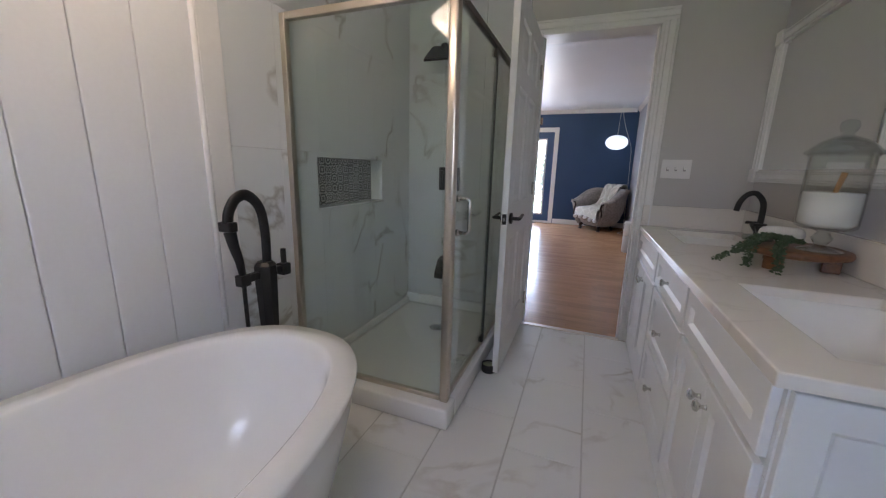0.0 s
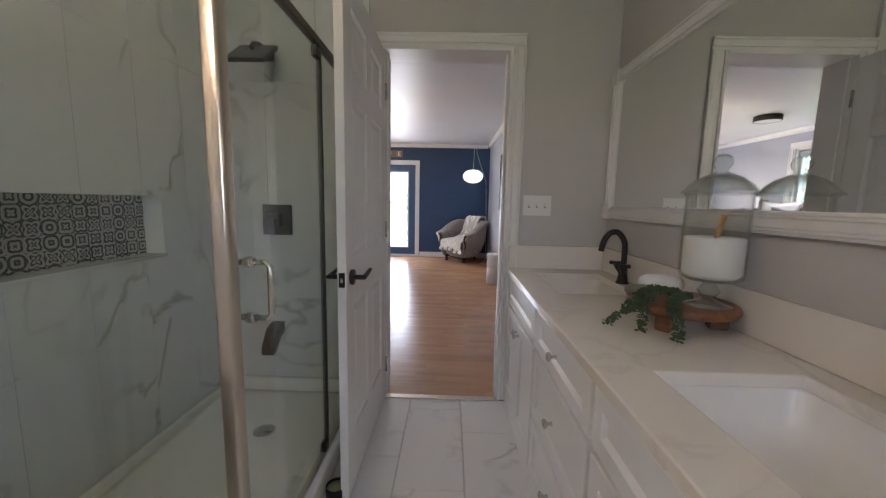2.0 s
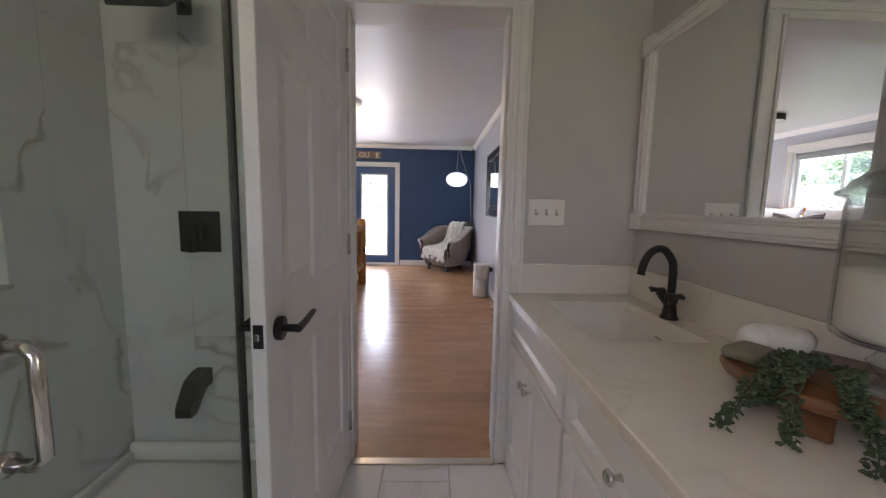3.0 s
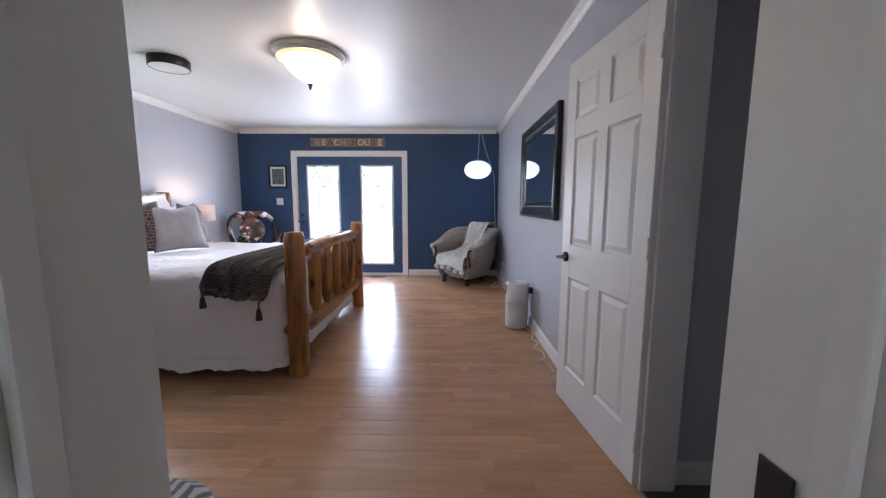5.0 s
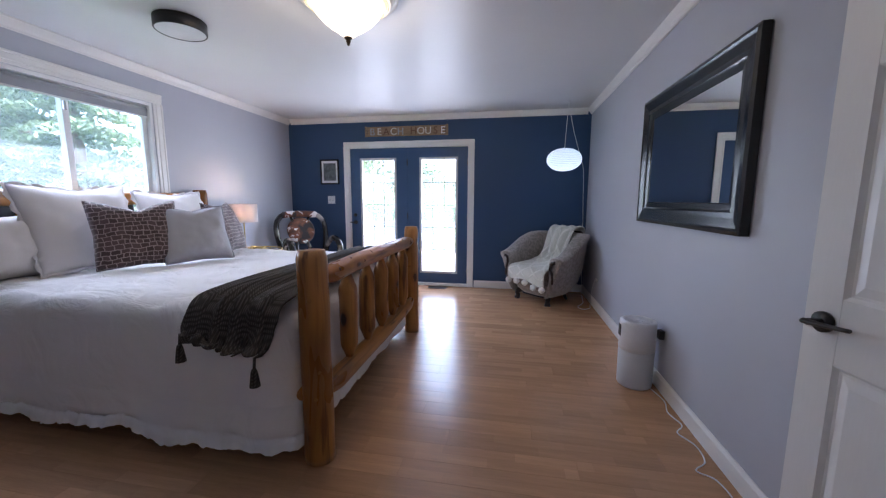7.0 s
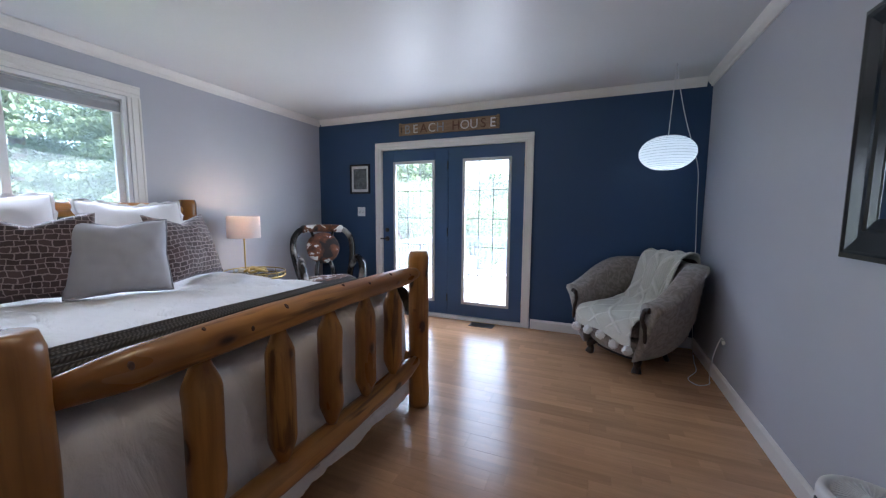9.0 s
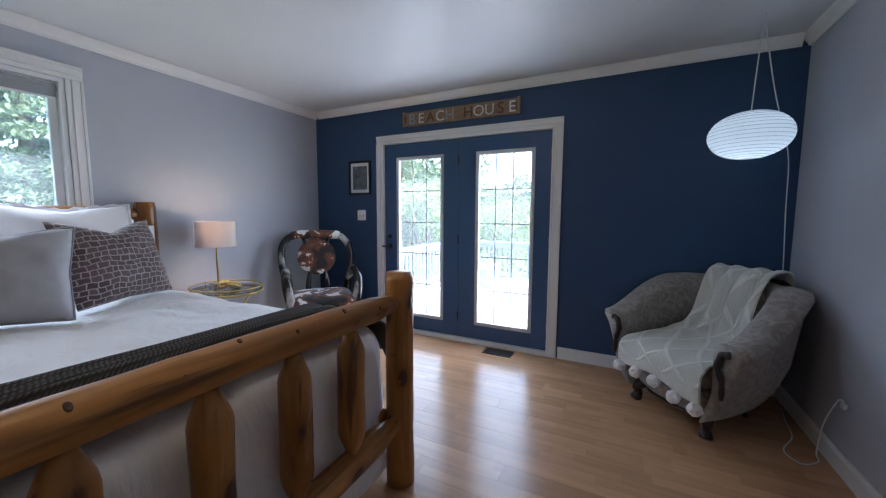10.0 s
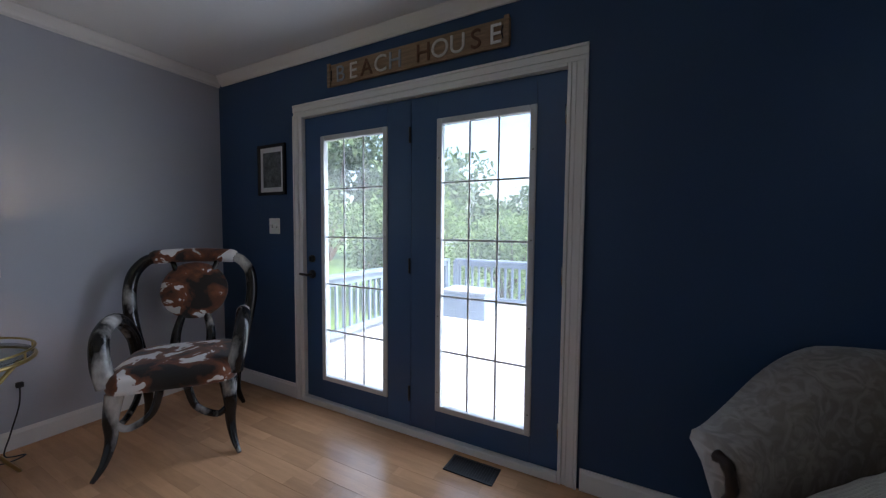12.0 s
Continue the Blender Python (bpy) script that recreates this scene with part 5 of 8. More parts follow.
part("foot_rail", log(line((FX, FA + 0.055, 0.885), (FX - 0.012, FB - 0.05, 0.882), 34, (0, 0, 0.012)), end_taper(0.052), 11), LOG_Y, bed, "", True)
part("foot_rail", log(line((FX, FA + 0.055, 0.315), (FX - 0.012, FB - 0.05, 0.315), 34, (0, 0, -0.015)), end_taper(0.055), 12), LOG_Y, bed, "", True)
for k, yy in enumerate((6.082, 6.360, 6.625, 6.884, 7.146)):
    def rad(s):
        return 0.051 * min(1, 0.36 + 3.7 * min(s, 1 - s))
    part("spindle", log(line((FX - 0.006, yy, 0.345), (FX - 0.006, yy, 0.855), 26), rad, 20 + k, 16), LOG, bed, "", True)
DARK_KNOT = material("dark_pine_knot", (0.085, 0.030, 0.011), 0.4, vary=0.3, scale=40, fine=160, bump=0.3)
for f, up, size in ((0.08, 25, 0.016), (0.19, 62, 0.012), (0.27, 8, 0.014), (0.36, 48, 0.017), (0.47, 20, 0.011), (0.56, 70, 0.014), (0.66, 35, 0.013), (0.79, 55, 0.016), (0.90, 15, 0.012)):
    a = radians(up)
    n_ = Vector((math.cos(a), 0, math.sin(a)))
    size *= 0.62
    at = Vector((FX - 0.012 * f, FA + 0.055 + (FB - FA - 0.105) * f, 0.885 + 0.012 * math.sin(math.pi * f))) + n_ * 0.050
    knot = part("knot", lathe([(size * 0.75, -0.006), (size * 0.66, 0.001), (size * 0.5, 0.0035), (size * 0.3, 0.002), (0, 0.0015)], 12), DARK_KNOT, bed, "", True)
    knot.matrix_local = Matrix.Translation(at) @ n_.to_track_quat("Z", "Y").to_matrix().to_4x4() @ Matrix.Diagonal((1.0, 0.7 + 90 * size, 1.0, 1.0))
part("head_rail", log(line((-3.205, 5.66, 1.265), (-3.205, 7.52, 1.265), 34), end_taper(0.055), 31), LOG_Y, bed, "", True)
part("head_rail", log(line((-3.205, 5.66, 0.80), (-3.205, 7.52, 0.80), 34), end_taper(0.055), 32), LOG_Y, bed, "", True)
part("side_rail", log(line((-3.16, 5.66, 0.33), (-0.92, 5.70, 0.33), 34), end_taper(0.055), 33), LOG_X, bed, "", True)
part("side_rail", log(line((-3.16, 7.50, 0.33), (-0.93, 7.44, 0.33), 34), end_taper(0.055), 34), LOG_X, bed, "", True)
for k in range(3):
    yy = 5.95 + 0.28 * k
    part("head_block", log(line((-3.205, yy - 0.13, 0.85), (-3.205, yy - 0.13, 1.215), 10), 0.035, 40 + k, 14), LOG, bed, "", True)
part("head_panel", box((-3.215, 5.85, 0.86), (-3.195, 6.85, 1.212), 0.004, 1), BLACK_METAL, bed, "dark cut-out panel in the headboard")

mattress = thing("mattress", (0, 0, 0), 0, "thick mattress under white bedding on the log bed", "mattress")
part("mattress_body", box((-3.10, 5.70, 0.37), (-0.98, 7.44, 0.70), 0.05, 3), TOWEL, mattress, "", True)
LINEN = material("white_linen", (0.86, 0.85, 0.86), 0.9, vary=0.03, scale=4, fine=260, bump=0.35)
nt = LINEN.node_tree
wk = nt.nodes.new("ShaderNodeTexNoise")
wk.inputs["Scale"].default_value, wk.inputs["Detail"].default_value, wk.inputs["Distortion"].default_value = 4.5, 4, 1.6
wm = nt.nodes.new("ShaderNodeMapping")
wm.inputs["Scale"].default_value = (1.0, 1.7, 0.8)
nt.links.new(nt.nodes["Texture Coordinate"].outputs["Object"], wm.inputs["Vector"])
nt.links.new(wm.outputs[0], wk.inputs["Vector"])
wb = nt.nodes.new("ShaderNodeBump")
wb.inputs["Strength"].default_value, wb.inputs["Distance"].default_value = 0.55, 0.03
nt.links.new(wk.outputs["Fac"], wb.inputs["Height"])
nt.links.new(wb.outputs["Normal"], nt.nodes["Bump"].inputs["Normal"])
duvet = thing("duvet", (0, 0, 0), 0, "white linen duvet with ruffled hem hanging to the floor", "bedding")


def rounded(x0, x1, y0, y1, c, n=14, m=26):
    """Points round a rounded rectangle, evenly enough for folds."""
    out = []
    corners = [((x1 - c, y1 - c), 0), ((x0 + c, y1 - c), 90), ((x0 + c, y0 + c), 180), ((x1 - c, y0 + c), 270)]
    for k in range(4):
        (cx, cy), a0 = corners[k]
        for e in range(n):
            t0 = radians(a0 + 90 * e / n)
            out.append((cx + c * math.cos(t0), cy + c * math.sin(t0)))
        (dx, dy), a1 = corners[(k + 1) % 4]
        s0 = (cx + c * math.cos(radians(a0 + 90)), cy + c * math.sin(radians(a0 + 90)))
        s1 = (dx + c * math.cos(radians(a1)), dy + c * math.sin(radians(a1)))
        seg = m if k % 2 else m
        for e in range(seg * (3 if k in (0, 2) else 2)):
            f = e / (seg * (3 if k in (0, 2) else 2))
            out.append((s0[0] + (s1[0] - s0[0]) * f, s0[1] + (s1[1] - s0[1]) * f))
    return out


DX0, DX1, DY0, DY1, DT = -3.10, -0.955, 5.615, 7.525, 0.775
rings = []
top_levels = [(-0.85 + 0.73 * k / 21, DT + 0.006 - 0.003 * max(0, k - 12) / 9) for k in range(21)] + [(-0.12, DT - 0.004), (-0.09, DT - 0.010), (-0.07, DT - 0.016), (-0.05, DT - 0.027), (-0.035, DT - 0.038), (-0.022, DT - 0.055), (-0.012, DT - 0.075), (-0.004, DT - 0.10), (0.0, DT - 0.13)]
side_levels = [(0.004, 0.58), (0.008, 0.50), (0.012, 0.42), (0.016, 0.35), (0.020, 0.305), (0.022, 0.298)]
skirt_levels = [(0.006, 0.300), (0.016, 0.29), (0.020, 0.24), (0.024, 0.19), (0.028, 0.155), (0.022, 0.146), (0.034, 0.138), (0.040, 0.115), (0.046, 0.088)]
for k, (off, z) in enumerate(top_levels + side_levels + skirt_levels):
    ring_pts = []
    ref = rounded(DX0, DX1, DY0, DY1, 0.13, 18, 64)
    cx, cy = (DX0 + DX1) / 2, (DY0 + DY1) / 2
    shrink_x, shrink_y = (DX1 - DX0) / 2, (DY1 - DY0) / 2
    for q, (px, py) in enumerate(ref):
        fx, fy = (shrink_x + off) / shrink_x, (shrink_y + off) / shrink_y
        x, yv = cx + (px - cx) * fx, cy + (py - cy) * fy
        d = Vector((px - cx, (py - cy) * 1.2, 0)).normalized()
        fall = max(0.0, min(1.0, (DT - 0.08 - z) / 0.6))
        w = 0.034 * fall * noise.noise(Vector((px * 3.0, py * 3.0, 7))) + 0.012 * fall * noise.noise(Vector((px * 8, py * 8, z * 3)))
        zz = z
        if z < 0.15:
            w += (0.15 - z) * (0.26 * noise.noise(Vector((px * 17, py * 17, 2))) + 0.16 * noise.noise(Vector((px * 36, py * 36, z * 9))) + 0.10 * noise.noise(Vector((px * 70, py * 70, z * 9))))
            zz = z + 0.016 * noise.noise(Vector((px * 7, py * 7, 1))) + 0.013 * noise.noise(Vector((px * 19, py * 19, 6))) + 0.009 * noise.noise(Vector((px * 44, py * 44, 8))) + 0.040 * noise.noise(Vector((px * 3.1, py * 3.1, 4)))
        if z > 0.55:
            crease = 1 - abs(noise.noise(Vector((x * 1.7 + yv * 1.1, yv * 3.4 - x, 2)))) * 2
            fine = 1 - abs(noise.noise(Vector((x * 4.1 - yv * 2.0, yv * 5.2 + x * 2, 9)))) * 2
            wr = noise.noise(Vector((x * 2.2, yv * 4.0, 2))) * 0.013 - max(0, crease - 0.60) * 0.034 - max(0, fine - 0.70) * 0.022 + noise.noise(Vector((x * 7, yv * 10, 5))) * 0.005
            zz = z + wr * min(1.0, (z - 0.55) / 0.2)
        ring_pts.append(Vector((min(x + d.x * w, -0.925), yv + d.y * w, zz)))
    rings.append(ring_pts)
cut = len(top_levels) + len(side_levels)
part("duvet_cover", loft(rings[:cut], True, False), LINEN, duvet, "smooth white linen cover", True)
part("ruffled_skirt", loft(rings[cut:], False, False), LINEN, duvet, "gathered white ruffle hem", True)

# throw with tassels
KNIT = bpy.data.materials.new("dark_grey_knit")
KNIT.use_nodes = True
nt = KNIT.node_tree
p = nt.nodes["Principled BSDF"]
co = nt.nodes.new("ShaderNodeTexCoord")
wv = nt.nodes.new("ShaderNodeTexWave")
wv.inputs["Scale"].default_value, wv.inputs["Distortion"].default_value, wv.inputs["Detail"].default_value = 30, 0.35, 2
wv.bands_direction = "X"
wv2 = nt.nodes.new("ShaderNodeTexWave")
wv2.inputs["Scale"].default_value, wv2.inputs["Distortion"].default_value = 24, 0.35
wv2.bands_direction = "Y"
# stitches run on over the edge of the bed: y and z count together
kx = nt.nodes.new("ShaderNodeSeparateXYZ")
ks = nt.nodes.new("ShaderNodeMath")
ks.operation = "SUBTRACT"
kc = nt.nodes.new("ShaderNodeCombineXYZ")
nt.links.new(co.outputs["Object"], kx.inputs[0])
nt.links.new(kx.outputs["Y"], ks.inputs[0])
nt.links.new(kx.outputs["Z"], ks.inputs[1])
nt.links.new(kx.outputs["X"], kc.inputs["X"])
nt.links.new(ks.outputs[0], kc.inputs["Y"])
nt.links.new(kc.outputs[0], wv.inputs["Vector"])
nt.links.new(kc.outputs[0], wv2.inputs["Vector"])
mm = nt.nodes.new("ShaderNodeMath")
mm.operation = "MULTIPLY"
nt.links.new(wv.outputs["Fac"], mm.inputs[0])
nt.links.new(wv2.outputs["Fac"], mm.inputs[1])
cr = nt.nodes.new("ShaderNodeValToRGB")
cr.color_ramp.elements[0].color, cr.color_ramp.elements[1].color = (0.040, 0.035, 0.032, 1), (0.135, 0.120, 0.108, 1)
nt.links.new(mm.outputs[0], cr.inputs["Fac"])
nt.links.new(cr.outputs["Color"], p.inputs["Base Color"])
p.inputs["Roughness"].default_value = 0.95
bb = nt.nodes.new("ShaderNodeBump")
bb.inputs["Strength"].default_value, bb.inputs["Distance"].default_value = 0.8, 0.004
nt.links.new(mm.outputs[0], bb.inputs["Height"])
nt.links.new(bb.outputs["Normal"], p.inputs["Normal"])

blanket = thing("throw_blanket", (0, 0, 0), 0, "dark grey knitted throw with tassels across the bed foot", "blanket")
PATH_YZ = curve_points([(0, 5.550, 0.52), (0, 5.562, 0.60), (0, 5.585, 0.69), (0, 5.635, 0.765), (0, 5.76, 0.796), (0, 6.2, 0.800), (0, 6.8, 0.800), (0, 7.3, 0.796), (0, 7.46, 0.775), (0, 7.545, 0.70), (0, 7.575, 0.56)], 8)


def throw_at(u, v):
    f = u * (len(PATH_YZ) - 1)
    k = min(int(f), len(PATH_YZ) - 2)
    q = PATH_YZ[k].lerp(PATH_YZ[k + 1], f - k)
    hang = max(0.0, 1 - u / 0.16)
    g = max(0.0, min(1.0, (u - 0.22) / 0.35))
    w0, w1 = -1.445 + 0.07 * g * g * (3 - 2 * g) + 0.06 * hang, -0.975 - 0.03 * hang
    swing = 3 * noise.noise(Vector((u * 4, v * 2, 1)))
    x = w0 + (w1 - w0) * v + 0.02 * noise.noise(Vector((u * 9, v * 3, 0))) - 0.012 * math.cos(v * 25 + swing) * (0.4 + hang)
    fold = 0.034 * math.sin(v * 25 + swing) * (0.75 + 0.75 * hang) + 0.008 * math.sin(v * 61 + 2 * swing)
    short = max(0.0, 1 - u / 0.10) * (0.055 + 0.085 * (1 - v) ** 1.4 + 0.012 * math.sin(v * 9))
    lift = max(fold, -0.004) * (1 - min(1.0, hang * 1.6))
    out = -(abs(fold) * 1.1 + 0.012) * min(1.0, hang * 1.6)
    return Vector((x, q.y + out - 0.004, q.z + lift + 0.012 + short))


bm = sheet(100, 70, throw_at)
bmesh.ops.recalc_face_normals(bm, faces=bm.faces)
weave = part("blanket_cloth", bm, KNIT, blanket, "", True).modifiers.new("thickness", "SOLIDIFY")
weave.thickness, weave.offset = 0.008, 0.0
for v in (0.02, 0.96):
    q = throw_at(0, v)
    t0 = part("tassel", tube([q, q + Vector((0, -0.006, -0.04)), q + Vector((0, -0.008, -0.055))], 0.006, 8), KNIT, blanket, "dark grey yarn tassel", True)
    part("fringe", lathe([(0.010, 0), (0.014, -0.012), (0.019, -0.05), (0.022, -0.075), (0, -0.078)], 12, q + Vector((0, -0.008, -0.05))), KNIT, t0, "", True)

# pillows
def pillow_mesh(w, h, t, seed, flange=0.0, dent=0.0):
    n = 26
    bm = bmesh.new()
    front, back = [], []
    for side, store in ((1, front), (-1, back)):
        for i in range(n + 1):
            row = []
            for j in range(n + 1):
                a, b = 2 * i / n - 1, 2 * j / n - 1
                pinch = 1 - 0.075 * ((1 - abs(a)) if abs(b) > abs(a) else (1 - abs(b))) * max(abs(a), abs(b)) ** 4
                x, z = a * w / 2 * pinch, b * h / 2 * pinch
                if b > 0:
                    z -= dent * (1 - abs(a)) ** 1.5 * b ** 2
                e = max(0.0, (1 - abs(a) ** 2.6)) ** 0.55 * max(0.0, (1 - abs(b) ** 2.6)) ** 0.55
                y = side * t / 2 * e * (1 + 0.14 * noise.noise(Vector((a * 2.2, b * 2.2, seed))))
                y += 0.006 * noise.noise(Vector((a * 5, b * 5, seed + 3 * side)))
                row.append(bm.verts.new((x, y, z + h / 2)))
            store.append(row)
    for i in range(n):
        for j in range(n):
            bm.faces.new((front[i][j], front[i][j + 1], front[i + 1][j + 1], front[i + 1][j]))
            bm.faces.new((back[i][j], back[i + 1][j], back[i + 1][j + 1], back[i][j + 1]))
    bmesh.ops.remove_doubles(bm, verts=bm.verts, dist=0.004)
    bmesh.ops.recalc_face_normals(bm, faces=bm.faces)
    return bm


def pillow(label, m, w, h, t, mat, seed, piping=None, ruffle=False, dent=0.03):
    ob = tagged(new("pillow"), label, "pillow", "pillows on the bed")
    ob.matrix_world = m
    part("cushion", pillow_mesh(w, h, t, seed, dent=dent), mat, ob, "", True)
    if ruffle or piping:
        edge = []
        for k in range(96):
            f = k / 24
            side, g = int(f), f - int(f)
            a, b = [(-1 + 2 * g, -1), (1, -1 + 2 * g), (1 - 2 * g, 1), (-1, 1 - 2 * g)][side]
            pinch = 1 - 0.075 * ((1 - abs(a)) if abs(b) > abs(a) else (1 - abs(b)))
            z = b * h / 2 * pinch - (dent * (1 - abs(a)) ** 1.5 if b > 0 else 0)
            edge.append(Vector((a * w / 2 * pinch, 0, z + h / 2)))
        if piping:
            part("piping", tube(edge, 0.005, 6, closed=True), piping, ob, "", True)
        if ruffle:
            bm = bmesh.new()
            cen = Vector((0, 0, h / 2))
            inner, outer = [], []
            for k, q in enumerate(edge):
                d = (q - cen).normalized()
                inner.append(bm.verts.new(q - d * 0.006))
                outer.append(bm.verts.new(q + d * (0.024 + 0.007 * math.sin(k * 2.1)) + Vector((0, 0.012 * math.sin(k * 1.7), 0))))
            for k in range(96):
                bm.faces.new((inner[k], inner[(k + 1) % 96], outer[(k + 1) % 96], outer[k]))
            part("ruffle", thicken(bm, 0.003), mat, ob, "", True)
    return ob


CROC = bpy.data.materials.new("brown_crocodile_velvet")
CROC.use_nodes = True
nt = CROC.node_tree
p = nt.nodes["Principled BSDF"]
co = nt.nodes.new("ShaderNodeTexCoord")
nz = nt.nodes.new("ShaderNodeTexNoise")
nz.inputs["Scale"].default_value, nz.inputs["Detail"].default_value = 11, 4
mv = nt.nodes.new("ShaderNodeVectorMath")
mv.operation = "MULTIPLY_ADD"
mv.inputs[1].default_value = (0.05, 0.05, 0.05)
nt.links.new(co.outputs["Object"], nz.inputs["Vector"])
nt.links.new(nz.outputs["Color"], mv.inputs[0])
nt.links.new(co.outputs["Object"], mv.inputs[2])
sx_ = nt.nodes.new("ShaderNodeSeparateXYZ")
cx_ = nt.nodes.new("ShaderNodeCombineXYZ")
nt.links.new(mv.outputs[0], sx_.inputs[0])
nt.links.new(sx_.outputs["X"], cx_.inputs["X"])
nt.links.new(sx_.outputs["Z"], cx_.inputs["Y"])
br = nt.nodes.new("ShaderNodeTexBrick")
br.offset, br.squash, br.squash_frequency = 0.43, 0.72, 3
for key, v in (("Scale", 1.0), ("Mortar Size", 0.0040), ("Mortar Smooth", 0.9), ("Bias", -0.2), ("Brick Width", 0.045), ("Row Height", 0.030)):
    br.inputs[key].default_value = v
br.inputs["Color1"].default_value, br.inputs["Color2"].default_value, br.inputs["Mortar"].default_value = (0.050, 0.026, 0.026, 1), (0.105, 0.062, 0.060, 1), (0.36, 0.28, 0.27, 1)
nt.links.new(cx_.outputs[0], br.inputs["Vector"])
cr = br
nt.links.new(cr.outputs["Color"], p.inputs["Base Color"])
p.inputs["Roughness"].default_value = 0.7
p.inputs["Sheen Weight"].default_value = 0.3
SHAM = material("white_sham_linen", (0.76, 0.73, 0.73), 0.9, vary=0.04, scale=8, fine=260, bump=0.4)
GREY_LINEN = material("pale_grey_linen", (0.44, 0.44, 0.48), 0.85, vary=0.05, scale=6, fine=320, bump=0.35)
GREY_PIPING = material("grey_piping", (0.26, 0.26, 0.29), 0.8)
PIL = DT + 0.012
# cushion faces +x after a quarter turn; lean tips the top towards the headboard
pillow("large white ruffled pillow sham leaning on the headboard", pose(-2.80, 6.26, PIL, 0, -20, 0) @ pose(0, 0, 0, 0, 0, 90), 0.68, 0.60, 0.20, SHAM, 1, None, True)
pillow("large white ruffled pillow sham leaning behind brown cushions", pose(-2.87, 7.06, PIL, 0, -20, 0) @ pose(0, 0, 0, 0, 0, 90), 0.66, 0.57, 0.20, SHAM, 2, None, True)
pillow("brown crocodile-pattern velvet cushion against a white sham", pose(-2.50, 6.31, PIL, 0, -17, -24) @ pose(0, 0, 0, 0, 0, 90), 0.52, 0.48, 0.17, CROC, 3, None, False, 0.07)
pillow("brown crocodile-pattern velvet cushion beside the bedside lamp", pose(-2.46, 7.13, PIL, 0, -19, 20) @ pose(0, 0, 0, 0, 0, 90), 0.55, 0.47, 0.17, CROC, 4, None, False, 0.07)
pillow("pale grey linen cushion with piped edge in front", pose(-2.31, 6.60, PIL, 0, -22, -26) @ pose(0, 0, 0, 0, 0, 90), 0.47, 0.45, 0.17, GREY_LINEN, 5, GREY_PIPING, False, 0.035)
pillow("plump white sleeping pillow at the bed's edge", pose(-2.92, 5.84, PIL - 0.015, 0, -16, 0) @ pose(0, 0, 0, 0, 0, 90), 0.50, 0.40, 0.24, SHAM, 6, None, False, 0.0)
pillow("white sleeping pillow beside the far head post", pose(-2.98, 7.32, PIL - 0.015, 0, -10, 0) @ pose(0, 0, 0, 0, 0, 90), 0.44, 0.42, 0.16, SHAM, 7, None, False, 0.0)

# ---- bedroom: bedside table and lamp ----
TC, TZ = (-2.86, 7.935), 0.665
table = thing("side_table", (*TC, 0), 0, "oval brass side table with glass top and crossed legs", "table")
ell = [Vector((0.29 * math.cos(2 * math.pi * k / 56), 0.245 * math.sin(2 * math.pi * k / 56), 0)) for k in range(56)]
part("lower_rim", tube([q + Vector((0, 0, TZ - 0.02)) for q in ell], 0.009, 8, closed=True), BRASS, table, "", True)
part("upper_rim", tube([q * 1.0 + Vector((0, 0, TZ + 0.022)) for q in ell], 0.0055, 8, closed=True), BRASS, table, "", True)
for k in range(0, 56, 7):
    part("rim_post", tube([ell[k] + Vector((0, 0, TZ - 0.02)), ell[k] + Vector((0, 0, TZ + 0.022))], 0.004, 6), BRASS, table)
bm = bmesh.new()
lo = [bm.verts.new(q * 0.985 + Vector((0, 0, TZ - 0.010))) for q in ell]
hi = [bm.verts.new(q * 0.985 + Vector((0, 0, TZ - 0.002))) for q in ell]
bm.faces.new(lo[::-1])
bm.faces.new(hi)
for k in range(56):
    bm.faces.new((lo[k], lo[(k + 1) % 56], hi[(k + 1) % 56], hi[k]))
part("glass_top", bm, pane_material("smoky_mirror_glass", (0.62, 0.64, 0.62), 0.9), table, "glass top")
for k in range(3):
    a = radians(75 + 120 * k)
    a2 = a + radians(165)
    part("leg", tube([(0.255 * math.cos(a), 0.21 * math.sin(a), TZ - 0.022), (0.26 * math.cos(a2), 0.24 * math.sin(a2), 0.0)], 0.009, 8), BRASS, table, "", True)
part("leg_knot", lathe([(0, -0.02), (0.022, -0.012), (0.022, 0.012), (0, 0.02)], 12, (0, 0, 0.32)), BRASS, table, "", True)

tl = thing("table_lamp", (-3.035, 7.975, TZ - 0.002), 0, "brass table lamp with white drum shade, lit", "lamp")
part("base", box((-0.05, -0.05, 0.0), (0.05, 0.05, 0.03), 0.004, 2), vein_material("white_marble_base", (0.8, 0.8, 0.79), (0.5, 0.5, 0.5), 0.2, 9), tl, "white marble block base")
part("stem", tube([(0, 0, 0.03), (0, 0, 0.46)], 0.007, 10), BRASS, tl, "", True)
SHADE = bpy.data.materials.new("white_linen_shade")
SHADE.use_nodes = True
nt = SHADE.node_tree
nt.nodes.remove(nt.nodes["Principled BSDF"])
df = nt.nodes.new("ShaderNodeBsdfDiffuse")
df.inputs["Color"].default_value = (0.78, 0.74, 0.74, 1)
ts = nt.nodes.new("ShaderNodeBsdfTranslucent")
ts.inputs["Color"].default_value = (0.72, 0.62, 0.58, 1)
mxs = nt.nodes.new("ShaderNodeMixShader")
mxs.inputs["Fac"].default_value = 0.35
nt.links.new(df.outputs[0], mxs.inputs[1])
nt.links.new(ts.outputs[0], mxs.inputs[2])
nt.links.new(mxs.outputs[0], nt.nodes["Material Output"].inputs["Surface"])
part("shade", lathe([(0.150, 0.335), (0.147, 0.545), (0.145, 0.545), (0.148, 0.335), (0.150, 0.335)], 48), SHADE, tl, "white fabric drum shade", True)
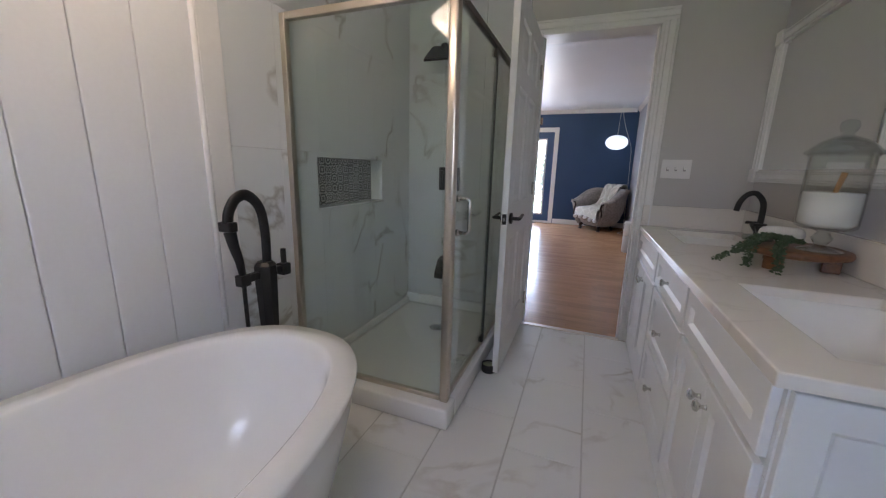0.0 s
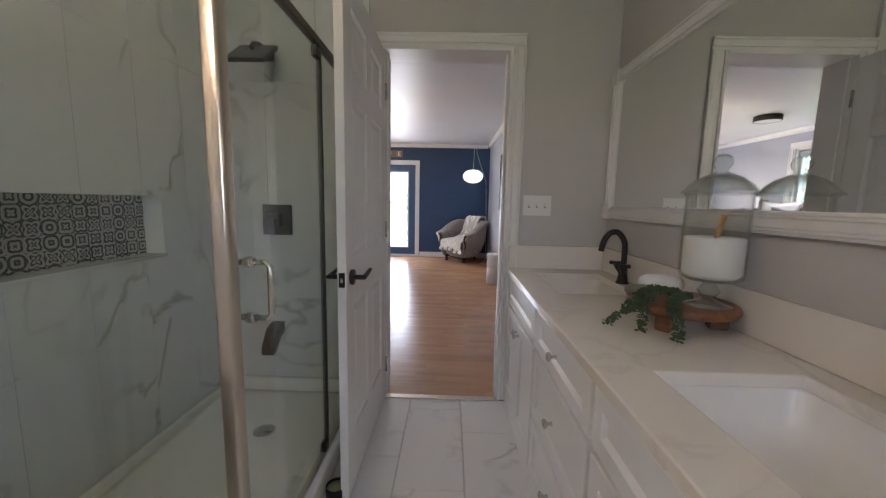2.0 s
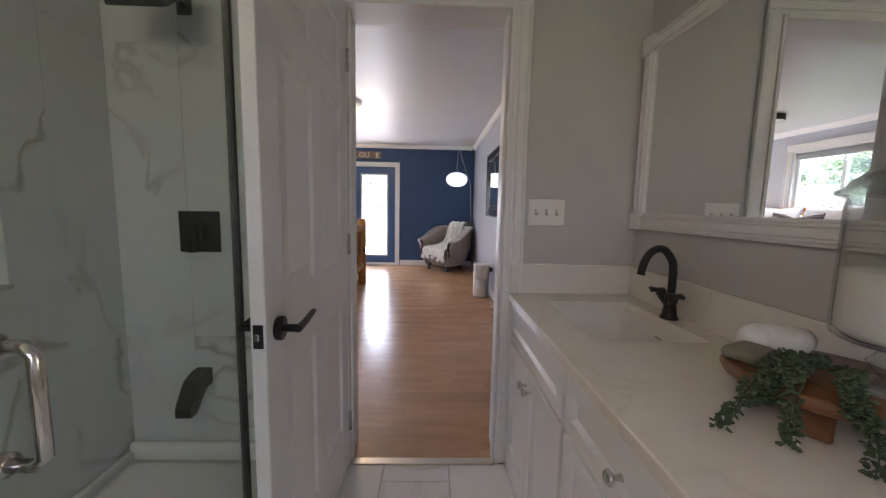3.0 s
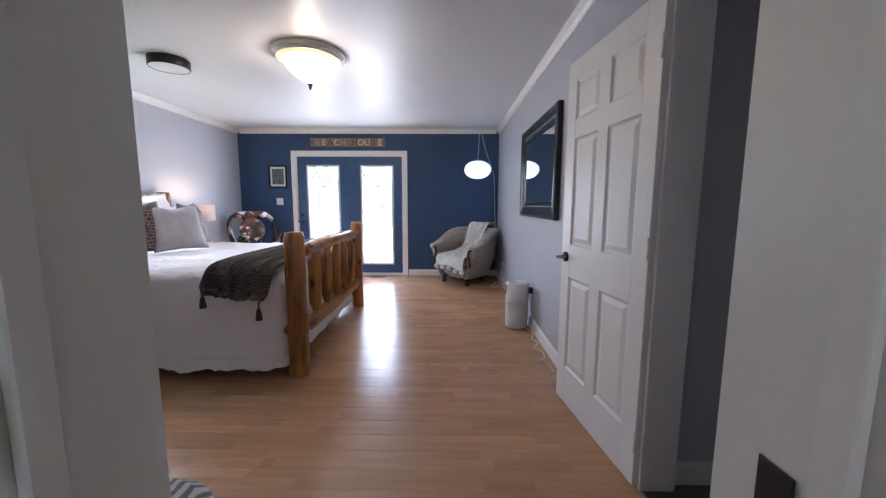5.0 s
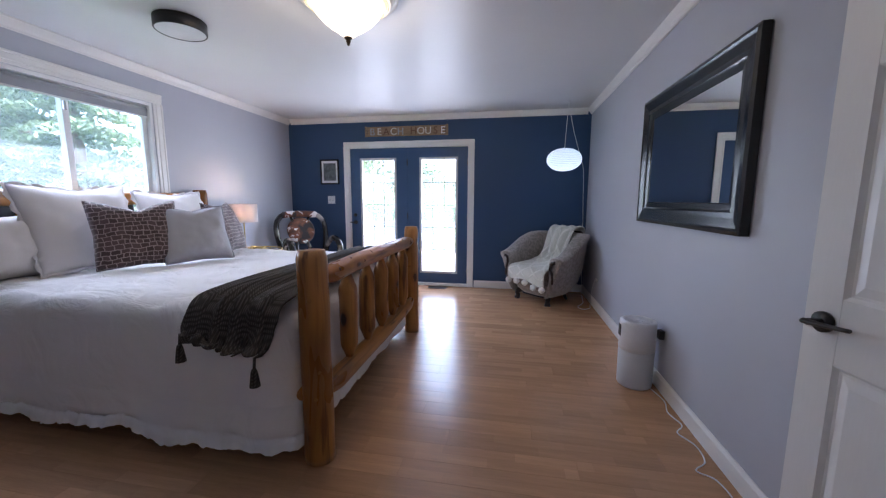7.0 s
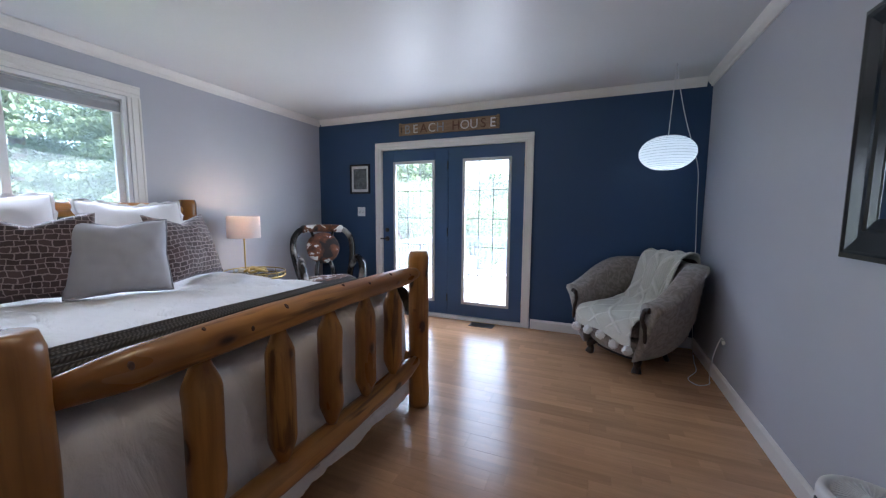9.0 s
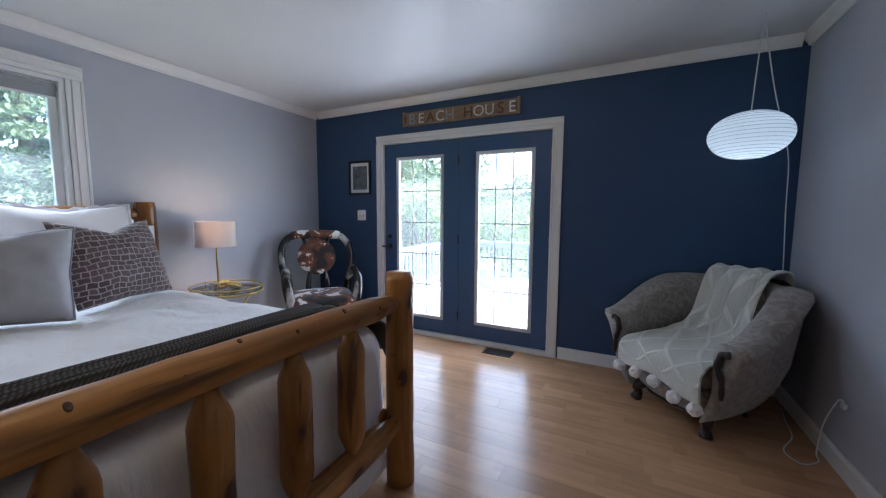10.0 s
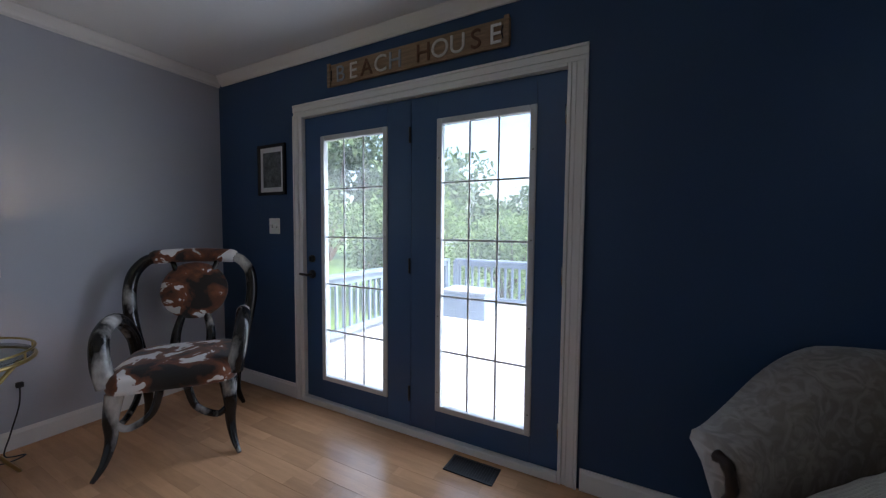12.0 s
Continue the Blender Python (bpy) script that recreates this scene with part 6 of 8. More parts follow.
part("bulb", lathe([(0, 0.44), (0.02, 0.45), (0.028, 0.475), (0.02, 0.50), (0, 0.507)], 16), glow_material("warm_bulb", (1.0, 0.75, 0.45), 1.2), tl, "lit bulb", True).visible_shadow = False

knot = thing("brass_knot", (-2.86, 7.945, TZ - 0.001), 0, "gold metal knot ornament on the side table", "ornament")
part("knot_loop", tube([Vector((0.105 * math.sin(t0), 0.055 * math.sin(2 * t0) , 0.030 + 0.014 * math.cos(3 * t0))) for t0 in (2 * math.pi * k / 90 for k in range(90))], 0.013, 10, closed=True), BRASS, knot, "", True)
part("knot_loop", tube([Vector((0.060 * math.sin(t0) * 1.2 + 0.02, 0.075 * math.cos(t0), 0.034 - 0.016 * math.cos(2 * t0))) for t0 in (2 * math.pi * k / 60 for k in range(60))], 0.012, 10, closed=True), BRASS, knot, "", True)

# ---- bedroom: horn chair ----
HIDE = bpy.data.materials.new("cowhide")
HIDE.use_nodes = True
nt = HIDE.node_tree
p = nt.nodes["Principled BSDF"]
co = nt.nodes.new("ShaderNodeTexCoord")
n1 = nt.nodes.new("ShaderNodeTexNoise")
n1.inputs["Scale"].default_value, n1.inputs["Detail"].default_value, n1.inputs["Distortion"].default_value = 6.2, 5, 0.45
nt.links.new(co.outputs["Object"], n1.inputs["Vector"])
cr = nt.nodes.new("ShaderNodeValToRGB")
cr.color_ramp.interpolation = "EASE"
els = cr.color_ramp.elements
els[0].position, els[0].color = 0.425, (0.010, 0.006, 0.005, 1)
els[1].position, els[1].color = 0.475, (0.100, 0.030, 0.011, 1)
e = els.new(0.550)
e.color = (0.20, 0.062, 0.022, 1)
e = els.new(0.560)
e.color = (0.86, 0.85, 0.84, 1)
nt.links.new(n1.outputs["Fac"], cr.inputs["Fac"])
nt.links.new(cr.outputs["Color"], p.inputs["Base Color"])
p.inputs["Roughness"].default_value = 0.65
p.inputs["Sheen Weight"].default_value = 0.2
HORN = bpy.data.materials.new("polished_horn")
HORN.use_nodes = True
nt = HORN.node_tree
p = nt.nodes["Principled BSDF"]
co = nt.nodes.new("ShaderNodeTexCoord")
mp = nt.nodes.new("ShaderNodeMapping")
mp.inputs["Scale"].default_value = (9, 9, 4.5)
nt.links.new(co.outputs["Object"], mp.inputs["Vector"])
n1 = nt.nodes.new("ShaderNodeTexNoise")
n1.inputs["Scale"].default_value, n1.inputs["Detail"].default_value = 0.75, 6
nt.links.new(mp.outputs[0], n1.inputs["Vector"])
cr = nt.nodes.new("ShaderNodeValToRGB")
cr.color_ramp.elements[0].position, cr.color_ramp.elements[0].color = 0.54, (0.010, 0.009, 0.009, 1)
cr.color_ramp.elements[1].position, cr.color_ramp.elements[1].color = 0.70, (0.55, 0.53, 0.50, 1)
nt.links.new(n1.outputs["Fac"], cr.inputs["Fac"])
nt.links.new(cr.outputs["Color"], p.inputs["Base Color"])
p.inputs["Roughness"].default_value = 0.18

hc = thing("horn_chair", (-2.625, 8.735, 0), 52, "armchair of polished cattle horns with cowhide seat", "chair")
# local: the chair faces -y
part("seat", loft([[Vector((sx * w, sy * w - 0.01, z)) for sx, sy in rounded(-0.30, 0.30, -0.28, 0.27, 0.09, 6, 4)] for w, z in ((0.90, 0.385), (0.98, 0.395), (1.0, 0.42), (1.0, 0.455), (0.95, 0.485), (0.80, 0.505), (0.5, 0.518), (0.15, 0.522))], True, True), HIDE, hc, "brown and white cowhide seat", True)


def horn(name, pts, r0, r1, label=""):
    return part(name, tube(curve_points(pts, 8), lambda s: r0 + (r1 - r0) * s, 14), HORN, hc, label, True)


for sx in (-1, 1):
    horn("front_leg", [(0.25 * sx, -0.235, 0.39), (0.265 * sx, -0.25, 0.27), (0.265 * sx, -0.255, 0.16), (0.285 * sx, -0.295, 0.06), (0.315 * sx, -0.345, 0.004)], 0.042, 0.010, "curved cattle horn leg")
    horn("back_leg", [(0.23 * sx, 0.22, 0.39), (0.245 * sx, 0.24, 0.25), (0.25 * sx, 0.26, 0.12), (0.28 * sx, 0.31, 0.004)], 0.040, 0.012, "curved cattle horn leg")
    horn("leg_brace", [(0.262 * sx, -0.25, 0.25), (0.20 * sx, -0.24, 0.20), (0.10 * sx, -0.235, 0.26), (0.06 * sx, -0.235, 0.385)], 0.017, 0.020)
    horn("leg_brace", [(0.262 * sx, -0.24, 0.22), (0.255 * sx, -0.10, 0.19), (0.25 * sx, 0.08, 0.24), (0.245 * sx, 0.14, 0.385)], 0.016, 0.018)
    horn("arm_horn", [(0.285 * sx, -0.22, 0.43), (0.310 * sx, -0.215, 0.55), (0.325 * sx, -0.16, 0.67), (0.320 * sx, -0.03, 0.725), (0.310 * sx, 0.09, 0.69), (0.29 * sx, 0.18, 0.58), (0.28 * sx, 0.20, 0.47)], 0.046, 0.034, "curved black and white arm horn")
    horn("back_horn", [(0.275 * sx, 0.23, 0.45), (0.315 * sx, 0.27, 0.60), (0.345 * sx, 0.32, 0.78), (0.335 * sx, 0.36, 0.93), (0.275 * sx, 0.385, 1.02), (0.21 * sx, 0.395, 1.045)], 0.038, 0.034, "curved black back horn")
    horn("pad_horn", [(0.10 * sx, 0.25, 0.47), (0.095 * sx, 0.29, 0.56), (0.07 * sx, 0.33, 0.66)], 0.030, 0.022)
part("top_roll", tube(line((-0.25, 0.395, 1.045), (0.25, 0.395, 1.045), 20, (0, 0.02, 0.012)), lambda s: 0.047 * min(1, 0.72 + 5 * min(s, 1 - s)), 20), HIDE, hc, "cowhide covered top roll", True)
bm = lathe([(0, -0.035), (0.10, -0.034), (0.145, -0.026), (0.165, -0.008), (0.165, 0.008), (0.145, 0.026), (0.10, 0.034), (0, 0.036)], 36)
bm.transform(pose(0, 0.360, 0.820, 78, 0, 0) @ Matrix.Diagonal((1.18, 1.16, 1, 1)))
part("back_pad", bm, HIDE, hc, "round cowhide back pad", True)
for sx in (-1, 1):
    part("pad_support", tube([(0.10 * sx, 0.375, 0.93), (0.13 * sx, 0.395, 1.02)], 0.016, 10), HORN, hc, "", True)

# ---- bedroom: armchair with throw ----
DAMASK = bpy.data.materials.new("grey_beige_damask")
DAMASK.use_nodes = True
nt = DAMASK.node_tree
p = nt.nodes["Principled BSDF"]
co = nt.nodes.new("ShaderNodeTexCoord")
n1 = nt.nodes.new("ShaderNodeTexNoise")
n1.inputs["Scale"].default_value, n1.inputs["Detail"].default_value, n1.inputs["Distortion"].default_value = 13, 2, 2.2
nt.links.new(co.outputs["Object"], n1.inputs["Vector"])
cr = nt.nodes.new("ShaderNodeValToRGB")
cr.color_ramp.elements[0].position, cr.color_ramp.elements[0].color = 0.40, (0.235, 0.205, 0.182, 1)
cr.color_ramp.elements[1].position, cr.color_ramp.elements[1].color = 0.60, (0.345, 0.305, 0.275, 1)
nt.links.new(n1.outputs["Fac"], cr.inputs["Fac"])
nt.links.new(cr.outputs["Color"], p.inputs["Base Color"])
p.inputs["Roughness"].default_value = 0.85
p.inputs["Sheen Weight"].default_value = 0.25
bb = nt.nodes.new("ShaderNodeBump")
bb.inputs["Strength"].default_value, bb.inputs["Distance"].default_value = 0.3, 0.003
nt.links.new(n1.outputs["Fac"], bb.inputs["Height"])
nt.links.new(bb.outputs["Normal"], p.inputs["Normal"])
DARK_WOOD = material("dark_mahogany", (0.022, 0.011, 0.008), 0.3, vary=0.3, scale=12, bump=0.05)

ac = thing("armchair", (0.515, 8.935, 0), -44, "vintage barrel armchair in grey-beige damask with carved legs", "armchair")
# local: the chair faces -y; the shell runs from one arm round the back to the other
W, BACK, FRONTY = 0.355, 0.36, -0.345
u_path = [(-W, FRONTY), (-W - 0.015, -0.16), (-W, 0.06), (-0.28, 0.26), (-0.14, BACK), (0, BACK + 0.02), (0.14, BACK), (0.28, 0.26), (W, 0.06), (W + 0.015, -0.16), (W, FRONTY)]
upts = curve_points([(a, b, 0) for a, b in u_path], 6)


def shell_section(k):
    s = k / (len(upts) - 1)
    q = upts[k]
    a, b = upts[max(k - 1, 0)], upts[min(k + 1, len(upts) - 1)]
    d = (b - a).normalized()
    nrm = Vector((-d.y, d.x, 0))
    f = abs(2 * s - 1)
    g = max(0.0, min(1.0, (0.97 - f) / 0.50))
    top = 0.605 + 0.245 * g * g * (3 - 2 * g)
    thick = 0.058 + 0.02 * (1 - f)
    flare = 0.045 + 0.02 * f
    prof = [(0.105, 0.105), (0.060, 0.150), (0.025, 0.20), (-0.012, 0.28), (-thick * 0.75, 0.40), (-thick * 1.1 - flare * 0.3, top - 0.10), (-thick - flare, top - 0.045), (-thick - flare * 0.9, top - 0.012), (-thick * 0.4 - flare * 0.5, top), (thick * 0.35, top - 0.004), (thick * 0.85, top - 0.03), (thick, top - 0.08), (thick * 0.95, 0.40), (thick * 0.95, 0.30), (0.112, 0.11)]
    return [q - nrm * -r * 1.0 + Vector((0, 0, z)) for r, z in [(-r, z) for r, z in prof]]


rings = [shell_section(k) for k in range(len(upts))]
part("barrel_shell", loft(rings, True, True), DAMASK, ac, "", True)


def dshape(k, y_front, n=30):
    """A seat outline: bowed front, round back."""
    out = []
    for i in range(n):
        t0 = 2 * math.pi * i / n
        x = (W - k) * math.copysign(abs(math.cos(t0)) ** 0.55, math.cos(t0))
        yv = math.sin(t0)
        yv = (BACK - k) * abs(yv) ** 0.7 if yv > 0 else -(abs(y_front) - k) * abs(yv) ** 0.5
        out.append(Vector((x, yv, 0)))
    return out


part("seat_base", loft([[q + Vector((0, 0, z)) for q in dshape(k, -0.385)] for k, z in ((0.19, 0.078), (0.135, 0.090), (0.075, 0.150), (0.025, 0.225), (0.008, 0.270), (0.04, 0.285))], True, True), DAMASK, ac, "", True)
part("seat_cushion", loft([[q + Vector((0, 0, z)) for q in dshape(k, -0.405)] for k, z in ((0.09, 0.287), (0.045, 0.30), (0.035, 0.34), (0.04, 0.395), (0.07, 0.425), (0.15, 0.44), (0.28, 0.445))], True, True), DAMASK, ac, "plump loose seat cushion", True)
part("back_cushion", box((-0.20, 0.20, 0.45), (0.20, 0.315, 0.80), 0.05, 4), DAMASK, ac, "", True)
part("crest_rail", tube(curve_points([(-0.17, BACK + 0.05, 0.852), (-0.06, BACK + 0.065, 0.868), (0.06, BACK + 0.065, 0.868), (0.17, BACK + 0.05, 0.852), (0.24, BACK - 0.0, 0.83)], 6), lambda s: 0.020 + 0.012 * math.sin(9 * s), 10), DARK_WOOD, ac, "carved dark wood crest", True)
for sx in (-1, 1):
    part("arm_facing", tube(curve_points([(sx * (W + 0.035), FRONTY - 0.012, 0.555), (sx * (W - 0.002), FRONTY - 0.016, 0.545), (sx * (W - 0.02), FRONTY - 0.018, 0.48), (sx * (W + 0.005), FRONTY - 0.016, 0.40), (sx * (W + 0.01), FRONTY - 0.014, 0.30)], 6), lambda s: 0.020 - 0.007 * s + 0.002 * math.sin(30 * s), 10), DARK_WOOD, ac, "carved dark wood arm scroll", True)
    part("front_leg", tube(curve_points([(sx * 0.215, -0.225, 0.125), (sx * 0.245, -0.265, 0.085), (sx * 0.235, -0.258, 0.045), (sx * 0.245, -0.272, 0.0)], 6), lambda s: 0.036 - 0.020 * math.sin(math.pi * min(s * 1.2, 1)) * s, 12), DARK_WOOD, ac, "dark carved cabriole leg", True)
    part("back_leg", tube([(sx * 0.14, 0.15, 0.12), (sx * 0.17, 0.20, 0.0)], lambda s: 0.026 - 0.008 * s, 10), DARK_WOOD, ac, "", True)
part("front_trim", tube([(q.x * 1.005, q.y * 1.005 - 0.002, 0.092) for q in dshape(0.125, -0.385) if q.y < 0.05][::1], 0.009, 8), DARK_WOOD, ac, "", True)

KNIT_LENGTH, KNIT_WIDTH = 1.55, 0.56


def cable_knit():
    """Cream wool: fine ribs crossed by raised cables that form diamonds, with a ribbed hem."""
    m = bpy.data.materials.new("cream_cable_knit")
    m.use_nodes = True
    nt = m.node_tree
    p = nt.nodes["Principled BSDF"]
    p.inputs["Roughness"].default_value = 0.95
    p.inputs["Sheen Weight"].default_value = 0.25
    co = nt.nodes.new("ShaderNodeTexCoord")
    xyz = nt.nodes.new("ShaderNodeSeparateXYZ")
    nt.links.new(co.outputs["UV"], xyz.inputs[0])

    def calc(op, x, y=None):
        n = nt.nodes.new("ShaderNodeMath")
        n.operation = op
        for k, v in enumerate((x, y)):
            if isinstance(v, (int, float)):
                n.inputs[k].default_value = v
            elif v is not None:
                nt.links.new(v, n.inputs[k])
        return n.outputs[0]

    def span(value, lo, hi, to_lo, to_hi):
        r = nt.nodes.new("ShaderNodeMapRange")
        r.interpolation_type = "SMOOTHSTEP"
        for key, v in (("From Min", lo), ("From Max", hi), ("To Min", to_lo), ("To Max", to_hi)):
            r.inputs[key].default_value = v
        nt.links.new(value, r.inputs["Value"])
        return r.outputs["Result"]

    along = calc("MULTIPLY", xyz.outputs["X"], KNIT_LENGTH / 0.30)
    across = calc("MULTIPLY", xyz.outputs["Y"], KNIT_WIDTH / 0.20)
    lines = [calc("ABSOLUTE", calc("SUBTRACT", calc("FRACT", calc(op, along, across)), 0.5)) for op in ("ADD", "SUBTRACT")]
    body = span(xyz.outputs["X"], 0.925, 0.935, 1.0, 0.0)
    cable = calc("MULTIPLY", span(calc("MINIMUM", *lines), 0.03, 0.10, 1.0, 0.0), body)
    rib = calc("MULTIPLY", calc("ADD", calc("SINE", calc("MULTIPLY", xyz.outputs["Y"], KNIT_WIDTH * 6.2832 / 0.011)), 1.0), 0.5)
    row = calc("MULTIPLY", calc("ADD", calc("SINE", calc("MULTIPLY", xyz.outputs["X"], KNIT_LENGTH * 6.2832 / 0.010)), 1.0), 0.5)
    height = calc("ADD", cable, calc("ADD", calc("MULTIPLY", rib, 0.26), calc("MULTIPLY", row, 0.15)))
    bump = nt.nodes.new("ShaderNodeBump")
    bump.inputs["Strength"].default_value, bump.inputs["Distance"].default_value = 0.9, 0.009
    nt.links.new(height, bump.inputs["Height"])
    nt.links.new(bump.outputs["Normal"], p.inputs["Normal"])
    # low stitches get a darker cream: shade of the gaps painted into the wool
    ramp = nt.nodes.new("ShaderNodeValToRGB")
    ramp.color_ramp.elements[0].color, ramp.color_ramp.elements[1].color = (0.66, 0.65, 0.58, 1), (0.82, 0.81, 0.74, 1)
    nt.links.new(span(height, 0.0, 0.8, 0.0, 1.0), ramp.inputs["Fac"])
    nt.links.new(ramp.outputs["Color"], p.inputs["Base Color"])
    return m


CABLE = cable_knit()
at = thing("knit_throw", (0.515, 8.935, 0), -44, "cream cable-knit throw with pompoms draped over the armchair", "blanket")
spine = curve_points([(0, 0.475, 0.70), (0, 0.455, 0.82), (0, 0.425, 0.90), (0, 0.35, 0.918), (0, 0.250, 0.870), (0, 0.175, 0.72), (0, 0.130, 0.58), (0, 0.065, 0.492), (0, -0.05, 0.468), (0, -0.22, 0.462), (0, -0.36, 0.452), (0, -0.420, 0.415), (0, -0.440, 0.35), (0, -0.448, 0.29)], 7)


def ease(x, lo, hi):
    f = max(0.0, min(1.0, (x - lo) / (hi - lo)))
    return f * f * (3 - 2 * f)


def knit_at(u, v):
    f = u * (len(spine) - 1)
    k = min(int(f), len(spine) - 2)
    q = spine[k].lerp(spine[k + 1], f - k)
    seat = ease(u, 0.42, 0.66)
    cx = 0.015 + 0.020 * seat + 0.015 * math.sin(u * 7)
    w = 0.40 - 0.05 * ease(u, 0.18, 0.42) + 0.20 * seat
    wander = 0.35 * noise.noise(Vector((u * 3.0, v * 1.5, 3)))
    bunch = (1 - 0.80 * seat) * (0.75 + 0.5 * noise.noise(Vector((u * 4, 5, v * 2))))
    wave = math.sin(math.pi * (v * 6.4 + wander * 2.2 + 0.4))
    ridge = max(wave, -0.25) * 0.030 * bunch
    x = cx + (v - 0.5) * w + 0.018 * noise.noise(Vector((u * 5, v * 4, 3))) - 0.014 * math.cos(math.pi * (v * 6.4 + wander * 2.2 + 0.4)) * bunch
    roll = 0.034 * math.exp(-((u - 0.555 - 0.03 * math.sin(v * 5)) / 0.030) ** 2) * (0.6 + 0.6 * noise.noise(Vector((v * 3, 1, 0))))
    soft = 0.010 * noise.noise(Vector((u * 9, v * 6, 8))) * seat
    lift = max(ridge, -0.004) + roll + max(soft, -0.002)
    hem = ease(u, 0.90, 1.0) * (0.030 * math.sin(v * 8 + 1) * 0.5 + 0.05 * (v - 0.5))
    return Vector((x, q.y - lift * (0.75 - 0.30 * seat) - 0.5 * ease(u, 0.85, 1.0) * abs(lift), q.z + lift * (0.55 + 0.35 * seat) + 0.006 - hem))


bm = sheet(120, 64, knit_at)
uv = bm.loops.layers.uv.new("weave")
grid_uv = [(i / 120, j / 64) for i in range(121) for j in range(65)]
bm.verts.index_update()
for f in bm.faces:
    for corner in f.loops:
        corner[uv].uv = grid_uv[corner.vert.index]
bmesh.ops.recalc_face_normals(bm, faces=bm.faces)
cloth = part("knit_cloth", bm, CABLE, at, "", True)
depth = cloth.modifiers.new("thickness", "SOLIDIFY")
depth.thickness, depth.offset = 0.011, 0.0
for k in range(5):
    q = knit_at(1.0, 0.03 + 0.235 * k) + Vector((0, -0.014, -0.028))
    bm = bmesh.new()
    bmesh.ops.create_icosphere(bm, subdivisions=4, radius=0.036, matrix=Matrix.Translation(q))
    for v in bm.verts:
        d = v.co - q
        v.co += d * (0.22 * noise.noise(v.co * 70) + 0.16 * noise.noise(v.co * 190))
    part("pompom", bm, TOWEL, at, "cream wool pompom", True)

# ---- bedroom: lamps ----
lantern = thing("paper_lantern", (0.665, 8.92, 1.755), 0, "oval white paper lantern glowing cool white", "pendant lamp")
prof = []
for k in range(49):
    a = -math.pi / 2 + math.pi * k / 48
    rr0 = 0.205 * math.cos(a) ** 0.9 if math.cos(a) > 0 else 0
    prof.append((max(rr0, 0.045) * (1 + (0.010 if k % 2 else 0.0)), 0.135 * math.sin(a)))
PAPER = bpy.data.materials.new("rice_paper")
PAPER.use_nodes = True
nt = PAPER.node_tree
thin = nt.nodes.new("ShaderNodeBsdfTranslucent")
thin.inputs["Color"].default_value = (0.90, 0.95, 0.97, 1)
front = nt.nodes["Principled BSDF"]
front.inputs["Base Color"].default_value, front.inputs["Roughness"].default_value = (0.82, 0.84, 0.85, 1), 0.9
both = nt.nodes.new("ShaderNodeMixShader")
both.inputs[0].default_value = 0.82
nt.links.new(front.outputs[0], both.inputs[1])
nt.links.new(thin.outputs[0], both.inputs[2])
nt.links.new(both.outputs[0], nt.nodes["Material Output"].inputs["Surface"])
part("paper_shade", lathe(prof, 40), PAPER, lantern, "", True)
for k in range(17):
    a = radians(-72 + 9 * k)
    hr = 0.2065 * math.cos(a) ** 0.9
    hoop = [Vector((hr * math.cos(t0), hr * math.sin(t0), 0.1365 * math.sin(a))) for t0 in (2 * math.pi * i / 36 for i in range(37))]
    part("hoop", tube(hoop, 0.0014, 4), bpy.data.materials.get("thin_wire_hoop") or material("thin_wire_hoop", (0.45, 0.50, 0.53), 0.6), lantern)
for k in range(4):
    a = radians(45 * k + 20)
    pts = [Vector((0.207 * math.cos(t0) ** 0.9 * math.cos(a), 0.207 * math.cos(t0) ** 0.9 * math.sin(a), 0.137 * math.sin(t0))) for t0 in (radians(-75 + 150 * i / 24) for i in range(25))]
    part("rib", tube(pts, 0.003, 5), material("grey_wire_rib", (0.42, 0.45, 0.48), 0.6), lantern)
CORD = material("white_cord", (0.75, 0.76, 0.76), 0.5)
part("cord", tube(curve_points([(0.0, 0, 0.13), (0.012, 0.0, 0.40), (0.028, 0.005, 0.694)], 8), 0.0035, 6), CORD, lantern, "", True)
part("cord", tube(curve_points([(0.028, 0.005, 0.69), (0.07, 0.05, 0.50), (0.15, 0.18, 0.28), (0.255, 0.34, 0.05), (0.31, 0.41, -0.12), (0.325, 0.43, -0.45), (0.34, 0.43, -0.85), (0.345, 0.42, -1.30), (0.35, 0.30, -1.742)], 8), 0.0035, 6), CORD, lantern, "", True)
part("hook", tube(curve_points([(0.028, 0.005, 0.699), (0.028, 0.005, 0.69), (0.034, 0.005, 0.684), (0.028, 0.005, 0.678)], 4), 0.002, 6), CHROME, lantern)

cl = thing("ceiling_light", (-0.950, 6.365, CEIL - 0.001), 0, "flush ceiling light with glowing alabaster glass bowl", "ceiling light")
part("pan", lathe([(0, 0), (0.295, 0), (0.300, -0.012), (0.290, -0.020), (0.280, -0.022), (0.276, -0.034), (0.262, -0.040), (0.255, -0.050), (0.240, -0.052), (0, -0.03)], 56), material("ivory_metal_ring", (0.84, 0.80, 0.72), 0.4), cl, "stepped cream metal ring")
part("bowl", lathe([(0.212, -0.060), (0.205, -0.078), (0.186, -0.108), (0.152, -0.145), (0.108, -0.180), (0.066, -0.207), (0.040, -0.228), (0.024, -0.238), (0, -0.240)], 48), glow_material("alabaster_glass", (1.0, 0.80, 0.47), 0.24, (0.85, 0.8, 0.7), 0.3), cl, "glowing frosted glass bowl", True).visible_shadow = False
